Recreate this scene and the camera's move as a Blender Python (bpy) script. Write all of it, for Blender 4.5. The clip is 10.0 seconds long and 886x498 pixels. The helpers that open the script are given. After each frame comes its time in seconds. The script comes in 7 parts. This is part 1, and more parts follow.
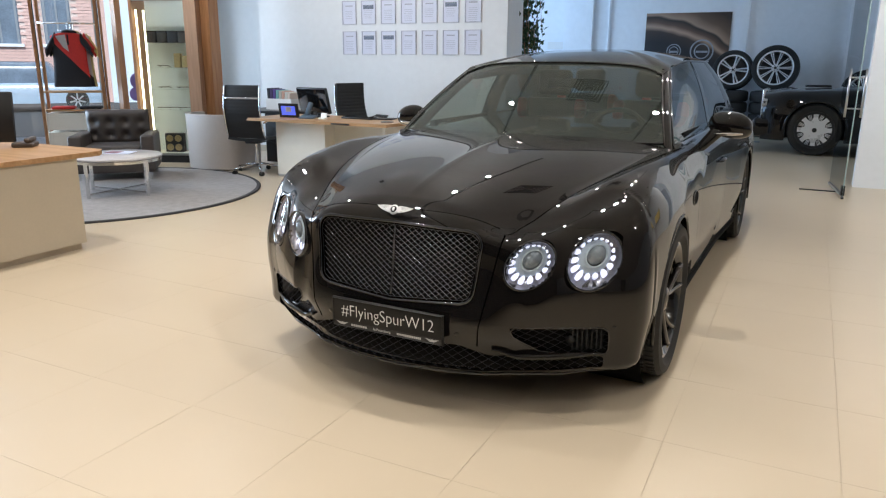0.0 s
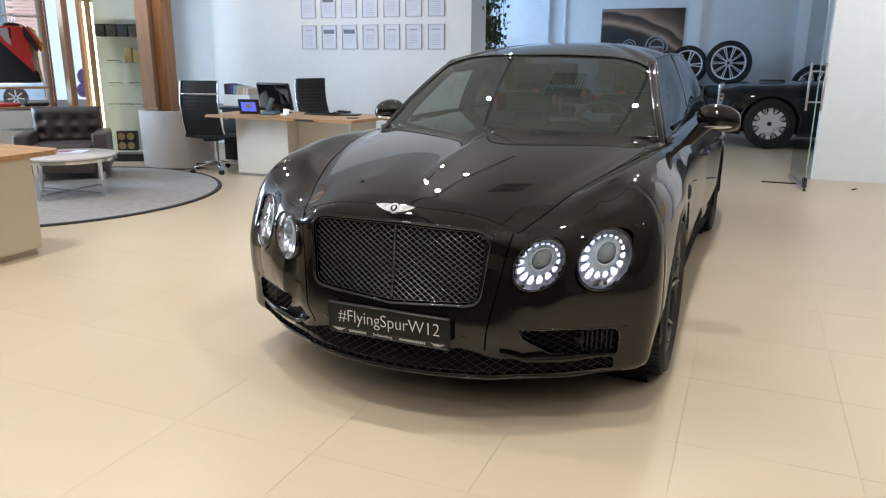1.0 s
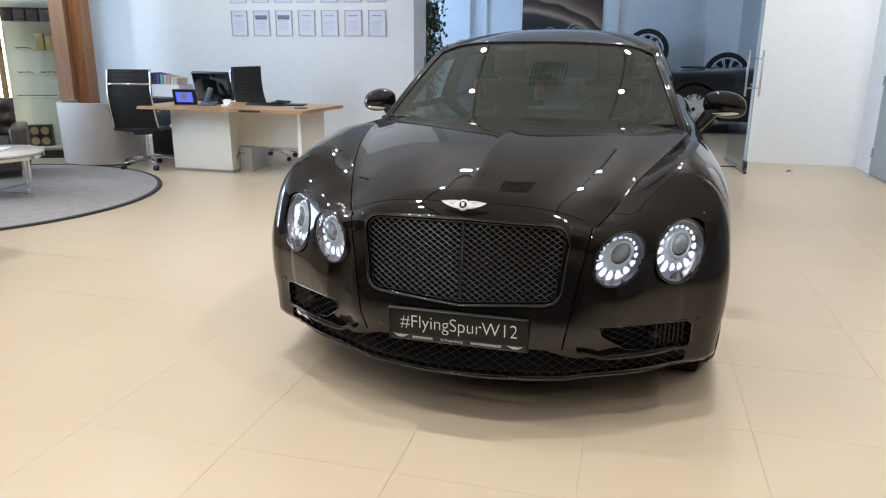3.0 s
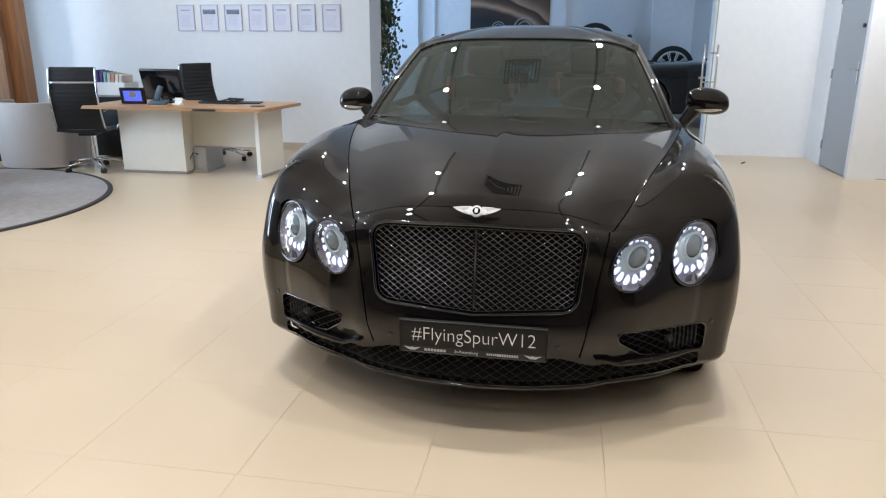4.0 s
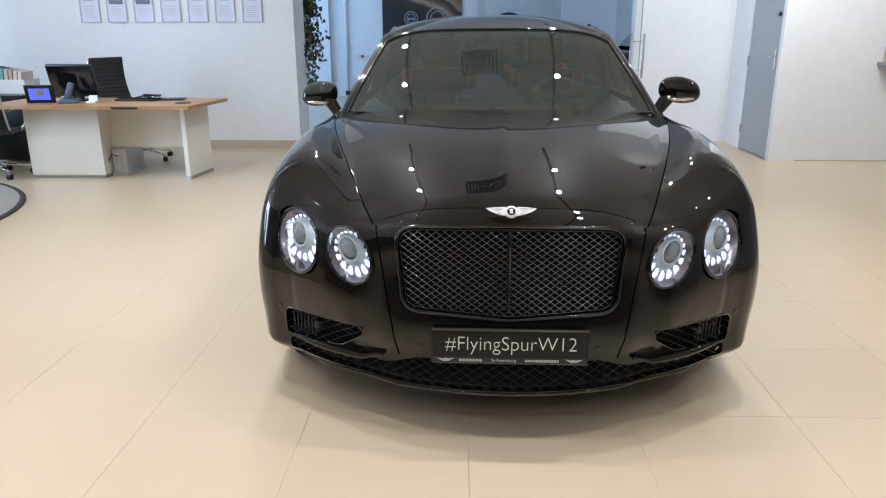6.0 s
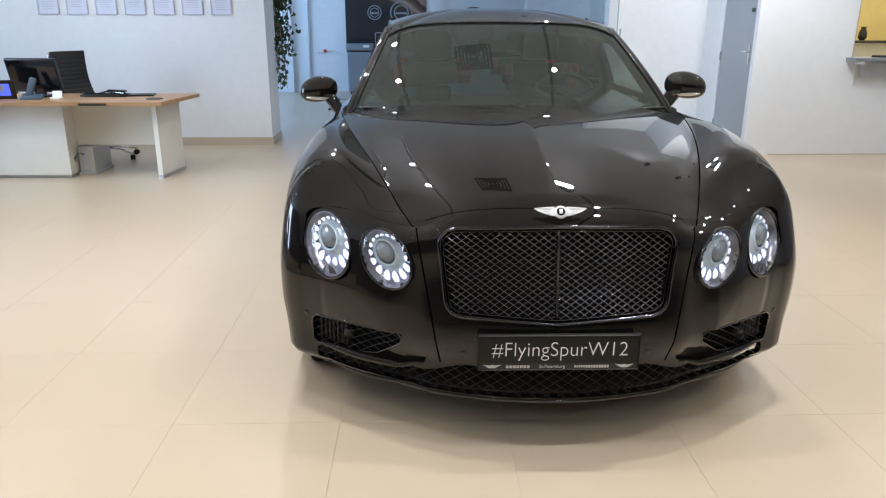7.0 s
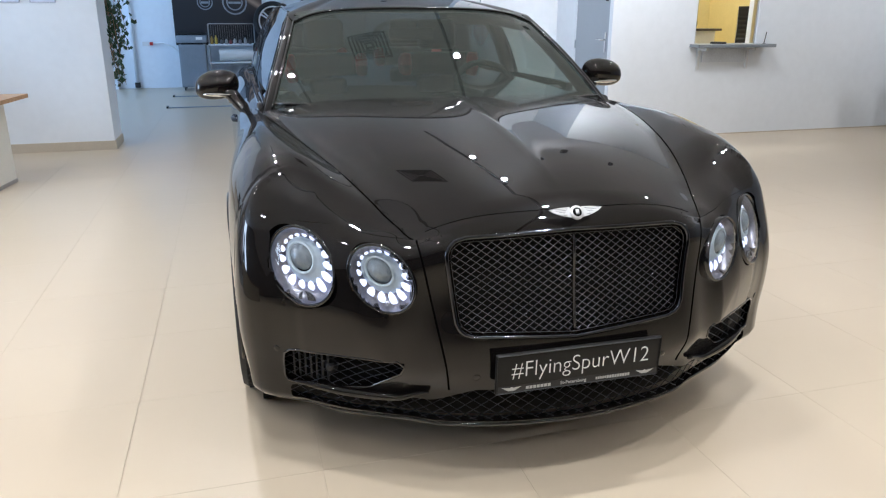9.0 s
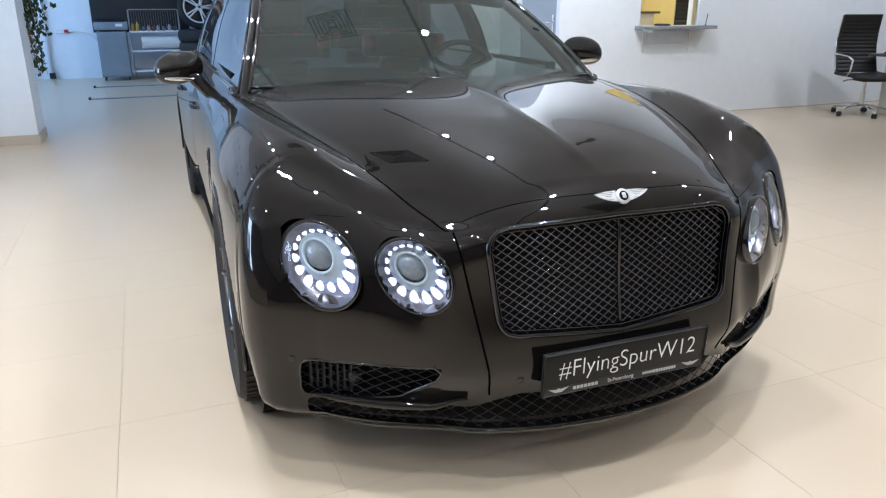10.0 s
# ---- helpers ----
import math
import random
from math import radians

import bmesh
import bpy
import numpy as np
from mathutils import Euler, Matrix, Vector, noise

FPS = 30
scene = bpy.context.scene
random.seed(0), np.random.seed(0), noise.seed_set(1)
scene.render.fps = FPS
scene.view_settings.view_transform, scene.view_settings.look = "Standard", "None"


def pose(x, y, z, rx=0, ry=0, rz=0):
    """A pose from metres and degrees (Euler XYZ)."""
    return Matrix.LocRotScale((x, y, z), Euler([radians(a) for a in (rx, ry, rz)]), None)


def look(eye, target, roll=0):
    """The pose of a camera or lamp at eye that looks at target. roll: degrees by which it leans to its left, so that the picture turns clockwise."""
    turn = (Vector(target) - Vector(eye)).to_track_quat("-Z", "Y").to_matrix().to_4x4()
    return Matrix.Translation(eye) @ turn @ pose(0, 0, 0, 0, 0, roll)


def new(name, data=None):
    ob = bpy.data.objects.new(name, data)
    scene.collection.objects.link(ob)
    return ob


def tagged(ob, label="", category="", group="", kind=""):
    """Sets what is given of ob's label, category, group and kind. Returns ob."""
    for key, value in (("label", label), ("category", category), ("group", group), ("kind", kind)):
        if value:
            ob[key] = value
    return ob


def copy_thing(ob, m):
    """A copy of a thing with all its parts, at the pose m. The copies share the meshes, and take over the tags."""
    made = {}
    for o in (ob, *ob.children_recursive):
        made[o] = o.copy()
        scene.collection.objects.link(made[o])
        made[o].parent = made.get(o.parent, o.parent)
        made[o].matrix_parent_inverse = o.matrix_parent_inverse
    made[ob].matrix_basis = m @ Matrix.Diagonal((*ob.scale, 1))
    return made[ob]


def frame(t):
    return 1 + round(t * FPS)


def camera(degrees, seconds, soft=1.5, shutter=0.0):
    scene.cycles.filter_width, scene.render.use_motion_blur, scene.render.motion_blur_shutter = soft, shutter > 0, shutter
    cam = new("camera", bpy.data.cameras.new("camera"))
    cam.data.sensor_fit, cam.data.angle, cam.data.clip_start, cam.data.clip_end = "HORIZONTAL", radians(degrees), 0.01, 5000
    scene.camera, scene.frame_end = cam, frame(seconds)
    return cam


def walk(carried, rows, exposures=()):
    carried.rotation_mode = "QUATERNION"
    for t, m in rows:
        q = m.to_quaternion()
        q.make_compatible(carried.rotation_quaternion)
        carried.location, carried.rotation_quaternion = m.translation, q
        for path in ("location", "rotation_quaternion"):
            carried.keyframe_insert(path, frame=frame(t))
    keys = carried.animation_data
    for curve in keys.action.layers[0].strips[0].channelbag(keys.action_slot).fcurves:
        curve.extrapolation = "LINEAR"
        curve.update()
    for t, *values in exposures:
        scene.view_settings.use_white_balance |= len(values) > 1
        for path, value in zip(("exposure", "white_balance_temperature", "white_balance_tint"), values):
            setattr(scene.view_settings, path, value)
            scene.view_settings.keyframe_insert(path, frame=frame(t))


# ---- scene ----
import collections

cam = camera(63.4, 10.0, soft=1.2)
PATH = [
    (0, (1.428, -2.334, 1.4), (0.56, -0.605, 0.895), 0.4),
    (0.5, (1.341, -2.321, 1.383), (0.525, -0.567, 0.876), 0.4),
    (1, (1.192, -2.301, 1.379), (0.447, -0.517, 0.865), 0.4),
    (1.5, (1.034, -2.285, 1.374), (0.347, -0.48, 0.853), 0.4),
    (2, (0.877, -2.298, 1.367), (0.249, -0.474, 0.84), 0.4),
    (2.5, (0.726, -2.35, 1.373), (0.161, -0.508, 0.837), 0.5),
    (2.7, (0.655, -2.356, 1.369), (0.122, -0.505, 0.831), 0.5),
    (4, (0.294, -2.288, 1.388), (-0.033, -0.395, 0.83), 0.3),
    (4.5, (0.165, -2.262, 1.396), (-0.092, -0.359, 0.835), 0.3),
    (5, (0.048, -2.249, 1.398), (-0.138, -0.339, 0.834), 0.2),
    (5.5, (-0.039, -2.214, 1.391), (-0.16, -0.301, 0.821), 0.2),
    (5.7, (-0.087, -2.202, 1.39), (-0.182, -0.289, 0.816), 0.1),
    (6.8, (-0.36, -2.1, 1.397), (-0.319, -0.192, 0.801), 0.0),
    (7, (-0.443, -2.071, 1.382), (-0.373, -0.162, 0.788), 0.2),
    (7.5, (-0.616, -2.009, 1.387), (-0.458, -0.107, 0.789), 0.3),
    (8, (-0.72, -1.91, 1.375), (-0.457, -0.021, 0.772), 0.2),
    (8.5, (-0.797, -1.806, 1.368), (-0.403, 0.059, 0.76), 0.1),
    (9, (-0.9, -1.709, 1.354), (-0.378, 0.122, 0.741), 0.1),
    (9.5, (-1.035, -1.589, 1.34), (-0.396, 0.201, 0.717), 0.0),
    (10, (-1.111, -1.435, 1.303), (-0.405, 0.322, 0.66), -0.1),
]
walk(cam, [(t, look(eye, target, roll)) for t, eye, target, roll in PATH],
     [(0, 0.08, 6000, 10), (2.7, 0.11, 5870, 10), (5.0, 0.14, 5740, 10), (7.5, 0.18, 5600, 10), (9.2, 0.29, 5400, 10), (10, 0.38, 5280, 10)])

# ---- world, sun, lamps ----
world = bpy.data.worlds.new("world")
scene.world = world
world.use_nodes = True
wn = world.node_tree.nodes
sky = wn.new("ShaderNodeTexSky")
sky.sky_type = 'NISHITA'
sky.sun_disc = False
sky.sun_elevation, sky.sun_rotation = radians(48), radians(140)
wn["Background"].inputs["Strength"].default_value = 0.15
world.node_tree.links.new(sky.outputs["Color"], wn["Background"].inputs["Color"])
sun = new("sun", bpy.data.lights.new("sun", 'SUN'))
sun.data.energy, sun.data.angle, sun.data.color = 5.0, radians(3), (1.0, 0.96, 0.9)
sun.matrix_world = look((-5.0, -4.0, 17.0), (-15, 8, 0))

CEIL = 3.5          # ceiling height


def area(name, eye, target, sx, sy, watts, color):
    la = bpy.data.lights.new(name, 'AREA')
    la.shape, la.size, la.size_y, la.energy, la.color = 'RECTANGLE', sx, sy, watts, color
    ob = new(name, la)
    ob.matrix_world = look(eye, target)
    return ob


# daylight fills in added, unseen windows left and rear; the shop front's is real
area("left_fill", (-9.7, 1.95, 1.8), (0, -1.0, 1.0), 2.0, 3.0, 250, (0.78, 0.89, 1.0))
# blue fill for the rear hall, whose real source is unknown
area("rear_fill", (-5.9, 10.6, 2.5), (2, 12.2, 2.9), 5.0, 1.7, 150, (0.47, 0.70, 1.0))
# second added fill, evens out the rear hall from the right
area("rear_side_fill", (9.85, 11.4, 1.9), (0, 12.6, 1.7), 3.6, 2.4, 170, (0.52, 0.72, 1.0))

area("daylight_shop_front", (-7.5, 4.5, 1.8), (-4.0, 6.1, 1.1), 4.2, 2.6, 65, (0.60, 0.81, 1.0)).data.spread = radians(95)

# ceiling spots on two black tracks and along the side aisles
SPOTS = [(x, y) for x in (-1.19, 0.90) for y in (3.75, 2.72, 0.4, -0.9, -3.0, -3.9)]
# the last three are added to brighten the end wall and rear hall floor
SPOTS += [(x, y) for x in (-3.5, 3.3) for y in (4.2, 2.4, 1.2, -0.9, -3.2)] + [(-5.6, 4.0), (-5.6, 1.2), (6.3, 3.8), (6.3, 0.6), (8.2, 3.8), (2.6, 4.6), (2.9, 8.7), (1.2, 8.7)]
# these are turned to the walls as an added wall wash
AIM = {(-3.5, 4.2): (-3.6, 6.67, 1.5), (-5.6, 4.0): (-5.8, 6.67, 1.5), (3.3, 4.2): (3.9, 5.87, 1.5), (6.3, 3.8): (6.5, 5.87, 1.4), (8.2, 3.8): (8.4, 5.87, 1.4), (2.6, 4.6): (2.75, 7.33, 1.5)}
for x, y in SPOTS:
    la = bpy.data.lights.new("ceiling_spot", 'SPOT')
    la.energy, la.color, la.spot_size, la.spot_blend, la.shadow_soft_size = (94 if x < 0 else 185 if y > 4.5 else 90 if x > 6 else 112) if (x, y) in AIM else 20 if y > 5 else 92 if x > 3 else 110, (1.0, 0.925, 0.82), radians(132), 1.0, 0.034
    ob = new("ceiling_spot", la)
    ob.matrix_world = look((x, y, CEIL - 0.20), AIM.get((x, y), (x, y + 0.001, 0)))

# ---- materials ----
def nt(name):
    m = bpy.data.materials.new(name)
    m.use_nodes = True
    t = m.node_tree
    return m, t.nodes, t.links, t.nodes["Principled BSDF"]


def mat(name, color, rough=0.5, metal=0.0, var=0.12, scale=6.0, bump=0.0, bscale=60.0, coat=0.0, spec=0.5, rvar=0.1):
    """A plain surface with variation of colour at two scales and a fine relief."""
    m, n, l, b = nt(name)
    co = n.new("ShaderNodeTexCoord")
    n1, n2 = n.new("ShaderNodeTexNoise"), n.new("ShaderNodeTexNoise")
    n1.inputs["Scale"].default_value, n2.inputs["Scale"].default_value = scale, scale * 9
    n1.inputs["Detail"].default_value = 4
    add = n.new("ShaderNodeMath"); add.operation = 'ADD'
    ramp = n.new("ShaderNodeMapRange")
    ramp.inputs["From Min"].default_value, ramp.inputs["From Max"].default_value = 0.6, 1.4
    ramp.inputs["To Min"].default_value, ramp.inputs["To Max"].default_value = 1 - var, 1 + var
    mul = n.new("ShaderNodeVectorMath"); mul.operation = 'SCALE'
    mul.inputs[0].default_value = color
    l.new(co.outputs["Object"], n1.inputs["Vector"]); l.new(co.outputs["Object"], n2.inputs["Vector"])
    l.new(n1.outputs["Fac"], add.inputs[0]); l.new(n2.outputs["Fac"], add.inputs[1])
    l.new(add.outputs[0], ramp.inputs["Value"]); l.new(ramp.outputs[0], mul.inputs["Scale"])
    l.new(mul.outputs[0], b.inputs["Base Color"])
    rr = n.new("ShaderNodeMapRange")
    rr.inputs["To Min"].default_value, rr.inputs["To Max"].default_value = max(0.0, rough * (1 - rvar)), min(1.0, rough * (1 + rvar))
    l.new(n1.outputs["Fac"], rr.inputs["Value"]); l.new(rr.outputs[0], b.inputs["Roughness"])
    b.inputs["Metallic"].default_value = metal
    b.inputs["Coat Weight"].default_value = coat
    b.inputs["Coat Roughness"].default_value = 0.03
    b.inputs["Specular IOR Level"].default_value = spec
    if bump:
        bn, bt = n.new("ShaderNodeBump"), n.new("ShaderNodeTexNoise")
        bt.inputs["Scale"].default_value, bt.inputs["Detail"].default_value = bscale, 5
        bn.inputs["Strength"].default_value, bn.inputs["Distance"].default_value = bump, 0.01
        l.new(co.outputs["Object"], bt.inputs["Vector"]); l.new(bt.outputs["Fac"], bn.inputs["Height"])
        l.new(bn.outputs[0], b.inputs["Normal"])
    return m


def wood(name, dark, light, axis, rough=0.4, scale=3.0):
    """Grain that runs along one axis."""
    m, n, l, b = nt(name)
    co, mp = n.new("ShaderNodeTexCoord"), n.new("ShaderNodeMapping")
    s = [scale * 9] * 3
    s[axis] = scale * 0.6
    mp.inputs["Scale"].default_value = s
    n1, n2, cr = n.new("ShaderNodeTexNoise"), n.new("ShaderNodeTexNoise"), n.new("ShaderNodeValToRGB")
    n1.inputs["Scale"].default_value, n1.inputs["Detail"].default_value, n1.inputs["Distortion"].default_value = 1.0, 6, 0.6
    cr.color_ramp.elements[0].color, cr.color_ramp.elements[1].color = (*dark, 1), (*light, 1)
    cr.color_ramp.elements[0].position, cr.color_ramp.elements[1].position = 0.3, 0.7
    l.new(co.outputs["Object"], mp.inputs["Vector"]); l.new(mp.outputs[0], n1.inputs["Vector"])
    l.new(n1.outputs["Fac"], cr.inputs["Fac"]); l.new(cr.outputs[0], b.inputs["Base Color"])
    bn = n.new("ShaderNodeBump")
    bn.inputs["Strength"].default_value, bn.inputs["Distance"].default_value = 0.08, 0.004
    l.new(n1.outputs["Fac"], bn.inputs["Height"]); l.new(bn.outputs[0], b.inputs["Normal"])
    b.inputs["Roughness"].default_value = rough
    return m


def emit(name, color, strength):
    m, n, l, b = nt(name)
    b.inputs["Base Color"].default_value = (*color, 1)
    b.inputs["Emission Color"].default_value = (*color, 1)
    b.inputs["Emission Strength"].default_value = strength
    return m


def glass(name, tint, gloss=(1, 1, 1), ior=1.5, rough=0.0, haze=0.0):
    """Thin clear pane: what lies behind, tinted, with a real reflection by angle and a painted pale haze."""
    m, n, l, b = nt(name)
    n.remove(b)
    tr, gl, lw, pw, fr, mx = n.new("ShaderNodeBsdfTransparent"), n.new("ShaderNodeBsdfGlossy"), n.new("ShaderNodeLayerWeight"), n.new("ShaderNodeMath"), n.new("ShaderNodeMath"), n.new("ShaderNodeMixShader")
    tr.inputs["Color"].default_value = (*tint, 1)
    gl.inputs["Color"].default_value = (*gloss, 1)
    gl.inputs["Roughness"].default_value = rough
    r0 = ((ior - 1) / (ior + 1)) ** 2
    lw.inputs["Blend"].default_value = 0.5
    pw.operation, fr.operation = 'POWER', 'MULTIPLY_ADD'
    pw.inputs[1].default_value, fr.inputs[1].default_value, fr.inputs[2].default_value = 5.0, 1 - r0, r0
    l.new(lw.outputs["Facing"], pw.inputs[0]); l.new(pw.outputs[0], fr.inputs[0])
    behind = tr
    # diffuse haze standing in for light the glass scatters and reflects
    if haze:
        df, dm, no, mr = n.new("ShaderNodeBsdfDiffuse"), n.new("ShaderNodeMixShader"), n.new("ShaderNodeTexNoise"), n.new("ShaderNodeMapRange")
        df.inputs["Color"].default_value = (0.44, 0.51, 0.45, 1)
        no.inputs["Scale"].default_value, no.inputs["Detail"].default_value = 3.0, 4
        mr.inputs["To Min"].default_value, mr.inputs["To Max"].default_value = haze * 0.7, haze * 1.3
        l.new(no.outputs["Fac"], mr.inputs["Value"]); l.new(mr.outputs[0], dm.inputs[0])
        l.new(tr.outputs[0], dm.inputs[1]); l.new(df.outputs[0], dm.inputs[2])
        behind = dm
    l.new(fr.outputs[0], mx.inputs[0]); l.new(behind.outputs[0], mx.inputs[1]); l.new(gl.outputs[0], mx.inputs[2])
    l.new(mx.outputs[0], n["Material Output"].inputs["Surface"])
    return m


def tile_material():
    """Polished beige stoneware: soft clouds, each tile a little different."""
    m, n, l, b = nt("floor_tile")
    co, oi = n.new("ShaderNodeTexCoord"), n.new("ShaderNodeObjectInfo")
    geo = n.new("ShaderNodeNewGeometry")
    n1, n2, cr = n.new("ShaderNodeTexNoise"), n.new("ShaderNodeTexNoise"), n.new("ShaderNodeValToRGB")
    n1.inputs["Scale"].default_value, n1.inputs["Detail"].default_value = 1.3, 5
    n2.inputs["Scale"].default_value, n2.inputs["Detail"].default_value = 45, 3
    cr.color_ramp.elements[0].color, cr.color_ramp.elements[1].color = (0.515, 0.425, 0.305, 1), (0.56, 0.468, 0.342, 1)
    cr.color_ramp.elements[0].position, cr.color_ramp.elements[1].position = 0.1, 0.9
    mx = n.new("ShaderNodeMath"); mx.operation = 'MULTIPLY_ADD'
    mx.inputs[1].default_value = 0.05
    l.new(geo.outputs["Position"], n1.inputs["Vector"]); l.new(geo.outputs["Position"], n2.inputs["Vector"])
    l.new(n2.outputs["Fac"], mx.inputs[0]); l.new(n1.outputs["Fac"], mx.inputs[2])
    sh = n.new("ShaderNodeMath"); sh.operation = 'MULTIPLY_ADD'
    sh.inputs[1].default_value = 0.16
    l.new(oi.outputs["Random"], sh.inputs[0]); l.new(mx.outputs[0], sh.inputs[2])
    sb = n.new("ShaderNodeMath"); sb.operation = 'SUBTRACT'; sb.inputs[1].default_value = 0.10
    l.new(sh.outputs[0], sb.inputs[0])
    l.new(sb.outputs[0], cr.inputs["Fac"]); l.new(cr.outputs[0], b.inputs["Base Color"])
    rr = n.new("ShaderNodeMapRange")
    rr.inputs["To Min"].default_value, rr.inputs["To Max"].default_value = 0.285, 0.335
    l.new(n1.outputs["Fac"], rr.inputs["Value"]); l.new(rr.outputs[0], b.inputs["Roughness"])
    return m


def paint_material():
    """Near-black metallic car paint with fine flake under clear lacquer."""
    m, n, l, b = nt("car_paint")
    co, v, cr = n.new("ShaderNodeTexCoord"), n.new("ShaderNodeTexNoise"), n.new("ShaderNodeValToRGB")
    v.inputs["Scale"].default_value = 900
    cr.color_ramp.elements[0].color, cr.color_ramp.elements[1].color = (0.003, 0.0026, 0.0025, 1), (0.009, 0.0075, 0.007, 1)
    l.new(co.outputs["Object"], v.inputs["Vector"]); l.new(v.outputs["Fac"], cr.inputs["Fac"])
    l.new(cr.outputs[0], b.inputs["Base Color"])
    b.inputs["Roughness"].default_value = 0.35
    b.inputs["Specular IOR Level"].default_value = 0.03
    b.inputs["Coat Weight"].default_value = 1.0
    b.inputs["Coat Roughness"].default_value = 0.012
    b.inputs["Coat IOR"].default_value = 1.48
    return m


M_TILE = tile_material()
M_PAINT = paint_material()
M_GROUT = mat("grout", (0.58, 0.49, 0.37), 0.5)
M_BEIGE = mat("beige_laminate", (0.52, 0.45, 0.345), 0.45, var=0.03)
M_WALL = mat("wall_paint", (0.785, 0.81, 0.842), 0.6, var=0.03, scale=1.2, bump=0.05, bscale=90)
M_WALLB = mat("rear_wall_paint", (0.80, 0.83, 0.87), 0.6, var=0.04, scale=1.0, bump=0.05, bscale=80)
M_CEIL = mat("ceiling_paint", (0.76, 0.76, 0.77), 0.8, var=0.03)
# dark grey stands in for a dim hall, so the car's reflections stay dark
M_FRONT = mat("dim_wall_grey", (0.10, 0.10, 0.105), 0.8, var=0.05)
M_BASE = mat("baseboard_tile", (0.52, 0.45, 0.35), 0.35, var=0.05)
M_OAK = wood("oak", (0.36, 0.20, 0.085), (0.52, 0.32, 0.16), 0)
M_OAKV = wood("oak_upright", (0.29, 0.14, 0.06), (0.44, 0.23, 0.11), 2)
M_OAKP = wood("oak_panel", (0.33, 0.20, 0.125), (0.45, 0.29, 0.19), 2, rough=0.5)
M_CREAM = mat("cream_laminate", (0.78, 0.755, 0.68), 0.45, var=0.03)
M_BLACK = mat("black_plastic", (0.012, 0.012, 0.013), 0.4)
M_GLOSSBLACK = mat("gloss_black", (0.006, 0.006, 0.007), 0.12, coat=0.8, var=0.05)
M_MATTEBLACK = mat("matte_black", (0.005, 0.005, 0.005), 0.85, spec=0.1)
M_RUBBER = mat("rubber", (0.018, 0.018, 0.018), 0.75, bump=0.1)
M_LEATHER = mat("black_leather", (0.017, 0.0165, 0.0165), 0.46, bump=0.15, bscale=140, spec=0.35)
M_SOFA = mat("brown_leather", (0.075, 0.062, 0.056), 0.42, bump=0.12, bscale=120)
M_CHROME = mat("chrome", (0.75, 0.75, 0.76), 0.12, metal=1.0, var=0.03)
M_STEEL = mat("brushed_steel", (0.5, 0.5, 0.51), 0.3, metal=1.0, var=0.05)
M_DARKCHROME = mat("dark_chrome", (0.10, 0.10, 0.105), 0.15, metal=1.0, var=0.05)
M_ALLOY = mat("alloy_silver", (0.84, 0.85, 0.88), 0.28, metal=0.2, var=0.04)
M_SILVER = mat("silver", (0.62, 0.62, 0.63), 0.42, metal=0.9, var=0.04)
M_GREYDOOR = mat("grey_door_paint", (0.33, 0.36, 0.39), 0.45, var=0.03)
M_GREYTUB = mat("grey_beige_leather", (0.47, 0.43, 0.40), 0.45, var=0.05, bump=0.05, bscale=150)
M_RUG = mat("grey_rug", (0.30, 0.285, 0.28), 0.95, var=0.2, scale=14, bump=0.5, bscale=260)
M_RUGEDGE = mat("rug_binding", (0.03, 0.028, 0.03), 0.9, var=0.2, scale=30)
M_WHITE = mat("white_plastic", (0.75, 0.75, 0.74), 0.4, var=0.03)
M_PAPER = mat("paper", (0.70, 0.73, 0.86), 0.7, var=0.03)
M_BARGREY = mat("print_grey", (0.44, 0.46, 0.55), 0.7)
M_RED = mat("red_leather", (0.45, 0.022, 0.015), 0.45, bump=0.08)
M_YELLOW = mat("yellow_wall", (0.68, 0.56, 0.24), 0.6, var=0.05)
M_ASPHALT = mat("asphalt", (0.06, 0.06, 0.062), 0.85, var=0.2, bump=0.2)
M_GLASS = glass("shop_glass", (0.93, 0.96, 0.96))
M_CARGLASS = glass("car_glass", (0.50, 0.56, 0.52), ior=1.58, haze=0.075)
M_TINT = glass("tinted_glass", (0.48, 0.53, 0.52), ior=1.38, haze=0.015)
M_PRIVACY = glass("privacy_glass", (0.16, 0.19, 0.22), ior=1.45, haze=0.02)
M_LENS = glass("lamp_lens", (0.93, 0.95, 0.97), ior=1.45)
M_LED = emit("led_white", (0.88, 0.87, 1.0), 0.98)
M_LEDWARM = emit("led_warm", (1.0, 0.90, 0.62), 4.2)
M_SPOT = emit("spot_glow", (1.0, 0.95, 0.88), 45.0)


# ---- mesh helpers ----
def part(name, bm, material, parent=None, label="", smooth=False, recalc=True):
    if recalc:
        bmesh.ops.recalc_face_normals(bm, faces=bm.faces[:])
    me = bpy.data.meshes.new(name)
    bm.to_mesh(me)
    bm.free()
    me.materials.append(material)
    if smooth:
        me.shade_smooth()
        if smooth is not True:
            me.set_sharp_from_angle(angle=radians(smooth))
    ob = new(name, me)
    ob.parent = parent
    if label:
        ob["label"] = label
    return ob


def thing(name, label, category, at=(0, 0, 0), rz=0, group="", kind=""):
    ob = new(name)
    ob.matrix_world = pose(*at, 0, 0, rz)
    ob.empty_display_size = 0.1
    return tagged(ob, label, category, group, kind)


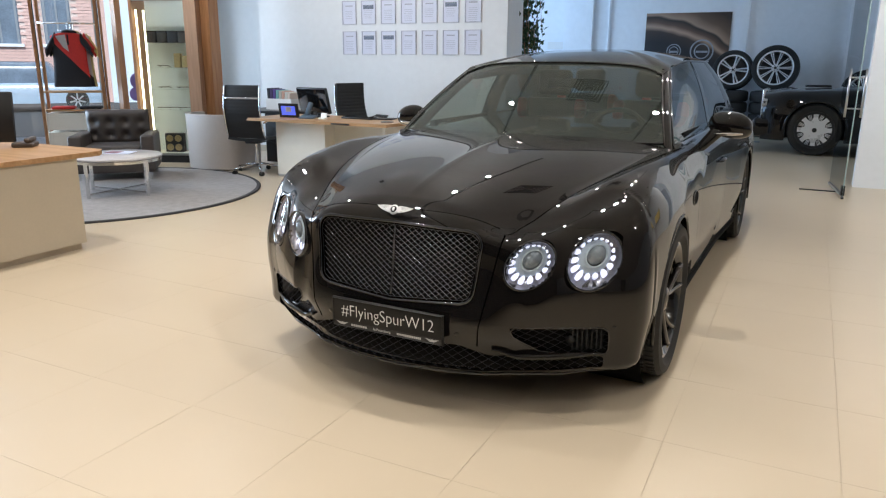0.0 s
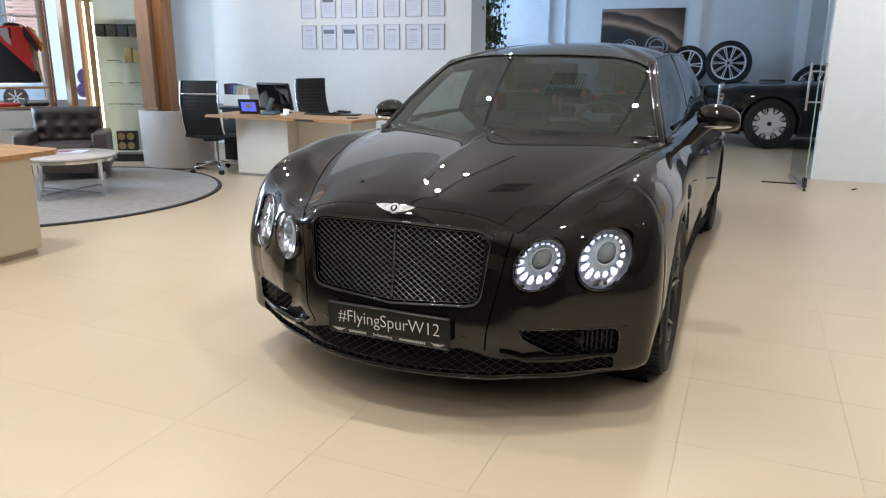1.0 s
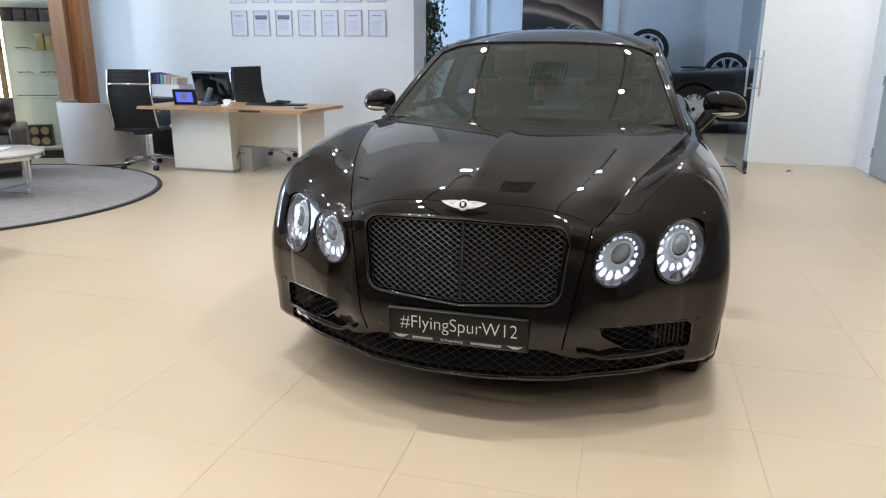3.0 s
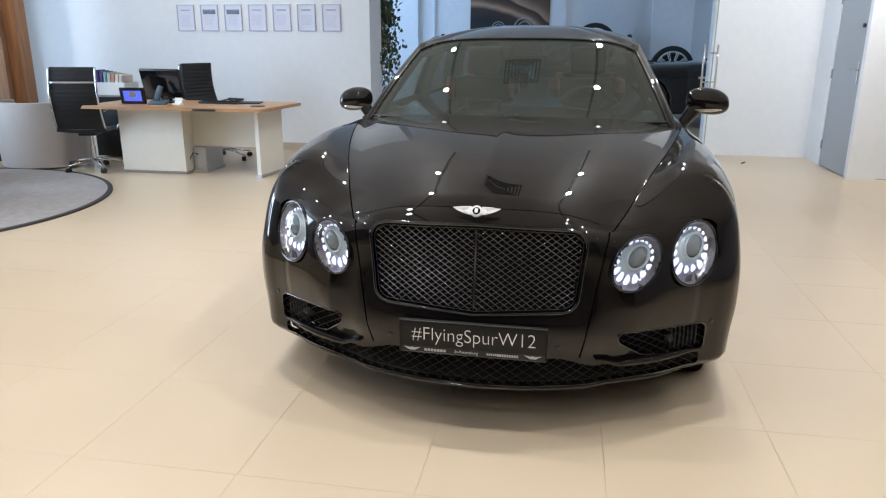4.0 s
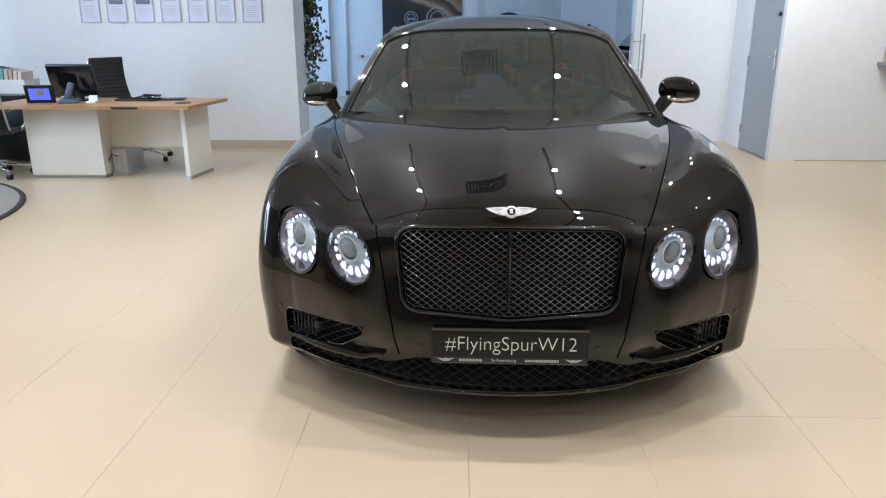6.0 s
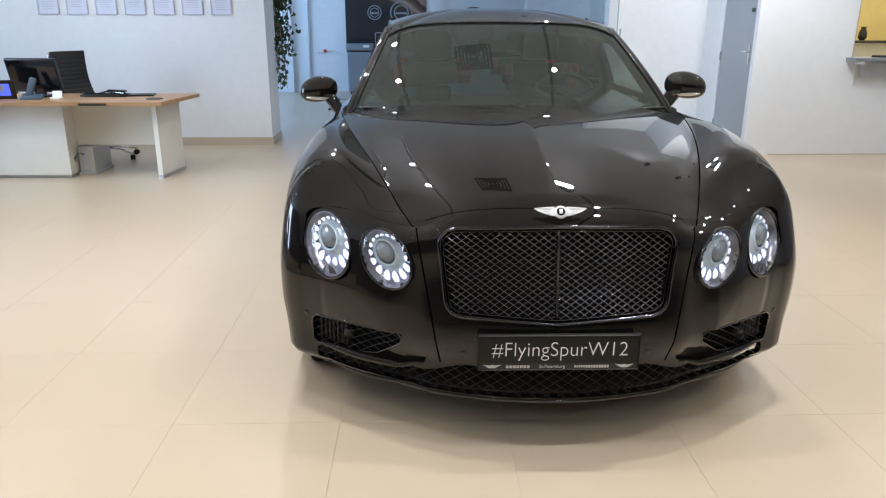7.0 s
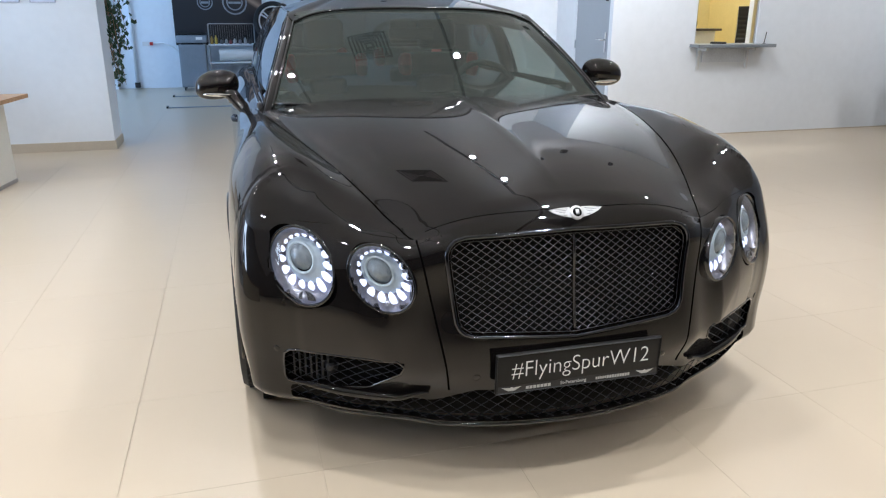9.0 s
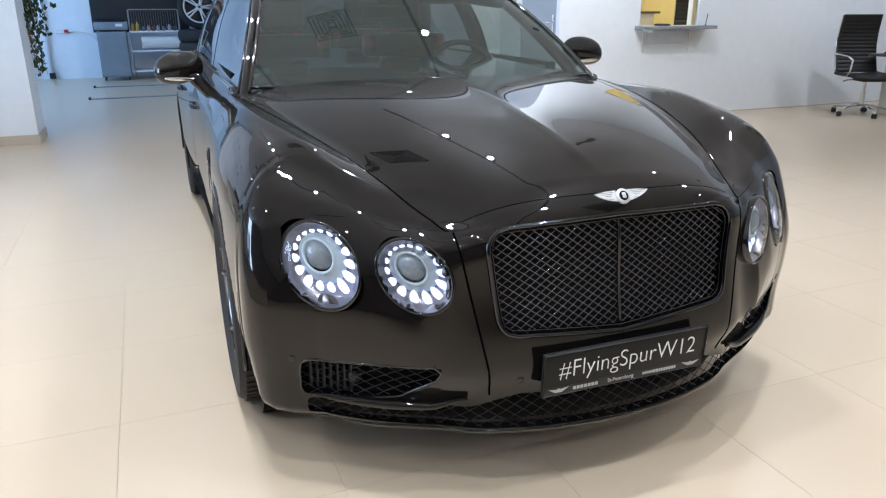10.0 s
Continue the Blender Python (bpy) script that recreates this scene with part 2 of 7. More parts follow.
def bx(bm, x0, x1, y0, y1, z0, z1):
    v = [bm.verts.new(p) for p in ((x0, y0, z0), (x1, y0, z0), (x1, y1, z0), (x0, y1, z0), (x0, y0, z1), (x1, y0, z1), (x1, y1, z1), (x0, y1, z1))]
    for f in ((0, 3, 2, 1), (4, 5, 6, 7), (0, 1, 5, 4), (1, 2, 6, 5), (2, 3, 7, 6), (3, 0, 4, 7)):
        bm.faces.new([v[i] for i in f])
    return v


def boxes(*bs):
    bm = bmesh.new()
    for b in bs:
        bx(bm, *b)
    return bm


def rbox(x0, x1, y0, y1, z0, z1, r=0.01, seg=2):
    bm = boxes((x0, x1, y0, y1, z0, z1))
    bmesh.ops.bevel(bm, geom=bm.edges[:], offset=r, segments=seg, profile=0.5, affect='EDGES')
    return bm


def moved(bm, m):
    bmesh.ops.transform(bm, matrix=m, verts=bm.verts[:])
    return bm


def joined(*bms):
    out = bmesh.new()
    for b in bms:
        me = bpy.data.meshes.new("tmp")
        b.to_mesh(me)
        b.free()
        out.from_mesh(me)
        bpy.data.meshes.remove(me)
    return out


def surf(f, nu, nv, wrap_u=False, wrap_v=False):
    bm = bmesh.new()
    g = [[bm.verts.new(f(i / nu, j / nv)) for j in range(nv + (not wrap_v))] for i in range(nu + (not wrap_u))]
    for i in range(nu):
        for j in range(nv):
            a, b = (i + 1) % len(g), (j + 1) % len(g[0])
            bm.faces.new((g[i][j], g[a][j], g[a][b], g[i][b]))
    return bm


def lathe(profile, n=32, axis=2, caps=True):
    """profile: (radius, height) pairs, turned about an axis."""
    bm = bmesh.new()
    rings = []
    for r, h in profile:
        ring = []
        for i in range(n):
            a = 2 * math.pi * i / n
            p = [r * math.cos(a), r * math.sin(a), h]
            if axis == 1:
                p = [p[0], h, p[1]]
            elif axis == 0:
                p = [h, p[0], p[1]]
            ring.append(bm.verts.new(p))
        rings.append(ring)
    for a, b in zip(rings, rings[1:]):
        for i in range(n):
            bm.faces.new((a[i], a[(i + 1) % n], b[(i + 1) % n], b[i]))
    if caps:
        bm.faces.new(rings[0])
        bm.faces.new(rings[-1][::-1])
    return bm


def tube(points, r, n=8, closed=False, flat=1.0):
    """A round (or flattened) bar along points; r may be a number or one per point."""
    pts = [Vector(p) for p in points]
    rs = r if isinstance(r, (list, tuple)) else [r] * len(pts)
    bm = bmesh.new()
    rings, up = [], None
    for i, p in enumerate(pts):
        a = pts[i - 1] if i or closed else p
        b = pts[(i + 1) % len(pts)] if i < len(pts) - 1 or closed else p
        d = (b - a).normalized()
        if up is None:
            up = Vector((0, 0, 1)) if abs(d.z) < 0.9 else Vector((1, 0, 0))
        s = d.cross(up).normalized()
        up = s.cross(d).normalized()
        rings.append([bm.verts.new(p + rs[i] * (math.cos(2 * math.pi * k / n) * s + flat * math.sin(2 * math.pi * k / n) * up)) for k in range(n)])
    pairs = list(zip(rings, rings[1:])) + ([(rings[-1], rings[0])] if closed else [])
    for a, b in pairs:
        for k in range(n):
            bm.faces.new((a[k], a[(k + 1) % n], b[(k + 1) % n], b[k]))
    if not closed:
        bm.faces.new(rings[0][::-1])
        bm.faces.new(rings[-1])
    return bm


def slab(outline, z0, z1, axis=2):
    """A flat plate of an outline (pairs), between two heights along an axis."""
    bm = bmesh.new()

    def at(p, h):
        return (p[0], p[1], h) if axis == 2 else (p[0], h, p[1]) if axis == 1 else (h, p[0], p[1])
    a, b = [bm.verts.new(at(p, z0)) for p in outline], [bm.verts.new(at(p, z1)) for p in outline]
    bm.faces.new(a[::-1])
    bm.faces.new(b)
    n = len(a)
    for i in range(n):
        bm.faces.new((a[i], a[(i + 1) % n], b[(i + 1) % n], b[i]))
    return bm


def ring_pts(cx, cy, cz, rx, ry, n=48):
    return [(cx + rx * math.cos(2 * math.pi * i / n), cy + ry * math.sin(2 * math.pi * i / n), cz) for i in range(n)]


def sm(a, b, x):
    t = min(1.0, max(0.0, (x - a) / (b - a)))
    return t * t * (3 - 2 * t)


def structure(name, bm, material, label, category, smooth=False):
    return tagged(part(name, bm, material, None, label, smooth), label, category, kind="structure")


def letters(name, text, size, m, material, parent, label="", align='CENTER', thin=0.0, depth=0.0008):
    cu = bpy.data.curves.new(name, 'FONT')
    cu.body, cu.size, cu.extrude, cu.align_x, cu.align_y, cu.offset = text, size, depth, align, 'CENTER', -thin
    tmp = bpy.data.objects.new("tmp_text", cu)
    scene.collection.objects.link(tmp)
    me = bpy.data.meshes.new_from_object(tmp.evaluated_get(bpy.context.evaluated_depsgraph_get()))
    bpy.data.objects.remove(tmp)
    me.transform(m)
    me.materials.clear()
    me.materials.append(material)
    ob = new(name, me)
    ob.parent = parent
    if label:
        ob["label"] = label
    return ob


# ---- the halls ----
YC, XE = 6.67, -2.185       # face of the white wall behind the desk, and its free end
WT = 0.55                  # its thickness
structure("ground", boxes((-60, 60, -60, 60, -0.30, -0.16)), M_ASPHALT, "grey asphalt street outside the showroom", "street")
structure("floor", boxes((-10, 10, -9.2, 14.5, -0.15, -0.004)), M_GROUT, "beige joint bed under polished stoneware tiles", "floor")
structure("wall_desk", boxes((-7.45, XE, YC, YC + WT, 0, CEIL)), M_WALL, "white painted wall behind the desk, hung with certificates", "wall")
structure("wall_end", boxes((1.98, 3.44, 7.33, 7.55, 0, CEIL)), M_WALL, "white painted wall beside the glass door", "wall")
structure("wall_door", boxes((3.22, 3.44, 5.87, 5.93, 0, CEIL), (3.22, 3.44, 6.77, 7.33, 0, CEIL), (3.22, 3.44, 5.93, 6.77, 2.08, CEIL)), M_WALL, "white wall around the grey door", "wall")
structure("wall_window", boxes((3.44, 4.31, 5.87, 6.07, 0, CEIL), (5.16, 10.0, 5.87, 6.07, 0, CEIL), (4.31, 5.16, 5.87, 6.07, 0, 1.03), (4.31, 5.16, 5.87, 6.07, 2.05, CEIL)), M_WALL, "long white wall with a service window", "wall")
structure("column", boxes((3.22, 3.50, 5.852, 5.868, 0, CEIL)), M_WALL, "narrow white painted strip beside the grey door", "wall")
structure("wall_rear", boxes((-6.2, 10, 14.1, 14.3, 0, CEIL)), M_WALLB, "pale painted rear wall of the second hall", "wall")
# opening at y 9.5 to 13.3 is added for the side fill
structure("wall_right", boxes((10.0, 10.2, -9.2, 9.5, 0, CEIL), (10.0, 10.2, 13.3, 14.5, 0, CEIL), (10.0, 10.2, 9.5, 13.3, 3.2, CEIL), (10.0, 10.2, 9.5, 13.3, 0, 0.6)), M_WALL, "plain white side wall with an added, unseen window of the second hall", "wall")
# the wide window is added to hold the rear fill light
structure("wall_rear_left", boxes((-6.2, -6.0, 6.89, 8.0, 0, CEIL), (-6.2, -6.0, 13.2, 14.1, 0, CEIL), (-6.2, -6.0, 8.0, 13.2, 3.4, CEIL), (-6.2, -6.0, 8.0, 13.2, 0, 0.5)), M_WALLB, "pale side wall with an added, unseen wide window", "wall")
# unseen closing wall, kept dark for the reflections
structure("wall_front", boxes((-10, 10.0, -9.2, -9.0, 0, CEIL)), M_FRONT, "plain dark grey wall added out of view behind", "wall")
structure("ceiling", boxes((-10.6, 10.2, -9.2, 14.5, CEIL, CEIL + 0.2)), M_CEIL, "pale matt ceiling", "ceiling")
bm = boxes((-7.35, XE, YC - 0.012, YC - 0.001, 0, 0.095), (XE + 0.001, XE + 0.012, YC - 0.012, YC + WT, 0, 0.095), (3.52, 10.0, 5.862, 5.869, 0.0, 0.012))
structure("baseboard", bm, M_BASE, "beige tile baseboard along the white wall", "baseboard")

# ---- the black saloon ----
XC = 0.83      # where the front turns into the side
AX1, AX2, AXR = 0.94, 4.00, 0.352      # the axles


def xs(y):
    """Half width of the body at its shoulder along the side."""
    if y < YCN + 0.106:
        t = (YCN + 0.106 - y) / 0.106
        return 0.910 - (0.910 - XC) * t ** 3
    return 0.910 + 0.020 * sm(0.42, 0.80, y) - 0.028 * sm(0.85, 1.75, y) + 0.038 * sm(2.6, 3.9, y) - 0.15 * sm(4.3, 5.6, y)


def yfront(x):
    """Plan of the nose: a proud grille panel, then the lamps swept back."""
    e = x - 0.40
    return 0.088 + 0.12 * x * x + 0.55 * (e + math.sqrt(e * e + 0.035 ** 2)) / 2 - 0.55 * (-0.40 + math.sqrt(0.16 + 0.035 ** 2)) / 2 + 0.010 * sm(0.4, 0.6, x) - 0.27 * max(0.0, x - 0.74) ** 2 / (max(0.0, x - 0.74) + 0.05)


YCN = yfront(XC)


def yrear(x):
    return 5.08 - 0.30 * (x / 0.86) ** 2 - 0.1 * (x / 0.86) ** 6


def shoulder(s):
    """Plan of the shoulder line: 0..1 front, 1..2 side, 2..3 rear."""
    if s <= 1:
        x = XC * s
        return Vector((x, yfront(x)))
    if s <= 2:
        y = YCN + (4.68 - YCN) * (s - 1)
        return Vector((xs(y), y))
    x = xs(4.68) * (3 - s)
    k = xs(4.68)
    return Vector((x, 4.68 + (yrear(x) - yrear(k))))


def zshoulder(y):
    return 0.785 + 0.028 * sm(0.34, 0.6, y) + 0.12 * sm(0.4, 1.9, y) + 0.034 * sm(0.40, 0.70, y) * (1 - sm(0.85, 1.4, y)) - 0.06 * sm(3.9, 5.0, y)


def zedge(p):
    """Height of the shoulder line; it sinks a little between the nose panel and the lamps."""
    return zshoulder(p.y) - 0.020 * sm(0.37, 0.46, p.x) * (1 - sm(0.54, 0.68, p.x)) * (p.y < 0.6)


def sill(p):
    """Lower edge of bumper and flank."""
    return 0.198 + 0.014 * sm(0.60, 0.86, p.x) * (1 - sm(1.2, 1.5, p.y))


def hood_edge(y):
    t = min(1.45, max(0.0, y - 0.14))
    return 0.455 + 0.40 * t - 0.09 * t * t


def hood_top(x, y):
    ax, xe = abs(x), hood_edge(y)
    zc = 0.80 + 0.27 * (1 - math.exp(-y / 0.72))
    zs = min(zc - 0.012, 0.995 - 0.235 * math.exp(-(y - 0.15) / 0.62))
    z = zc - (zc - zs) * min(1.0, ax / xe) ** (2.6 + 1.2 * sm(0.6, 1.2, y))
    z += 0.060 * sm(xe - 0.05, xe + 0.135, ax) * sm(0.28, 0.62, y) * (1 - 0.4 * sm(1.5, 2.0, y))
    z -= 0.10 * sm(4.2, 5.2, y)
    z += (0.005 * math.exp(-ax / 0.03) + 0.006 * math.exp(-ax / 0.11)) * sm(0.12, 0.4, y) * (1 - sm(1.2, 1.45, y))
    return z


def upper(u, w):
    """Top of the body: u from the middle to the side, w from the nose to the tail."""
    f, r = shoulder(u), shoulder(3 - u)
    c0, c1 = yfront(0), shoulder(3).y
    s = shoulder(1 + w)
    cl = Vector((0, c0 + (c1 - c0) * w))
    p = (1 - w) * f + w * r + (1 - u) * cl + u * s
    p -= (1 - u) * (1 - w) * Vector((0, c0)) + u * (1 - w) * shoulder(1) + (1 - u) * w * Vector((0, c1)) + u * w * shoulder(2)
    return Vector((p.x, p.y, body_top(p.x, p.y)))


def rim_table():
    """Stations of the shoulder line: plan, height, steepness of the flank below, width of the roll."""
    rows = []
    for i in range(1501):
        q = 3 * i / 1500
        p = shoulder(q)
        n = lower_normal(q, 0.0)
        r = 0.2 if q > 2 else 0.11 + 0.03 * sm(0.42, 0.6, p.x) + 0.05 * sm(0.36, 0.6, p.y) - 0.04 * sm(0.6, 1.3, p.y)
        rows.append((p.x, p.y, zedge(p), math.hypot(n.x, n.y) / max(0.2, n.z), r))
    return np.array(rows)


def rim_near(x, y):
    """Distance inside the shoulder line, and its nearest station as a fraction."""
    k = int(np.argmin((RIM[:, 0] - x) ** 2 + (RIM[:, 1] - y) ** 2))
    best = None
    for m in (max(0, k - 1), min(len(RIM) - 2, k)):
        (ax, ay), (bx_, by) = RIM[m, :2], RIM[m + 1, :2]
        ex, ey = bx_ - ax, by - ay
        f = min(1.0, max(0.0, ((x - ax) * ex + (y - ay) * ey) / (ex * ex + ey * ey)))
        d = math.hypot(x - ax - f * ex, y - ay - f * ey)
        if best is None or d < best[0]:
            best = (d, m + f, (x - ax) * -ey + (y - ay) * ex)
    return (best[0] if best[2] >= 0 else -best[0]), best[1]


def body_top(x, y):
    """Height of bonnet, wings and tail, rolling over into the flank at the same slope."""
    d, k = rim_near(abs(x), y)
    m = min(len(RIM) - 2, int(k))
    zb, steep, r = RIM[m, 2:] + (RIM[m + 1, 2:] - RIM[m, 2:]) * (k - m)
    top = hood_top(x, y)
    h = top - zb
    q = max(0.0, 1 - d / r)
    return zb + h * (1 - q ** min(7.5, max(1.3, steep * r / max(0.012, h))))


def top_normal(x, y):
    e = 4e-3
    return Vector((body_top(x - e, y) - body_top(x + e, y), body_top(x, y - e) - body_top(x, y + e), 2 * e)).normalized()


def lean(x):
    """How far the front leans back at its upper edge."""
    return 0.63 + 0.35 * sm(0.42, 0.6, x) * (1 - sm(0.66, 0.84, x)) + 0.75 * math.exp(-((x - 0.55) / 0.085) ** 2)


def profile_front(z, x, zt=0.785):
    t = zt - z
    w = sm(0.42, 0.6, x)
    a = min(0.044 + 0.032 * w, 0.070 / lean(x))
    plain, full = 0.0277 * (1 - math.exp(-max(0, t) / 0.044)), lean(x) * a * (1 - math.exp(-max(0, t) / a))
    return plain + (full - plain) * sm(0.24, 0.52, z) + 0.045 * sm(0.1 - 0.06 * w, 0.45 - 0.19 * w, t) + 0.012 * sm(0.42, 0.56, t)


def profile_side(z, y):
    t = zshoulder(y) - z
    k = t / max(0.2, zshoulder(y) - 0.2)
    return 0.034 * (1 - math.exp(-max(0, t) / 0.066)) + 0.009 * math.sin(math.pi * min(1.0, k)) - 0.03 * sm(0.6, 1.0, k)


def lower(s, v):
    """Flank and bumper: v from the shoulder (0) down to the sill (1)."""
    p = shoulder(s)
    e = 1e-3
    d = (shoulder(min(3, s + e)) - shoulder(max(0, s - e))).normalized()
    n = Vector((d.y, -d.x))
    zt, zb = zedge(p), sill(p)
    z = zt + (zb - zt) * v
    wf = max(0.0, -n.y) ** 1.5 if p.y < 2 else 0.0
    off = wf * profile_front(z, p.x, zt) + (1 - wf) * profile_side(z, p.y)
    off -= 0.030 * max(0.0, (v - 0.93) / 0.07) ** 2
    dy = 0.0
    if s <= 1:
        dy = (0.47 * p.x * p.x - yfront(p.x) + 0.088) * sm(0.42, 0.30, z) * (1 - sm(0.62, 0.80, p.x))
    return Vector((p.x + n.x * off, p.y + n.y * off + dy, z))


def lower_normal(s, v):
    """The outward normal of flank and bumper, from the surface's own function."""
    h = 2e-3
    n = (lower(min(3, s + h), v) - lower(max(0, s - h), v)).cross(lower(s, min(1, v + h)) - lower(s, max(0, v - h)))
    n.normalize()
    p = lower(s, v)
    return n if n.dot(Vector((p.x, p.y - 2.4, 0))) > 0 else -n


RIM = rim_table()


def front_at(x, z):
    """The point of the bumper at a given width and height."""
    sgn = 1 if x >= 0 else -1
    ax = abs(x)
    lo, hi = 0.0, 1.12
    for _ in range(24):
        mid = (lo + hi) / 2
        p = shoulder(mid)
        zt, zb = zedge(p), sill(p)
        q = lower(mid, (zt - z) / (zt - zb))
        if q.x < ax:
            lo = mid
        else:
            hi = mid
    return Vector((sgn * ax, q.y, z))


def front_normal(x, z):
    a, b = front_at(x + 0.004, z) - front_at(x - 0.004, z), front_at(x, z + 0.004) - front_at(x, z - 0.004)
    n = a.cross(b).normalized()
    return n if n.y < 0 else -n


def sd_poly(poly):
    def f(x, z):
        d, inside, n = 1e9, False, len(poly)
        for i in range(n):
            ax, az = poly[i]
            bx_, bz = poly[(i + 1) % n]
            ex, ez = bx_ - ax, bz - az
            t = min(1, max(0, ((x - ax) * ex + (z - az) * ez) / max(1e-12, ex * ex + ez * ez)))
            d = min(d, math.hypot(x - ax - t * ex, z - az - t * ez))
            if (az > z) != (bz > z) and x < (bx_ - ax) * (z - az) / (bz - az) + ax:
                inside = not inside
        return -d if inside else d
    return f


def rounded(poly, r):
    g = sd_poly(poly)
    return lambda x, z: g(x, z) - r


def mirrored(pts):
    return pts + [(-x, z) for x, z in pts[::-1]]


LAMP_I, LAMP_O = (0.552, 0.657, 0.095), (0.762, 0.666, 0.112)
grille_f = rounded(mirrored([(0.0, 0.728), (0.325, 0.722), (0.305, 0.548), (0.0, 0.524)]), 0.05)
vent_f = rounded([(0.800, 0.376), (0.525, 0.392), (0.60, 0.332), (0.800, 0.312)], 0.026)
intake_f = rounded(mirrored([(0.0, 0.312), (0.30, 0.312), (0.42, 0.275), (0.80, 0.268), (0.80, 0.245), (0.55, 0.232), (0.0, 0.230)]), 0.012)
SLANT = 0.30      # the lamps lean outwards at the top


def lamp_f(c):
    return lambda x, z: math.hypot((abs(x) - c[0]) / 0.84 - SLANT * (z - c[1]), z - c[1]) - 0.97 * c[2]


CUTS = [grille_f, lambda x, z: vent_f(abs(x), z), intake_f, lamp_f(LAMP_I), lamp_f(LAMP_O)]

M_COLLAR = mat("lamp_collar", (0.58, 0.66, 0.72), 0.35, metal=0.15)
M_MESH = mat("mesh_black_chrome", (0.19, 0.197, 0.222), 0.22, metal=1.0)
M_MESHDARK = mat("mesh_black", (0.05, 0.052, 0.06), 0.3, metal=0.9)
M_BOWL = mat("lamp_reflector", (0.22, 0.215, 0.25), 0.3, metal=0.9, var=0.3, scale=40)
M_RIMCHROME = mat("smoked_chrome", (0.075, 0.078, 0.088), 0.1, metal=1.0, var=0.05)
M_SEAM = mat("panel_gap", (0.0015, 0.0015, 0.0015), 0.9, spec=0.0)
M_PROJ = mat("projector_glass", (0.24, 0.27, 0.30), 0.12, metal=0.2, coat=1.0, var=0.35, scale=60, bump=0.3, bscale=220)

car = thing("saloon_car", "gleaming black four-door luxury saloon with mesh grille, parked on the tiles", "car", rz=-0.7)


def body_lower():
    """Bumper and flanks, with the openings of lamps, grilles and wheel arches."""
    ss = [i / 74 for i in range(75)] + [1 + 0.115 * i / 26 for i in range(1, 27)]
    ss += [1.115 + (2 - 1.115) * i / 120 for i in range(1, 121)] + [2 + i / 24 for i in range(1, 25)]
    nv = 58
    bm = bmesh.new()
    lx, ly, lz = (bm.verts.layers.float.new(k) for k in ("nx", "ny", "nz"))
    for sgn in (1, -1):
        g = []
        for s in ss:
            col = []
            for j in range(nv + 1):
                p = lower(s, j / nv)
                nr = lower_normal(s, j / nv)
                if j < 5:
                    c = shoulder(s)
                    nr = nr.lerp(top_normal(c.x, c.y), 0.5 * (1 - sm(0, 5, j))).normalized()
                if s < 1.112 and 0 < j < nv:
                    for f in CUTS:
                        d = f(p.x, p.z)
                        if abs(d) < 0.0062:
                            h = 1e-3
                            gx, gz = (f(p.x + h, p.z) - f(p.x - h, p.z)) / (2 * h), (f(p.x, p.z + h) - f(p.x, p.z - h)) / (2 * h)
                            q = max(0.3, gx * gx + gz * gz)
                            if p.x > 0.004 or abs(gx) < 0.2:
                                nx = p.x - d * gx / q if p.x > 0.004 else p.x
                                p = front_at(max(nx, 0), p.z - d * gz / q)
                            break
                for cy, R in ((AX1, 0.385), (AX2, 0.385)):
                    r = math.hypot(p.y - cy, p.z - AXR)
                    if abs(r - R) < 0.022 and p.x > 0.8:
                        k = R / r
                        p = Vector((p.x, cy + (p.y - cy) * k, AXR + (p.z - AXR) * k))
                vert = bm.verts.new((p.x * sgn, p.y, p.z))
                vert[lx], vert[ly], vert[lz] = nr.x * sgn, nr.y, nr.z
                col.append(vert)
            g.append(col)
        for i in range(len(ss) - 1):
            for j in range(nv):
                q = (g[i][j], g[i + 1][j], g[i + 1][j + 1], g[i][j + 1])
                c = sum((v.co for v in q), Vector()) / 4
                if c.y < 0.62 and any(f(c.x, c.z) < 0 for f in CUTS):
                    continue
                if abs(c.x) > 0.8 and any(math.hypot(c.y - cy, c.z - AXR) < 0.385 for cy in (AX1, AX2)):
                    continue
                bm.faces.new(q[::-1] if sgn > 0 else q)
    bmesh.ops.remove_doubles(bm, verts=bm.verts[:], dist=2e-4)
    bmesh.ops.delete(bm, geom=[v for v in bm.verts if not v.link_faces], context='VERTS')
    # the returns of the openings
    edges = collections.defaultdict(bmesh.new)
    for e in [e for e in bm.edges if e.is_boundary]:
        a, b = e.verts
        m = (a.co + b.co) / 2
        hole = m.y < 0.6 and any(abs(f(m.x, m.z)) < 0.006 for f in CUTS)
        arch = abs(m.x) > 0.8 and any(abs(math.hypot(m.y - cy, m.z - AXR) - 0.385) < 0.02 for cy in (AX1, AX2))
        if hole or arch:
            sh = Vector((0, 0.035, 0)) if hole else Vector((-0.07 if m.x > 0 else 0.07, 0, 0))
            which = [i for i, f in enumerate(CUTS) if abs(f(m.x, m.z)) < 0.006][0] if hole else 10 + (m.y > 2)
            side = 0 if which in (0, 2) else 1 if m.x > 0 else -1
            edge = edges[which, side]
            edge.faces.new([edge.verts.new(p) for p in (a.co, b.co, b.co + sh, a.co + sh)])
    bm.verts.index_update()
    normals = [(v[lx], v[ly], v[lz]) if abs(v.co.x) > 1e-4 else (0, v[ly], v[lz]) for v in bm.verts]
    ob = part("body", bm, M_PAINT, car, smooth=True, recalc=False)
    ob.data.normals_split_custom_set_from_vertices(normals)
    for edge in edges.values():
        bmesh.ops.remove_doubles(edge, verts=edge.verts[:], dist=1e-4)
        part("opening_edge", edge, M_PAINT, car, smooth=40)


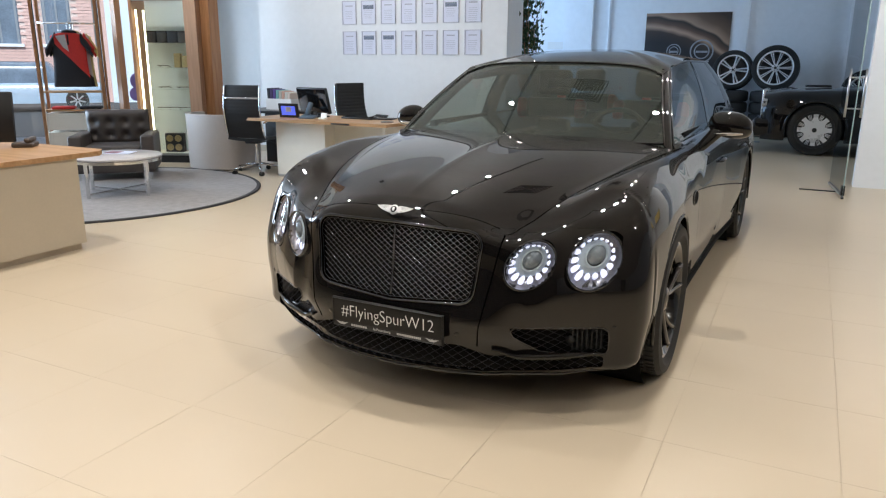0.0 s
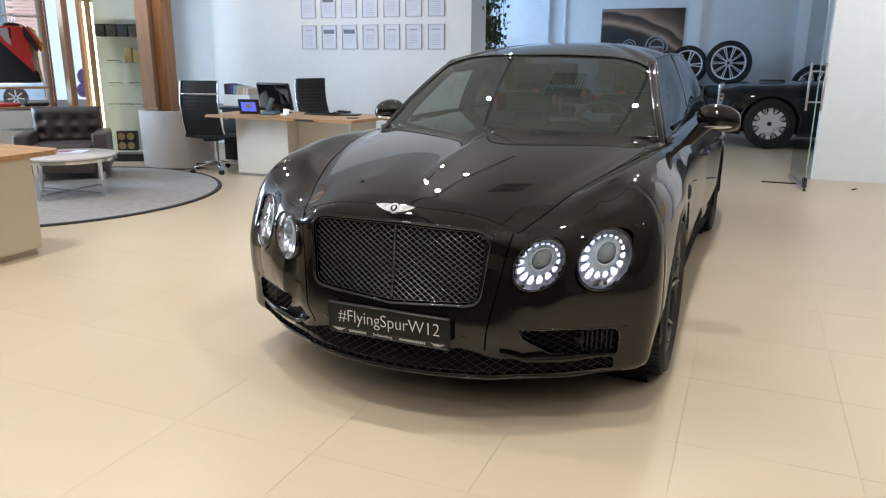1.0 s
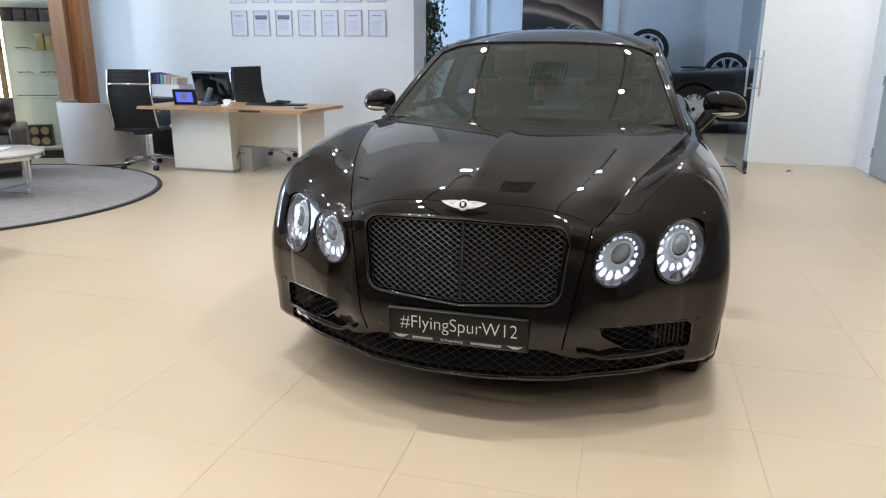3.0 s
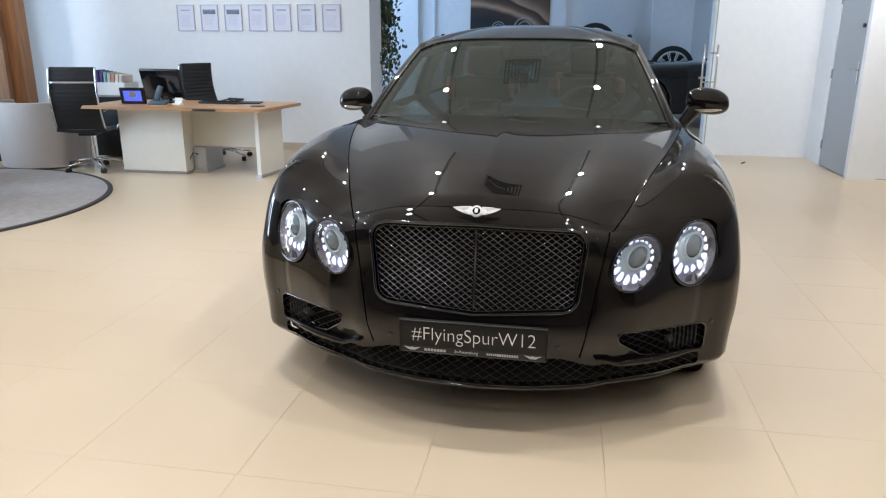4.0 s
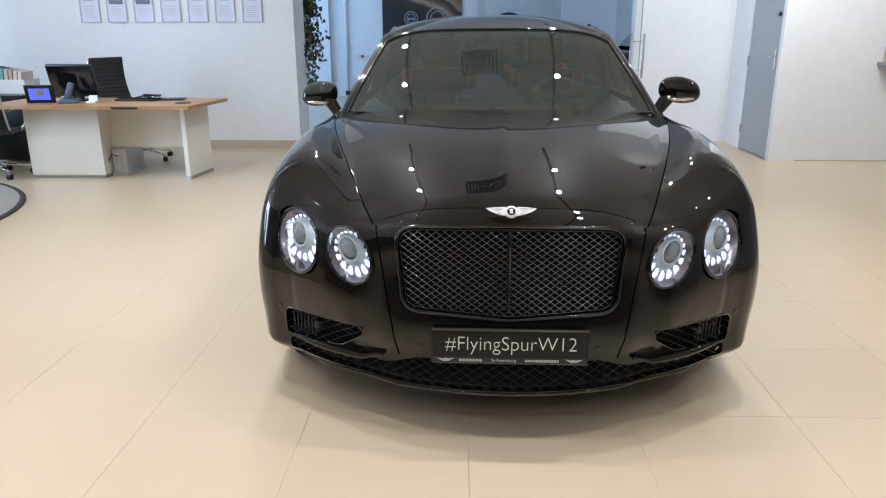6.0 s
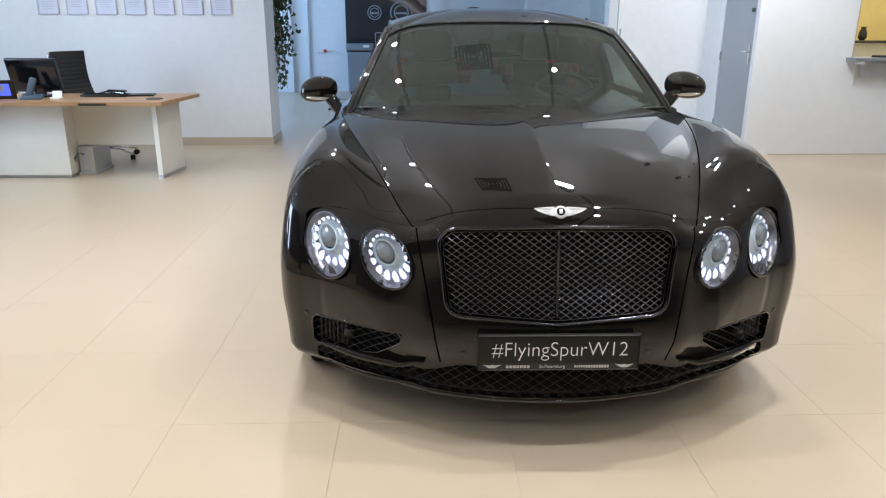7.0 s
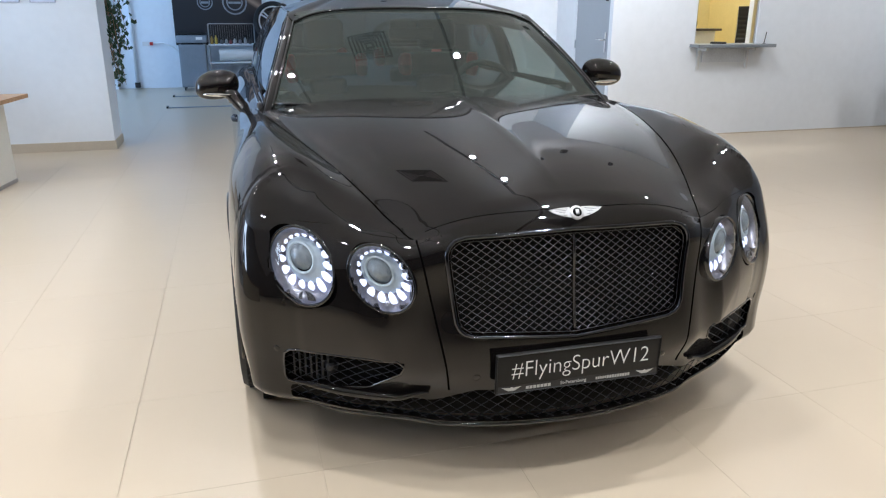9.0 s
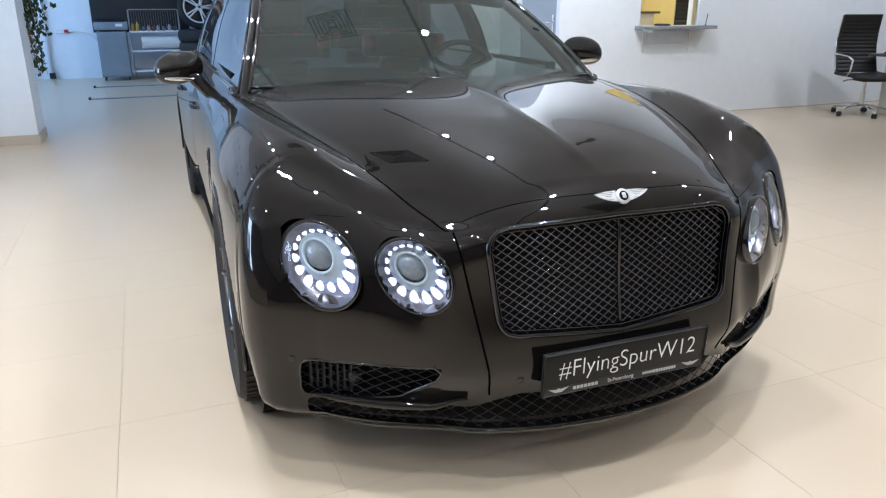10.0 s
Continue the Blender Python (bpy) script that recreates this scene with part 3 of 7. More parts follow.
body_lower()


def upper_grid():
    ws = [(i / 60) ** 1.6 * 0.10 for i in range(61)] + [0.10 + 0.22 * i / 70 for i in range(1, 71)] + [0.32 + 0.68 * i / 40 for i in range(1, 41)]
    us = [1 - (1 - i / 70) ** 1.35 for i in range(71)]
    hood, rest = bmesh.new(), bmesh.new()
    pts = {(i, j): upper(u, w) for i, u in enumerate(us) for j, w in enumerate(ws)}

    def nrm(i, j):
        p = pts[i, j]
        n = top_normal(p.x, p.y)
        d, k = rim_near(p.x, p.y)
        if d < 0.04:
            n = n.lerp(lower_normal(3 * k / 1500, 0.0), 0.5 * (1 - sm(0.0, 0.04, d))).normalized()
        return Vector((0, n.y, n.z)).normalized() if i == 0 else n
    N = {k: nrm(*k) for k in pts}
    out = []
    for bm, keep in ((hood, True), (rest, False)):
        normals = []
        for sgn in (1, -1):
            vs = {}

            def get(i, j):
                if (i, j) not in vs:
                    p, n = pts[i, j], N[i, j]
                    vs[i, j] = bm.verts.new((p.x * sgn, p.y, p.z))
                    normals.append((n.x * sgn, n.y, n.z))
                return vs[i, j]
            for i in range(70):
                for j in range(len(ws) - 1):
                    c = (pts[i, j] + pts[i + 1, j + 1]) / 2
                    is_hood = c.x < hood_edge(c.y) and 0.14 < c.y < 1.5
                    if is_hood != keep:
                        continue
                    q = (get(i, j), get(i + 1, j), get(i + 1, j + 1), get(i, j + 1))
                    bm.faces.new(q if sgn > 0 else q[::-1])
        ob = part("bonnet" if keep else "upper_body", bm, M_PAINT, car, smooth=True, recalc=False)
        ob.data.normals_split_custom_set_from_vertices(normals)
        out.append(ob)
    return out


upper_grid()


def top_at(x, y):
    """Height of the body's top over a point of the plan."""
    return body_top(x, y)


# dark joints of the bonnet and of the nose panel
for sgn in (1, -1):
    pts = []
    for i in range(90):
        y = 0.150 + 1.395 * i / 89
        x = hood_edge(y)
        pts.append((sgn * x, y, top_at(x, y) - 0.0016))
    part("seam", tube(pts, 0.0034, 8), M_SEAM, car, smooth=True)
    pts = []
    for k in range(20):
        z = 0.764 - 0.439 * k / 19
        x = 0.386 + 0.175 * (z - 0.40)
        p = front_at(x, z)
        pts.append((sgn * p.x, p.y + 0.0016, p.z))
    part("seam", tube(pts, 0.0034, 8), M_SEAM, car, smooth=True)
part("seam", tube([(x, 0.130 + 0.03 * (x / 0.42) ** 2, top_at(x, 0.130 + 0.03 * (x / 0.42) ** 2)) for x in [0.42 * (i - 20) / 20 for i in range(41)]], 0.0011, 6), M_SEAM, car, smooth=True)

# black panel behind all the openings
part("radiator_panel", surf(lambda u, v: front_at(-0.84 + 1.68 * u, 0.2 + 0.58 * v) + Vector((0, 0.06, 0)), 60, 8), M_MATTEBLACK, car)


def lattice(f, x0, x1, z0, z1, px, pz, r, back):
    """Crossed bars inside an opening."""
    bms, k = [], pz / px
    for sgn in (1, -1):
        n0, n1 = int((z0 - k * 1.0) / pz) - 1, int((z1 + k * 1.0) / pz) + 1
        for n in range(n0, n1):
            run = []
            steps = int((x1 - x0) / 0.012)
            for i in range(steps + 1):
                x = x0 + (x1 - x0) * i / steps
                z = n * pz + sgn * k * x
                if z0 <= z <= z1 and f(x, z) < 0.004:
                    run.append(front_at(x, z) + Vector((0, back + 0.003 * sgn, 0)))
                else:
                    if len(run) > 1:
                        bms.append(tube(run, r, 4))
                    run = []
            if len(run) > 1:
                bms.append(tube(run, r, 4))
    return joined(*bms)


part("grille_mesh", lattice(grille_f, -0.40, 0.40, 0.46, 0.79, 0.0305, 0.0216, 0.00140, 0.013), M_MESH, car, "black-chrome diamond mesh", smooth=True)
part("intake_mesh", lattice(intake_f, -0.84, 0.84, 0.19, 0.33, 0.046, 0.030, 0.0013, 0.013), M_MESHDARK, car, "black diamond mesh", smooth=True)
for sgn in (1, -1):
    part("vent_mesh", lattice(lambda x, z: vent_f(abs(x), z), *((0.49, 0.84) if sgn > 0 else (-0.84, -0.49)), 0.27, 0.42, 0.046, 0.030, 0.0013, 0.013), M_MESHDARK, car, "black diamond mesh", smooth=True)


def outline(f, cx, cz, n=72, grow=0.0):
    """The rim of an opening, found along rays from its middle."""
    pts = []
    for i in range(n):
        a = 2 * math.pi * i / n
        lo, hi = 0.0, 1.0
        for _ in range(24):
            mid = (lo + hi) / 2
            if f(cx + mid * math.cos(a), cz + mid * math.sin(a)) < grow:
                lo = mid
            else:
                hi = mid
        pts.append((cx + lo * math.cos(a), cz + lo * math.sin(a)))
    return pts


part("grille_surround", tube([front_at(x, z) + Vector((0, -0.002, 0)) for x, z in outline(grille_f, 0, 0.632, 120, 0.003)], 0.0068, 10, closed=True), M_RIMCHROME, car, "dark chrome grille frame", smooth=True)
part("grille_lining", tube([front_at(x, z) + Vector((0, 0.004, 0)) for x, z in outline(grille_f, 0, 0.632, 120, -0.009)], 0.0016, 6, closed=True), M_DARKCHROME, car, "thin bright inner line", smooth=True)
part("grille_bar", tube([front_at(0, z) + Vector((0, 0.008, 0)) for z in [0.478 + 0.296 * i / 12 for i in range(13)]], 0.005, 6), M_GLOSSBLACK, car, smooth=True)
for sgn in (1, -1):
    part("vent_rim", tube([front_at(sgn * x, z) + Vector((0, 0.001, 0)) for x, z in outline(vent_f, 0.68, 0.35, 48, 0.001)], 0.004, 6, closed=True), M_GLOSSBLACK, car, smooth=True)
    blade = [front_at(sgn * x, 0.286 + 0.010 * sm(0.5, 0.85, x) + 0.03 * sm(0.52, 0.42, x)) + Vector((0, -0.010, 0)) for x in [0.43 + 0.375 * i / 20 for i in range(21)]]
    part("blade", tube(blade, [0.004 + 0.013 * math.sin(math.pi * (i + 0.5) / 21) for i in range(21)], 10, flat=0.85), M_PAINT, car, "gloss black intake blade", smooth=True)
    part("blade_edge", tube([p + Vector((0, -0.008, 0.010)) for p in blade[5:19]], 0.0013, 6), M_RIMCHROME, car, "thin smoked-chrome blade edge", smooth=True)
    for k in range(7):
        a = front_at(sgn * (0.70 + 0.016 * k), 0.345)
        part("vent_vane", boxes((a.x - 0.0025, a.x + 0.0025, a.y + 0.020, a.y + 0.045, 0.306, 0.386)), M_BLACK, car)
    a = front_at(sgn * 0.69, 0.35) + Vector((0, 0.03, 0))
    part("fog_sensor", moved(lathe([(0.0, -0.012), (0.016, -0.010), (0.019, 0.0), (0.019, 0.02)], 20, 1, caps=False), Matrix.Translation(a)), M_BLACK, car, smooth=True)
    for x, z in ((0.30, 0.37), (0.845, 0.40)):
        a, n = front_at(sgn * x, z), front_normal(sgn * x, z)
        part("parking_sensor", moved(lathe([(0.0, 0.0015), (0.010, 0.0012), (0.0115, 0.0), (0.0115, -0.004)], 20, 2, caps=False), Matrix.Translation(a) @ n.to_track_quat('Z', 'Y').to_matrix().to_4x4()), M_PAINT, car, smooth=True)
lip = [lower(s_, 1.0) for s_ in [1.005 * i / 34 for i in range(34, -1, -1)]]
lip += [Vector((-1, 1, 1)) * p for p in lip[-2::-1]]
part("splitter", tube([p + Vector((0, -0.004, 0.004)) for p in lip], [0.002 + 0.009 * min(1.0, min(i, 68 - i) / 8) for i in range(69)], 8, flat=0.7), M_GLOSSBLACK, car, "gloss black front splitter", smooth=True)


def headlamp(c, sgn, big):
    """Round lamp: bezel, bowl, projector, petals of light, clear lens."""
    x, z, r = c
    p = front_at(sgn * x, z)
    n = (front_normal(sgn * x, z) + Vector((0, -0.10, 0.0))).normalized()
    p = p - 0.006 * n
    up = Vector((0, 0, 1))
    ax = up.cross(n).normalized()
    up = n.cross(ax)
    m = Matrix(((ax.x, up.x, n.x, p.x), (ax.y, up.y, n.y, p.y), (ax.z, up.z, n.z, p.z), (0, 0, 0, 1)))
    lamp = new("headlamp")
    lamp.parent = car
    lamp["label"] = "lit round headlamp with a ring of white lights"
    lamp.matrix_local = m
    shear = Matrix.Identity(4)
    shear[0][1] = SLANT * sgn

    def piece(name, bm, material, parent, label="", smooth=False):
        return part(name, moved(bm, shear), material, parent, label, smooth)

    side = -1 if sgn > 0 else 1                # towards the outer flank
    R = r
    piece("bezel", lathe([(R * 1.03, -0.02), (R * 1.045, 0.004), (R * 1.0, 0.010), (R * 0.96, 0.004), (R * 0.95, -0.02)], 48, caps=False), M_GLOSSBLACK, lamp, "gloss black bezel", smooth=True)
    piece("bowl", lathe([(R * 0.96, 0.0), (R * 0.92, -0.018), (R * 0.6, -0.036), (0.002, -0.040)], 48, caps=False), M_BOWL, lamp, "bright chrome reflector", smooth=True)
    cx, cy = side * -0.06 * R, 0.24 * R
    pr = R * (0.34 if big else 0.37)
    piece("collar", moved(lathe([(pr * 1.92, -0.040), (pr * 1.80, -0.033), (pr * 1.40, -0.020), (pr * 1.28, -0.018), (pr * 1.26, -0.009), (pr * 1.12, -0.007), (pr * 1.02, -0.014)], 36, caps=False), Matrix.Translation((cx, cy - 0.04 * R, 0))), M_COLLAR, lamp, "frosted silver projector collar", smooth=True)
    piece("projector", moved(lathe([(pr * 1.03, -0.016), (pr * 0.85, -0.004), (pr * 0.5, 0.004), (0.001, 0.006)], 36, caps=False), Matrix.Translation((cx, cy, 0))), M_PROJ, lamp, "glass projector lens", smooth=True)
    petals = 16
    for k in range(petals):
        a = 2 * math.pi * (k + 0.5) / petals
        ca, sa = math.cos(a), math.sin(a)
        # from collar to bezel along this direction
        b = cx * ca + cy * sa
        t1 = -b + math.sqrt(max(0, b * b - (cx * cx + cy * cy) + (0.86 * R) ** 2))
        t0 = pr * 1.72 - 0.04 * R * sa
        if t1 - t0 < 0.012:
            t0 = t1 - 0.012
        ln = min(t1 - t0, 0.013 + (0.25 if big and abs(a - 1.5 * math.pi) < 0.25 else 0.58) * (t1 - t0))
        mid = t0 + ln * 0.5 + 0.03 * (t1 - t0 - ln)
        wd = 0.150 * mid
        pet = surf(lambda u, v: (wd * (math.sin(math.pi * u) ** 0.5) * math.cos(2 * math.pi * v) * (0.8 + 0.3 * u), ln * 0.55 * (2 * u - 1), 0.007 * math.sin(math.pi * u) * (1 + math.sin(2 * math.pi * v)) / 2), 6, 10, wrap_v=True)
        piece("light_petal", moved(pet, Matrix.Translation((cx + mid * ca, cy + mid * sa, -0.028)) @ Matrix.Rotation(a - math.pi / 2, 4, 'Z')), M_LED, lamp, smooth=True)
    if big:
        piece("washer_cap", moved(surf(lambda u, v: (0.027 * math.cos(math.pi * v) * math.sin(math.pi * (0.1 + 0.4 * u)), 0.02 * math.sin(math.pi * v), 0.012 * math.cos(math.pi * 0.5 * u)), 6, 12), Matrix.Translation((0, -0.86 * R, -0.010)) @ Matrix.Diagonal((1.1, 1.25, 1.0, 1))), M_BLACK, lamp, "black washer cap", smooth=True)
    piece("lens", lathe([(R * 0.97, 0.004), (R * 0.8, 0.013), (R * 0.5, 0.019), (0.001, 0.021)], 40, caps=False), M_LENS, lamp, "clear lens", smooth=True)
    return lamp


for sgn in (1, -1):
    headlamp(LAMP_I, sgn, False)
    headlamp(LAMP_O, sgn, True)


# winged badge over the grille
M_BADGE = mat("badge_silver", (0.55, 0.55, 0.56), 0.55, metal=0.6, var=0.06)


def wing(sgn):
    o = [(0.018, 0.018), (0.05, 0.017), (0.082, 0.013), (0.070, 0.004), (0.055, -0.003), (0.038, -0.009), (0.018, -0.013)]
    return slab([(sgn * x, y) for x, y in o], 0, 0.004)


mb = Matrix.Translation((0, 0.0795, 0.827)) @ pose(0, 0, 0, 52)
part("wing_badge", moved(joined(wing(1), wing(-1), lathe([(0.021, 0), (0.021, 0.006), (0.017, 0.008)], 28)), mb @ Matrix.Translation((0, 0, 0.004))), M_BADGE, car, "silver winged badge", smooth=30)
part("badge_disc", moved(lathe([(0.014, 0.011), (0.013, 0.0135), (0.001, 0.014)], 24, caps=False), mb), M_MATTEBLACK, car, "black badge centre", smooth=True)
part("badge_mark", moved(rbox(-0.0055, 0.0055, -0.008, 0.008, 0.0125, 0.0155, 0.002), mb), M_SILVER, car, "silver mark in the badge", smooth=30)

for sgn in (1, -1):
    for k in range(5):
        part("feather_line", moved(boxes((min(sgn * (0.026 + 0.004 * k), sgn * (0.074 - 0.011 * k)), max(sgn * (0.026 + 0.004 * k), sgn * (0.074 - 0.011 * k)), 0.0125 - 0.0048 * k, 0.0135 - 0.0048 * k, 0.0078, 0.0084)), mb), M_BLACK, car)
# show plate
plate = new("show_plate")
plate.parent = car
plate.matrix_local = pose(0.003, -0.006, 0.3915, 92, 0, 0)
plate["label"] = "black show plate with white lettering"
part("plate_body", rbox(-0.26, 0.26, -0.0635, 0.0635, -0.012, 0.0, 0.004), mat("plate_black", (0.010, 0.0097, 0.0095), 0.4, spec=0.25), plate, smooth=30)
rim = [(-0.257, -0.060), (0.257, -0.060), (0.257, 0.060), (-0.257, 0.060)]
part("plate_rim", tube([(x, y, 0.0005) for x, y in rim], 0.0022, 4, closed=True), M_BLACK, plate)
M_LETTER = mat("letter_white", (0.78, 0.78, 0.76), 0.5, var=0.03)
letters("plate_text", "#FlyingSpurW12", 0.072, pose(0.004, 0.010, 0.0012) @ Matrix.Diagonal((0.90, 1.0, 1.0, 1.0)), M_LETTER, plate, "white letters", thin=0.0014)
M_SMALL = mat("small_print", (0.42, 0.42, 0.41), 0.5)
part("plate_strip", boxes((-0.253, 0.253, -0.0575, -0.0375, 0.0001, 0.0006)), mat("plate_strip_grey", (0.020, 0.020, 0.021), 0.4, spec=0.3), plate, "dark grey strip under the lettering")
for x0, n, w, h in ((-0.168, 7, 0.0088, 0.0060), (0.052, 5, 0.0056, 0.0050), (0.088, 9, 0.0066, 0.0060)):
    for k in range(n):
        part("print_bar", boxes((x0 + k * w * 1.28, x0 + k * w * 1.28 + w, -0.0475 - h, -0.0475 + h * 0.55, 0.0008, 0.0014)), M_SMALL, plate)
letters("city_text", "St-Petersburg", 0.0150, pose(-0.020, -0.0485, 0.0012), M_SMALL, plate)
for sgn in (1, -1):
    part("small_wings", slab([(sgn * 0.212 + a, -0.047 + b) for a, b in ((-0.030, 0.006), (-0.006, 0.003), (0, 0.006), (0.006, 0.003), (0.030, 0.006), (0.010, -0.006), (-0.010, -0.006))], 0.0008, 0.0014), M_SMALL, plate)


# ---- greenhouse ----
ZB, ZR, ZS = 0.985, 1.410, 0.925


def gf(z):
    t = (z - ZB) / (ZR - ZB)
    return 1.255 + 0.60 * t + 0.15 * t * t


def gw(z):
    """Half width over the side glass."""
    t = (z - ZB) / (ZR - ZB)
    return 0.812 - 0.085 * t - 0.085 * max(0.0, t) ** 3


def gg(z):
    """Half width of the windscreen glass."""
    return 0.767 - 0.40 * (z - ZB)


def gr(z):
    return 4.75 - (z - ZB) * 1.75


def drop(z, k):
    """The roof's edge sinks towards its corners."""
    return 0.030 * k * max(0.0, (z - ZB) / (ZR - ZB)) ** 2


def ws_pt(a, z):
    """Windscreen: a from -1 to 1 across."""
    x = a * gg(z)
    return Vector((x, gf(z) + 0.36 * x * x, z - drop(z, abs(a) ** 3)))


def side_pt(b, z):
    """Side glass: b from 0 at the windscreen pillar to 1 at the rear pillar."""
    w = gg(z) + 0.036
    w += (gw(z) - w) * sm(0.0, 0.6, b)
    y0, y1 = gf(z) + 0.36 * gg(z) ** 2 + 0.05, gr(z) - 0.35
    y = y0 + (y1 - y0) * b
    return Vector((w + 0.006 * math.sin(math.pi * b), y, z - drop(z, 1 - sm(0.0, 0.35, b))))


def pillar_pt(u, z):
    """The pillar between windscreen and side glass, rounded."""
    a, b = ws_pt(1, z), side_pt(0, z)
    return a.lerp(b, u) + Vector((0.013, -0.015, 0.004)) * math.sin(math.pi * u)


part("windscreen", surf(lambda u, v: ws_pt(2 * u - 1, ZB + (ZR - ZB) * v), 40, 20), M_CARGLASS, car, "clear windscreen", smooth=True)
part("rear_window", surf(lambda u, v: Vector(((2 * u - 1) * (gw(ZB + (ZR - ZB) * v) - 0.06), gr(ZB + (ZR - ZB) * v) - 0.2 * (2 * u - 1) ** 2, ZB + (ZR - ZB) * v)), 16, 8), M_PRIVACY, car, "dark privacy glass rear window", smooth=True)
for sgn in (1, -1):
    mir = Matrix.Diagonal((sgn, 1, 1, 1))
    zs = [ZB + (ZR - ZB) * i / 16 for i in range(17)]
    part("windscreen_pillar", moved(surf(lambda u, v: pillar_pt(u, 0.93 + (ZR - 0.055 * (1 - u) - 0.93) * v), 12, 24), mir), M_PAINT, car, smooth=True)
    part("windscreen_trim", moved(tube([pillar_pt(0.04, z - 0.055 * (z - ZB) / (ZR - ZB)) + Vector((0, -0.004, 0.002)) for z in zs], 0.0055, 6), mir), M_GLOSSBLACK, car, smooth=True)
    part("gutter_trim", moved(tube([pillar_pt(0.93, z - 0.010 * (z - ZB) / (ZR - ZB)) + Vector((0.003, 0, 0.0)) for z in zs], 0.005, 6), mir), M_GLOSSBLACK, car, smooth=True)
    part("pillar_lining", moved(tube([side_pt(0.03, z - 0.085 * (z - ZB) / (ZR - ZB)) + Vector((-0.030, 0.014, 0)) for z in zs], 0.028, 10), mir), M_MATTEBLACK, car, smooth=True)
    for b0, b1 in ((-0.008, 0.40), (0.44, 0.80)):
        part("side_window", moved(surf(lambda u, v: side_pt(b0 + (b1 - b0) * u, ZS + (ZR - ZS) * v), 14, 8), mir), M_TINT if b0 < 0 else M_PRIVACY, car, "tinted side window" if b0 < 0 else "dark privacy glass side window", smooth=True)
    part("pillar_trim", moved(tube([side_pt(0.42, z) + Vector((-0.045, 0, 0)) for z in zs], 0.042, 8), mir), M_MATTEBLACK, car, smooth=True)
    part("roof_trim", moved(tube([side_pt(0.02 + 0.9 * b / 16, ZR - 0.058) + Vector((-0.05, 0, 0.0)) for b in range(17)], 0.04, 8), mir), M_MATTEBLACK, car, smooth=True)
    part("door_pillar", moved(surf(lambda u, v: side_pt(0.40 + 0.04 * u, ZS + (ZR - ZS) * v) + Vector((0.002, 0, 0)), 2, 8), mir), M_GLOSSBLACK, car, smooth=True)
    part("rear_pillar", moved(surf(lambda u, v: side_pt(0.80, ZB + (ZR - ZB) * v).lerp(Vector(((gw(ZB + (ZR - ZB) * v) - 0.06), gr(ZB + (ZR - ZB) * v) - 0.2, ZB + (ZR - ZB) * v)), u) + Vector((0.03 * math.sin(math.pi * u), 0, 0)), 8, 8), mir), M_PAINT, car, smooth=True)
    part("belt_trim", moved(tube([side_pt(b / 20, ZB - 0.012) + Vector((0.008, 0, 0)) for b in range(21)], 0.016, 8, flat=1.6), mir), M_GLOSSBLACK, car, smooth=True)
    part("roof_rail", moved(tube([side_pt(0.03 + 0.97 * b / 20, ZR) + Vector((-0.006, 0, 0.002)) for b in range(21)], [0.004 + 0.005 * min(1, b / 4) for b in range(21)], 8), mir), M_PAINT, car, smooth=True)


def header_pt(a):
    """Lower edge of the roof over the windscreen, rounded down at the corners."""
    return ws_pt(a, ZR - 0.012 - 0.043 * abs(a) ** 9) + Vector((0, -0.004, 0.003))


def roof_edge(s):
    """Outline of the roof at its gutter, once round."""
    if s < 0.2:
        return header_pt(1 - 10 * s)
    if s < 0.25:
        u = (s - 0.2) * 20
        return Vector((-1, 1, 1)) * (pillar_pt(u, ZR - 0.055 * (1 - u)) + Vector((0, -0.004, 0.003)) * (1 - u))
    if s < 0.5:
        return Vector((-1, 1, 1)) * side_pt((s - 0.25) * 4, ZR)
    if s < 0.75:
        a = -1 + 8 * (s - 0.5)
        return Vector((a * (gw(ZR) - 0.06), gr(ZR) - 0.2 * a * a, ZR))
    if s < 0.95:
        return side_pt(1 - (s - 0.75) * 5, ZR)
    u = 1 - (s - 0.95) * 20
    return pillar_pt(u, ZR - 0.055 * (1 - u)) + Vector((0, -0.004, 0.003)) * (1 - u)


def roof_pt(s, r):
    p = roof_edge(s % 1.0)
    c = Vector((0, 3.15, ZR))
    q = c.lerp(p, r)
    q.z = p.z + (ZR - p.z) * (1 - r ** 2) + 0.087 * (1 - r ** 2.6)
    return q


part("roof", surf(lambda u, v: roof_pt(u, 0.02 + 0.98 * v), 120, 24, wrap_u=True), M_PAINT, car, smooth=True)
part("windscreen_header", tube([header_pt(-1 + i / 24) for i in range(49)], 0.006, 8), M_GLOSSBLACK, car, smooth=True)
part("cowl_trim", tube([ws_pt(-1 + i / 14, ZB + 0.016) + Vector((0, -0.004, 0.002)) for i in range(29)], 0.007, 8), M_GLOSSBLACK, car, "gloss black strip under the windscreen", smooth=True)
part("scuttle", surf(lambda u, v: ws_pt(2 * u - 1, ZB).lerp(Vector(((2 * u - 1) * 0.78, 1.22 + 0.21 * (2 * u - 1) ** 2, 0.985 - 0.02 * (2 * u - 1) ** 2)), v), 24, 3), M_MATTEBLACK, car, smooth=True)
for x0 in (-0.30, 0.22):
    part("wiper", tube([ws_pt((x0 + 0.42 * i / 10) / 0.74, ZB + 0.004 + 0.006 * math.sin(math.pi * i / 10)) + Vector((0, -0.010, 0)) for i in range(11)], 0.006, 6), M_GLOSSBLACK, car, smooth=True)


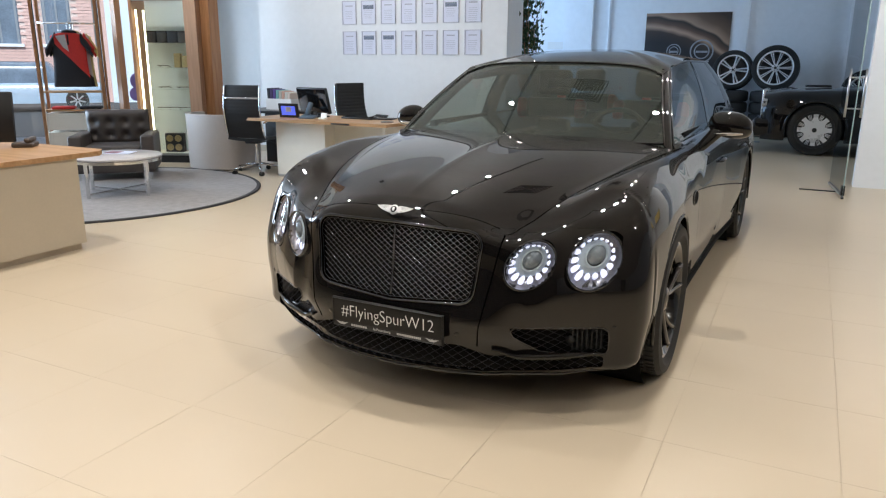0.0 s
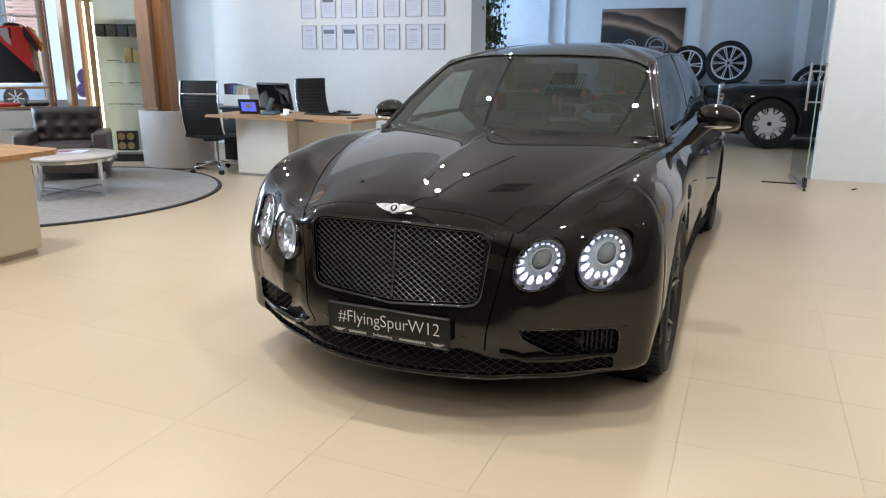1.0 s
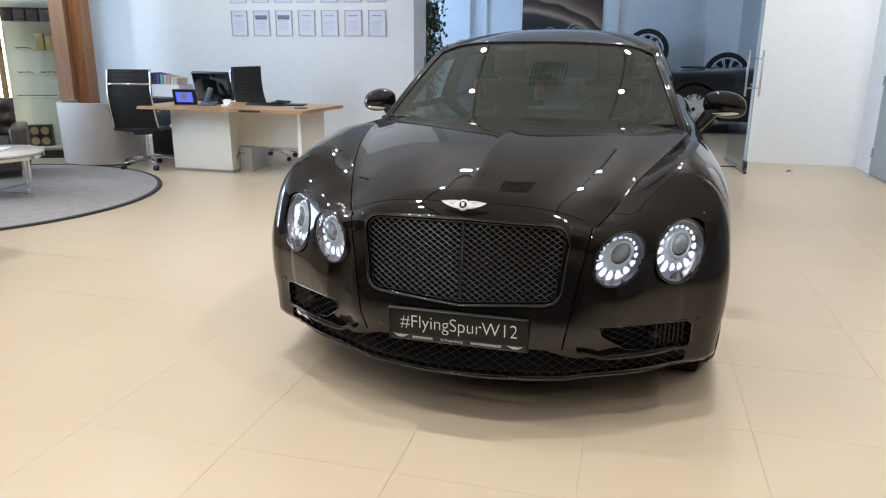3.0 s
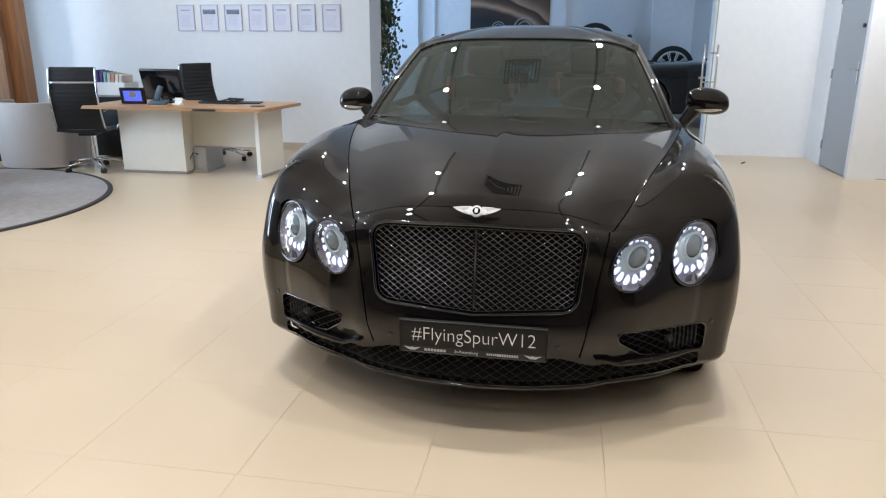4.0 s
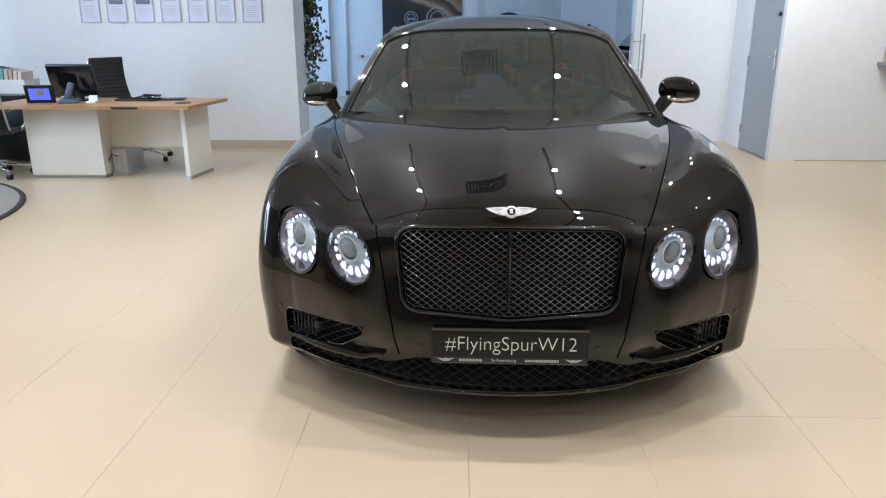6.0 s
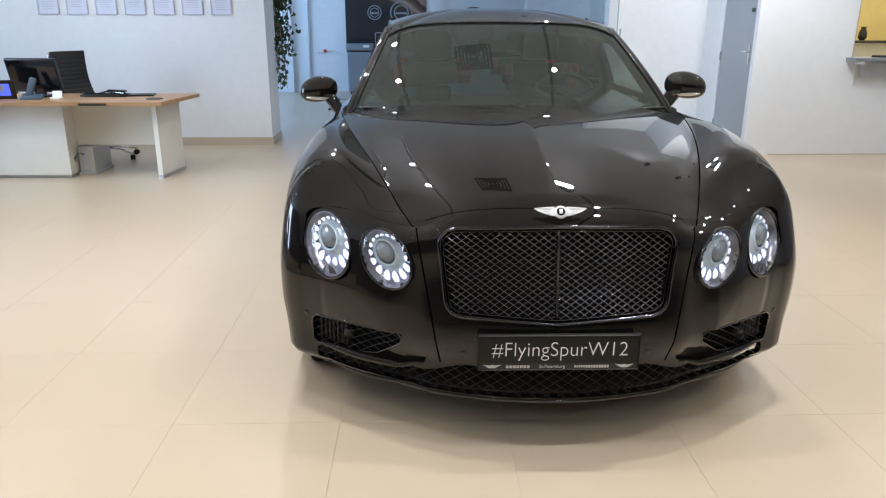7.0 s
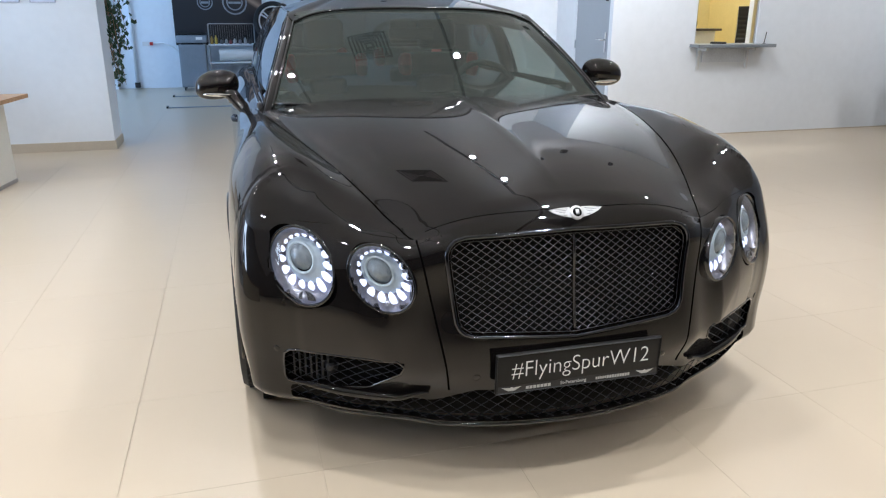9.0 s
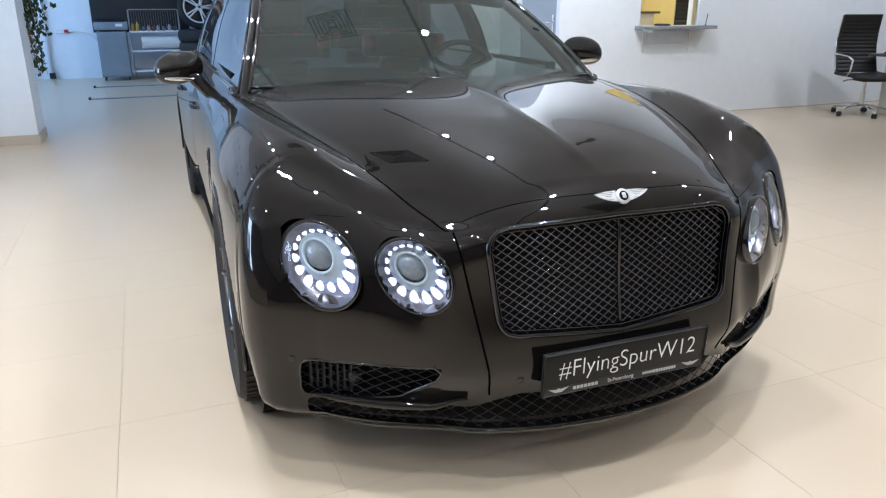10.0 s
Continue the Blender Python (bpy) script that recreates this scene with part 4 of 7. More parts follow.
# ---- wheels ----
def wheel(parent, at, side):
    """Twenty-one inch wheel with five twisted double spokes."""
    w = new("wheel")
    w.parent = parent
    w.matrix_local = Matrix.Translation(at) @ Matrix.Diagonal((side, 1, 1, 1))
    R, W = 0.352, 0.135
    tyre = joined(lathe([(0.268, -W + 0.02), (0.300, -W), (0.335, -W + 0.004), (R - 0.004, -W + 0.022), (R - 0.004, W - 0.022), (0.335, W - 0.004), (0.300, W), (0.268, W - 0.02)], 72, 0, caps=False),
                  *[moved(boxes((-W + 0.02 + a * 0.047, -W + 0.02 + a * 0.047 + 0.038, -0.009, 0.009, R - 0.008, R + 0.0015)), Matrix.Rotation(2 * math.pi * (k + 0.5 * (a % 2)) / 72, 4, 'X')) for k in range(72) for a in range(5)])
    part("tyre", tyre, M_RUBBER, w, "black rubber tyre", smooth=35)
    part("rim", lathe([(0.272, -0.11), (0.262, -0.10), (0.235, -0.06), (0.24, 0.09), (0.262, 0.112), (0.274, 0.118), (0.272, 0.105)], 64, 0, caps=False), M_GLOSSBLACK, w, "gloss black rim", smooth=50)
    part("brake_disc", lathe([(0.19, 0.0), (0.19, 0.03), (0.06, 0.03)], 48, 0), M_STEEL, w, smooth=40)
    for k in range(5):
        for tw in (-0.16, 0.16):
            sp = []
            for i in range(9):
                t = i / 8
                r = 0.05 + 0.212 * t
                a = 2 * math.pi * k / 5 + tw * (0.25 + 1.1 * t) + 0.22 * t
                sp.append((0.072 + 0.03 * t, r * math.cos(a), r * math.sin(a)))
            part("spoke", tube(sp, [0.021 - 0.006 * math.sin(math.pi * i / 8) for i in range(9)], 8, flat=0.7), M_SPOKE, w, smooth=True)
    part("hub", lathe([(0.062, 0.05), (0.060, 0.085), (0.045, 0.098), (0.001, 0.102)], 28, 0, caps=False), M_SPOKE, w, smooth=40)
    return w


M_SPOKE = mat("dark_spoke", (0.075, 0.068, 0.066), 0.22, metal=0.6, coat=0.5)
for y in (AX1, AX2):
    for sgn in (1, -1):
        wheel(car, (sgn * 0.835, y, AXR), sgn)
        part("wheel_housing", moved(lathe([(0.40, -0.36), (0.40, 0.04)], 40, 0, caps=False), Matrix.Translation((sgn * 0.86 if sgn > 0 else -0.54 , y, AXR)) if sgn < 0 else Matrix.Translation((0.86, y, AXR))), M_MATTEBLACK, car, smooth=True)
        part("arch_lip", tube([(sgn * (xs(y + 0.388 * math.cos(a)) + 0.034), y + 0.388 * math.cos(a), AXR + 0.388 * math.sin(a)) for a in [math.pi * (-0.07 + 1.14 * i / 40) for i in range(41)]], 0.008, 6), M_PAINT, car, smooth=True)
part("underbody", rbox(-0.78, 0.78, 0.50, 4.8, 0.19, 0.30, 0.03), M_MATTEBLACK, car)

# ---- flank: doors, handles, side vent ----
def flank_at(y, z):
    s = 1 + (y - YCN) / (4.68 - YCN)
    p = shoulder(s)
    zt, zb = zedge(p), sill(p)
    return lower(s, (zt - z) / (zt - zb))


for sgn in (1, -1):
    mir = Matrix.Diagonal((sgn, 1, 1, 1))
    for y in (1.62, 2.78, 3.72):
        part("door_gap", moved(tube([flank_at(y - 0.02 * sm(0.5, 0.9, z), z) + Vector((-0.0014, 0, 0)) for z in [0.26 + 0.62 * i / 16 for i in range(17)]], 0.0018, 6), mir), M_SEAM, car, smooth=True)
    for y in (2.52, 3.46):
        a = flank_at(y, 0.815)
        part("door_handle", moved(tube([a + Vector((-0.004, -0.11, 0)), a + Vector((0.012, -0.09, 0.002)), a + Vector((0.018, 0.0, 0.004)), a + Vector((0.012, 0.09, 0.002)), a + Vector((-0.004, 0.11, 0))], [0.008, 0.013, 0.014, 0.013, 0.008], 10, flat=0.8), mir), M_RIMCHROME, car, "smoked chrome door handle", smooth=True)
    a = flank_at(1.44, 0.745)
    part("side_vent", moved(tube([flank_at(1.44 + 0.085 * math.cos(q), 0.745 + 0.034 * math.sin(q)) + Vector((0.002, 0, 0)) for q in [2 * math.pi * i / 24 for i in range(24)]], 0.0035, 6, closed=True), mir), M_DARKCHROME, car, "dark chrome side vent rim", smooth=True)
    part("vent_core", moved(surf(lambda u, v: flank_at(1.44 + 0.08 * v * math.cos(2 * math.pi * u), 0.745 + 0.03 * v * math.sin(2 * math.pi * u)) + Vector((0.0015, 0, 0)), 24, 4, wrap_u=True), mir), M_MATTEBLACK, car)
    part("sill_strip", moved(tube([flank_at(1.36 + 2.2 * i / 20, 0.225) + Vector((0.004, 0, 0)) for i in range(21)], 0.018, 8, flat=1.3), mir), M_MATTEBLACK, car, "matt black sill", smooth=True)

# ---- mirrors ----
for sgn in (1, -1):
    mm = new("door_mirror")
    mm.parent = car
    mm.matrix_local = Matrix.Diagonal((sgn, 1, 1, 1)) @ Matrix.Translation((0.062 if sgn > 0 else 0.044, -0.065, 0.011 if sgn > 0 else -0.014)) @ Matrix.Translation((0.955, 2.03, 1.05)) @ Matrix.Diagonal((0.97 if sgn > 0 else 0.86, 0.93, 0.95 if sgn > 0 else 0.90, 1)) @ Matrix.Translation((-0.955, -2.03, -1.05))

    def shell(u, v):
        a, b = 2 * math.pi * v, math.pi * u
        x = 0.960 + 0.118 * math.cos(b)
        k = math.sin(b) ** 0.75
        y = 2.03 + 0.075 * k * math.cos(a) * (1.0 if math.cos(a) < 0 else 0.55)
        z = 1.055 + 0.086 * k * math.sin(a) * (1.0 if math.sin(a) > 0 else 0.80) - 0.012 * math.cos(b)
        return (x, y, z)
    part("shell", surf(shell, 20, 28, wrap_v=True), M_PAINT, mm, "gloss black mirror shell", smooth=True)
    part("indicator", tube([(0.885 + 0.172 * i / 10, 1.958 - 0.006 * math.sin(math.pi * i / 10) + 0.052 * (i / 10) ** 4, 1.014 + 0.006 * i / 10) for i in range(11)], [0.004 + 0.006 * math.sin(math.pi * i / 10) for i in range(11)], 8), M_CHROME, mm, "silver indicator strip", smooth=True)
    part("stalk", tube([(0.775, 1.94, 0.90), (0.825, 1.965, 0.94), (0.862, 1.99, 0.985), (0.89, 2.01, 1.02), (0.935, 2.02, 1.05)], [0.036, 0.040, 0.046, 0.052, 0.05], 14, flat=0.7), M_PAINT, mm, smooth=True)
    part("mirror_glass", surf(lambda u, v: (0.955 + 0.09 * (2 * u - 1), 2.073, 1.05 + 0.05 * (2 * v - 1)), 2, 2), M_CHROME, mm)

# ---- cabin ----
M_DASH = mat("dash_leather", (0.042, 0.046, 0.043), 0.55, var=0.1, scale=8, bump=0.1, bscale=300)
part("dashboard", surf(lambda u, v: ((2 * u - 1) * 0.72, 1.57 + 0.38 * v + 0.2 * (2 * u - 1) ** 2 * (1 - v), 1.0 - 0.10 * max(0, v - 0.7) + 0.02 * math.sin(math.pi * v) + 0.035 * math.exp(-((2 * u - 1.5) / 0.3) ** 2) * v), 30, 10), M_DASH, car, "dark grey leather dashboard", smooth=True)
part("cabin_floor", boxes((-0.78, 0.78, 1.6, 4.3, 0.30, 0.34), (-0.80, -0.765, 1.85, 4.3, 0.3, 1.03), (0.765, 0.80, 1.85, 4.3, 0.3, 1.03)), M_MATTEBLACK, car)
part("headlining", surf(lambda u, v: roof_pt(u, 0.02 + 0.93 * v) - Vector((0, 0, 0.03)), 40, 8, wrap_u=True), M_BLACK, car, smooth=True)
sw = new("steering_wheel")
sw.parent = car
sw.matrix_local = Matrix.Translation((0.37, 2.02, 0.955)) @ pose(0, 0, 0, 68)
part("rim", tube(ring_pts(0, 0, 0, 0.185, 0.185, 40), 0.016, 8, closed=True), M_LEATHER, sw, smooth=True)
part("boss", joined(lathe([(0.07, -0.02), (0.065, 0.015), (0.02, 0.03)], 24), boxes((-0.17, 0.17, -0.018, 0.018, -0.012, 0.004), (-0.02, 0.02, -0.17, 0, -0.012, 0.004))), M_BLACK, sw, smooth=40)


def car_seat(x, y):
    s = new("seat")
    s.parent = car
    s.matrix_local = Matrix.Translation((x, y, 0.34))
    part("cushion", rbox(-0.26, 0.26, -0.28, 0.25, 0.0, 0.20, 0.05, 3), M_LEATHER, s, smooth=True)
    part("backrest", moved(rbox(-0.25, 0.25, -0.06, 0.06, 0.0, 0.68, 0.05, 3), Matrix.Translation((0, 0.27, 0.14)) @ pose(0, 0, 0, -14)), M_LEATHER, s, smooth=True)
    for k in (-1, 1):
        part("bolster", moved(rbox(-0.038, 0.038, -0.075, 0.05, 0.05, 0.67, 0.03, 3), Matrix.Translation((0.225 * k, 0.24, 0.14)) @ pose(0, 0, 0, -14)), M_RED, s, "red leather bolster", smooth=True)
    part("headrest", moved(rbox(-0.13, 0.13, -0.045, 0.045, 0.0, 0.19, 0.04, 3), Matrix.Translation((0, 0.43, 0.82)) @ pose(0, 0, 0, -8)), M_LEATHER, s, smooth=True)


for x in (-0.37, 0.37):
    car_seat(x, 2.62)
    car_seat(x, 3.55)
part("interior_mirror", rbox(-0.12, 0.12, 2.16, 2.19, 1.245, 1.305, 0.012), M_BLACK, car, smooth=True)

# ---- ceiling fittings ----
def track(x, y0, y1):
    t = thing("lighting_track", "black ceiling lighting track", "lighting track", group="lighting tracks")
    part("rail", boxes((x - 0.018, x + 0.018, y0, y1, CEIL - 0.04, CEIL)), M_BLACK, t)


track(-1.19, -4.4, 5.6)
track(0.90, -4.4, 5.6)


def spot_lamp():
    t = thing("spotlight", "small black ceiling spotlight, switched on", "spotlight", group="ceiling spotlights")
    part("housing", lathe([(0.030, 0.0), (0.048, -0.03), (0.050, -0.11), (0.046, -0.11), (0.040, -0.06)], 20, caps=False), M_BLACK, t, smooth=40)
    part("lamp_face", lathe([(0.011, -0.075), (0.001, -0.072)], 20, caps=False), M_SPOT, t, "glowing lamp face")
    return t


first = spot_lamp()
first.matrix_world = pose(SPOTS[0][0], SPOTS[0][1], CEIL - 0.04)
# the added spots get the same fixture
for x, y in SPOTS[1:]:
    copy_thing(first, pose(x, y, CEIL - 0.04))


def ceiling_vent(x, y):
    t = thing("ceiling_vent", "square grey ceiling air diffuser with nested louvres", "air vent", (x, y, CEIL))
    for k in range(5):
        h = 0.245 - 0.047 * k
        part("louvre", joined(boxes((-h, h, -h, -h + 0.022, -0.03, -0.001), (-h, h, h - 0.022, h, -0.03, -0.001), (-h, -h + 0.022, -h + 0.022, h - 0.022, -0.03, -0.001), (h - 0.022, h, -h + 0.022, h - 0.022, -0.03, -0.001))), M_BLACK, t)


ceiling_vent(-0.14, 2.98)

# ---- office chairs ----
def office_chair(group, rib=False, recline=0.0):
    """High-backed black leather swivel chair on a chrome star base; its front looks along +y."""
    t = thing("office_chair", "black swivel chair with a ribbed leather back" if rib else "high-backed black leather swivel chair with chrome frame", "chair", group=group)
    for k in range(5):
        a = 2 * math.pi * k / 5 + 0.3
        c, s = math.cos(a), math.sin(a)
        part("leg", tube([(0.03 * c, 0.03 * s, 0.12), (0.16 * c, 0.16 * s, 0.105), (0.30 * c, 0.30 * s, 0.075)], [0.02, 0.017, 0.013], 8, flat=0.7), M_CHROME, t, smooth=True)
        cast = new("caster")
        cast.parent = t
        cast.matrix_local = Matrix.Translation((0.31 * c, 0.31 * s, 0.03)) @ Matrix.Rotation(a + 0.7, 4, 'Z')
        part("caster_wheel", lathe([(0.012, -0.025), (0.028, -0.022), (0.030, -0.008), (0.024, 0.0), (0.030, 0.008), (0.028, 0.022), (0.012, 0.025)], 20, 0), M_BLACK, cast, smooth=40)
        part("fork", boxes((-0.012, 0.012, -0.01, 0.01, 0.0, 0.052)), M_CHROME, cast)
    part("column", lathe([(0.026, 0.10), (0.026, 0.27), (0.018, 0.27), (0.018, 0.40)], 18), M_CHROME, t, smooth=40)
    part("mechanism", rbox(-0.09, 0.09, -0.13, 0.10, 0.385, 0.435, 0.012), M_BLACK, t, smooth=30)
    part("seat", surf_slab(lambda u, v: (0.25 * (2 * u - 1), -0.24 + 0.48 * v, 0.455 + 0.02 * (2 * u - 1) ** 2 - 0.05 * max(0, v - 0.8) ** 2 * 12 + 0.05 * max(0, 0.15 - v)), 14, 18, 0.035), M_LEATHER, t, smooth=60)

    def back(u, v):
        z = 0.47 + 0.64 * v
        y = -0.235 - (0.10 + recline) * v - 0.05 * math.sin(math.pi * v * 1.1) + 0.03 * v * v
        return (0.235 * (2 * u - 1) * (1 - 0.06 * v), y - 0.012 * math.cos(math.pi * (2 * u - 1) / 2) + 0.0008 * math.sin(v * 90), z)
    if rib:
        part("backrest", surf_slab(lambda u, v: Vector(back(u, v)) + Vector((0, 0.005 * abs(math.sin(v * 15 * math.pi)), 0)), 12, 120, 0.02), M_LEATHER, t, "ribbed black leather back", smooth=60)
    else:
        part("backrest", surf_slab(lambda u, v: back(u, v * 0.74), 12, 60, 0.022), M_LEATHER, t, smooth=60)
        part("head_panel", surf_slab(lambda u, v: back(u, 0.78 + 0.22 * v), 12, 14, 0.03), M_LEATHER, t, smooth=60)
        part("cross_bar", tube([Vector(back(i / 10, 0.76)) + Vector((0, -0.008, 0)) for i in range(11)], 0.011, 8), M_CHROME, t, smooth=True)
    for sgn in (0, 1):
        part("side_rail", tube([Vector(back(sgn, i / 14)) + Vector((0.008 * (2 * sgn - 1), -0.004, 0)) for i in range(15)] , 0.011, 8), M_CHROME, t, smooth=True)
        x = 0.275 * (2 * sgn - 1)
        part("armrest", tube([(x * 0.93, -0.28, 0.66), (x, -0.20, 0.68), (x, 0.05, 0.67), (x, 0.16, 0.63), (x, 0.14, 0.50), (x * 0.93, 0.05, 0.45)], 0.011, 8), M_CHROME, t, smooth=True)
        part("arm_pad", rbox(x - 0.022, x + 0.022, -0.17, 0.07, 0.682, 0.705, 0.009), M_BLACK, t, smooth=30)
    part("lever", tube([(0.08, 0, 0.41), (0.22, 0.0, 0.40), (0.26, 0.0, 0.385)], 0.006, 6), M_BLACK, t, smooth=True)
    return t


def surf_slab(f, nu, nv, thick):
    """A curved sheet with thickness."""
    bm = surf(f, nu, nv)
    bmesh.ops.recalc_face_normals(bm, faces=bm.faces[:])
    bmesh.ops.solidify(bm, geom=bm.faces[:], thickness=thick)
    return bm


chair = office_chair("office chairs")
chair.matrix_world = pose(-4.83, 4.80, 0, 0, 0, 15)
ribbed = office_chair("office chairs", rib=True, recline=0.11)
ribbed.matrix_world = pose(-3.77, 5.78, 0, 0, 0, -111)
upright = office_chair("office chairs", rib=True)
upright.matrix_world = pose(7.06, 4.98, 0, 0, 0, 158) @ Matrix.Diagonal((1.05, 1.05, 1.07, 1))
copy_thing(upright, pose(5.69, 6.75, 0, 0, 0, 125) @ Matrix.Diagonal((0.95, 0.95, 1.27, 1)))


# ---- desk ----
def desk():
    t = thing("desk", "cream office desk with an oak top, set on tiles", "desk")
    part("desktop", slab([(-4.70, 4.50), (-2.72, 4.50), (-2.63, 5.37), (-4.70, 5.37)], 0.692, 0.725), M_OAK, t, "light oak top")
    part("end_panel", slab([(-2.885, 4.70), (-2.835, 4.68), (-2.775, 5.16), (-2.825, 5.18)], 0.03, 0.692), M_CREAM, t)
    part("foot_strip", slab([(-2.89, 4.695), (-2.83, 4.675), (-2.77, 5.165), (-2.83, 5.185)], 0.0, 0.03), M_STEEL, t, "grey foot strip")
    part("modesty_panel", boxes((-3.70, -2.86, 4.93, 4.95, 0.28, 0.692)), M_CREAM, t)
    ped = part("pedestal", boxes((-4.43, -3.70, 4.72, 5.22, 0.03, 0.692)), M_CREAM, t)
    part("plinth", boxes((-4.43, -3.70, 4.725, 5.22, 0.0, 0.03)), M_STEEL, t, "grey plinth")
    part("rail", boxes((-3.70, -2.9, 4.80, 4.83, 0.664, 0.690)), M_CREAM, t)
    part("cable_slot", boxes((-3.45, -3.2, 4.497, 4.50, 0.695, 0.715)), M_BLACK, t)
    return t


desk()
M_CASEGREY = mat("case_grey", (0.42, 0.42, 0.41), 0.45, var=0.08)
t = thing("computer_case", "pale grey computer case standing on the floor under the desk", "computer")
part("case_body", rbox(-3.68, -3.535, 4.86, 5.25, 0.03, 0.27, 0.008), M_CASEGREY, t, smooth=30)
part("case_base", boxes((-3.69, -3.525, 4.85, 5.26, 0.0, 0.03)), M_CASEGREY, t)
part("case_slots", boxes(*[(-3.64, -3.60, 4.857, 4.86, 0.06 + 0.035 * k, 0.08 + 0.035 * k) for k in range(5)]), M_BARGREY, t)
part("cable", tube([(-3.62, 4.855, 0.20), (-3.66, 4.82, 0.22), (-3.70, 4.82, 0.16), (-3.72, 4.86, 0.04)], 0.006, 6), M_BLACK, t, smooth=True)

t = thing("monitor", "black desktop monitor seen from behind", "monitor", (-4.02, 5.02, 0.725), 172)
part("screen_case", moved(rbox(-0.25, 0.25, -0.02, 0.02, 0.05, 0.37, 0.012), pose(0, 0, 0, -14)), M_BLACK, t, smooth=30)
part("screen_face", moved(boxes((-0.235, 0.235, 0.0205, 0.022, 0.07, 0.355)), pose(0, 0, 0, -14)), M_GLOSSBLACK, t)
part("stand", joined(rbox(-0.10, 0.10, -0.12, 0.06, 0.0, 0.018, 0.006), rbox(-0.03, 0.03, -0.06, -0.02, 0.01, 0.18, 0.01)), M_BLACK, t, smooth=30)
part("cable", tube([(0.05, -0.05, 0.16), (0.12, -0.12, 0.18), (0.16, -0.13, 0.06), (0.2, -0.1, 0.01)], 0.006, 6), M_BLACK, t, smooth=True)

M_SCREEN = emit("tablet_glow", (0.10, 0.14, 0.72), 0.9)
t = thing("photo_frame", "small black digital frame showing a blue picture", "picture frame", (-4.27, 4.80, 0.725), 8)
part("frame_body", moved(rbox(-0.135, 0.135, -0.012, 0.012, 0.0, 0.175, 0.008), pose(0, 0, 0, 12)), M_BLACK, t, smooth=30)
part("picture", moved(boxes((-0.095, 0.095, -0.0145, -0.0125, 0.035, 0.145)), pose(0, 0, 0, 12)), M_SCREEN, t, "glowing blue picture")
part("dark_shape", moved(boxes((-0.035, 0.045, -0.0165, -0.0148, 0.075, 0.135)), pose(0, 0, 0, 12)), M_BARGREY, t)

t = thing("desk_phone", "grey-blue desk telephone with a raised display", "telephone", (-3.99, 4.80, 0.725), 15)
M_PHONE = mat("phone_plastic", (0.09, 0.13, 0.18), 0.45)
part("phone_base", moved(rbox(-0.09, 0.09, -0.09, 0.09, 0.0, 0.035, 0.008), pose(0, 0, 0, 10)), M_PHONE, t, smooth=30)
part("handset", moved(rbox(-0.03, 0.03, -0.02, 0.02, 0.0, 0.17, 0.015), pose(-0.03, 0.02, 0.03, -12, 18, 0)), M_PHONE, t, smooth=True)
part("display", moved(boxes((0.0, 0.07, -0.004, 0.004, 0.02, 0.07)), pose(0.02, 0.03, 0.02, -30)), M_GLOSSBLACK, t)
t = thing("card_holder", "small cream card holder on the desk", "card holder", (-3.76, 4.78, 0.725), -6)
part("holder", joined(rbox(-0.05, 0.05, -0.03, 0.03, 0, 0.02, 0.004), moved(boxes((-0.045, 0.045, -0.003, 0.003, 0.0, 0.06)), pose(0, 0.01, 0.015, -15))), M_CREAM, t)
t = thing("keyboard", "black keyboard lying on the desk", "keyboard", (-3.42, 5.05, 0.725), 178)
part("key_bed", rbox(-0.22, 0.22, -0.07, 0.07, 0.0, 0.022, 0.005), M_BLACK, t, smooth=30)
part("keys", boxes(*[(-0.21 + 0.028 * i, -0.187 + 0.028 * i, -0.06 + 0.03 * j, -0.036 + 0.03 * j, 0.022, 0.027) for i in range(15) for j in range(4)]), M_MATTEBLACK, t)
t = thing("leather_folder", "black folder lying on the desk", "folder", (-3.13, 5.15, 0.725), 12)
part("cover", rbox(-0.13, 0.13, -0.10, 0.10, 0, 0.014, 0.003), M_LEATHER, t)
t = thing("coaster", "dark brown leather pad on the desk edge", "desk pad", (-2.88, 4.80, 0.725), -10)
part("pad", lathe([(0.075, 0), (0.075, 0.008), (0.06, 0.011)], 28), M_SOFA, t, smooth=40)

# low dark side desk with a white box of folders
t = thing("side_desk", "low black side desk with curved front", "desk")
part("desktop", slab([(-5.75, 5.55), (-5.3, 5.45), (-4.9, 5.5), (-4.72, 5.7), (-4.72, 6.25), (-5.75, 6.25)], 0.70, 0.735), M_BLACK, t)
part("drawer_block", rbox(-5.35, -4.80, 5.60, 6.10, 0.02, 0.70, 0.008), M_BLACK, t, smooth=30)
t = thing("document_box", "white open box holding folders and papers", "box", (-5.2, 5.88, 0.735))
part("box_shell", boxes((-0.22, 0.22, -0.15, -0.14, 0, 0.15), (-0.22, 0.22, 0.14, 0.15, 0, 0.15), (-0.22, -0.21, -0.14, 0.14, 0, 0.15), (0.21, 0.22, -0.14, 0.14, 0, 0.15), (-0.21, 0.21, -0.14, 0.14, 0, 0.01)), M_WHITE, t)
cols = [(0.02, 0.02, 0.025), (0.06, 0.04, 0.12), (0.10, 0.05, 0.25), (0.16, 0.38, 0.36), (0.50, 0.48, 0.42), (0.55, 0.32, 0.24), (0.62, 0.60, 0.55), (0.66, 0.56, 0.50)]
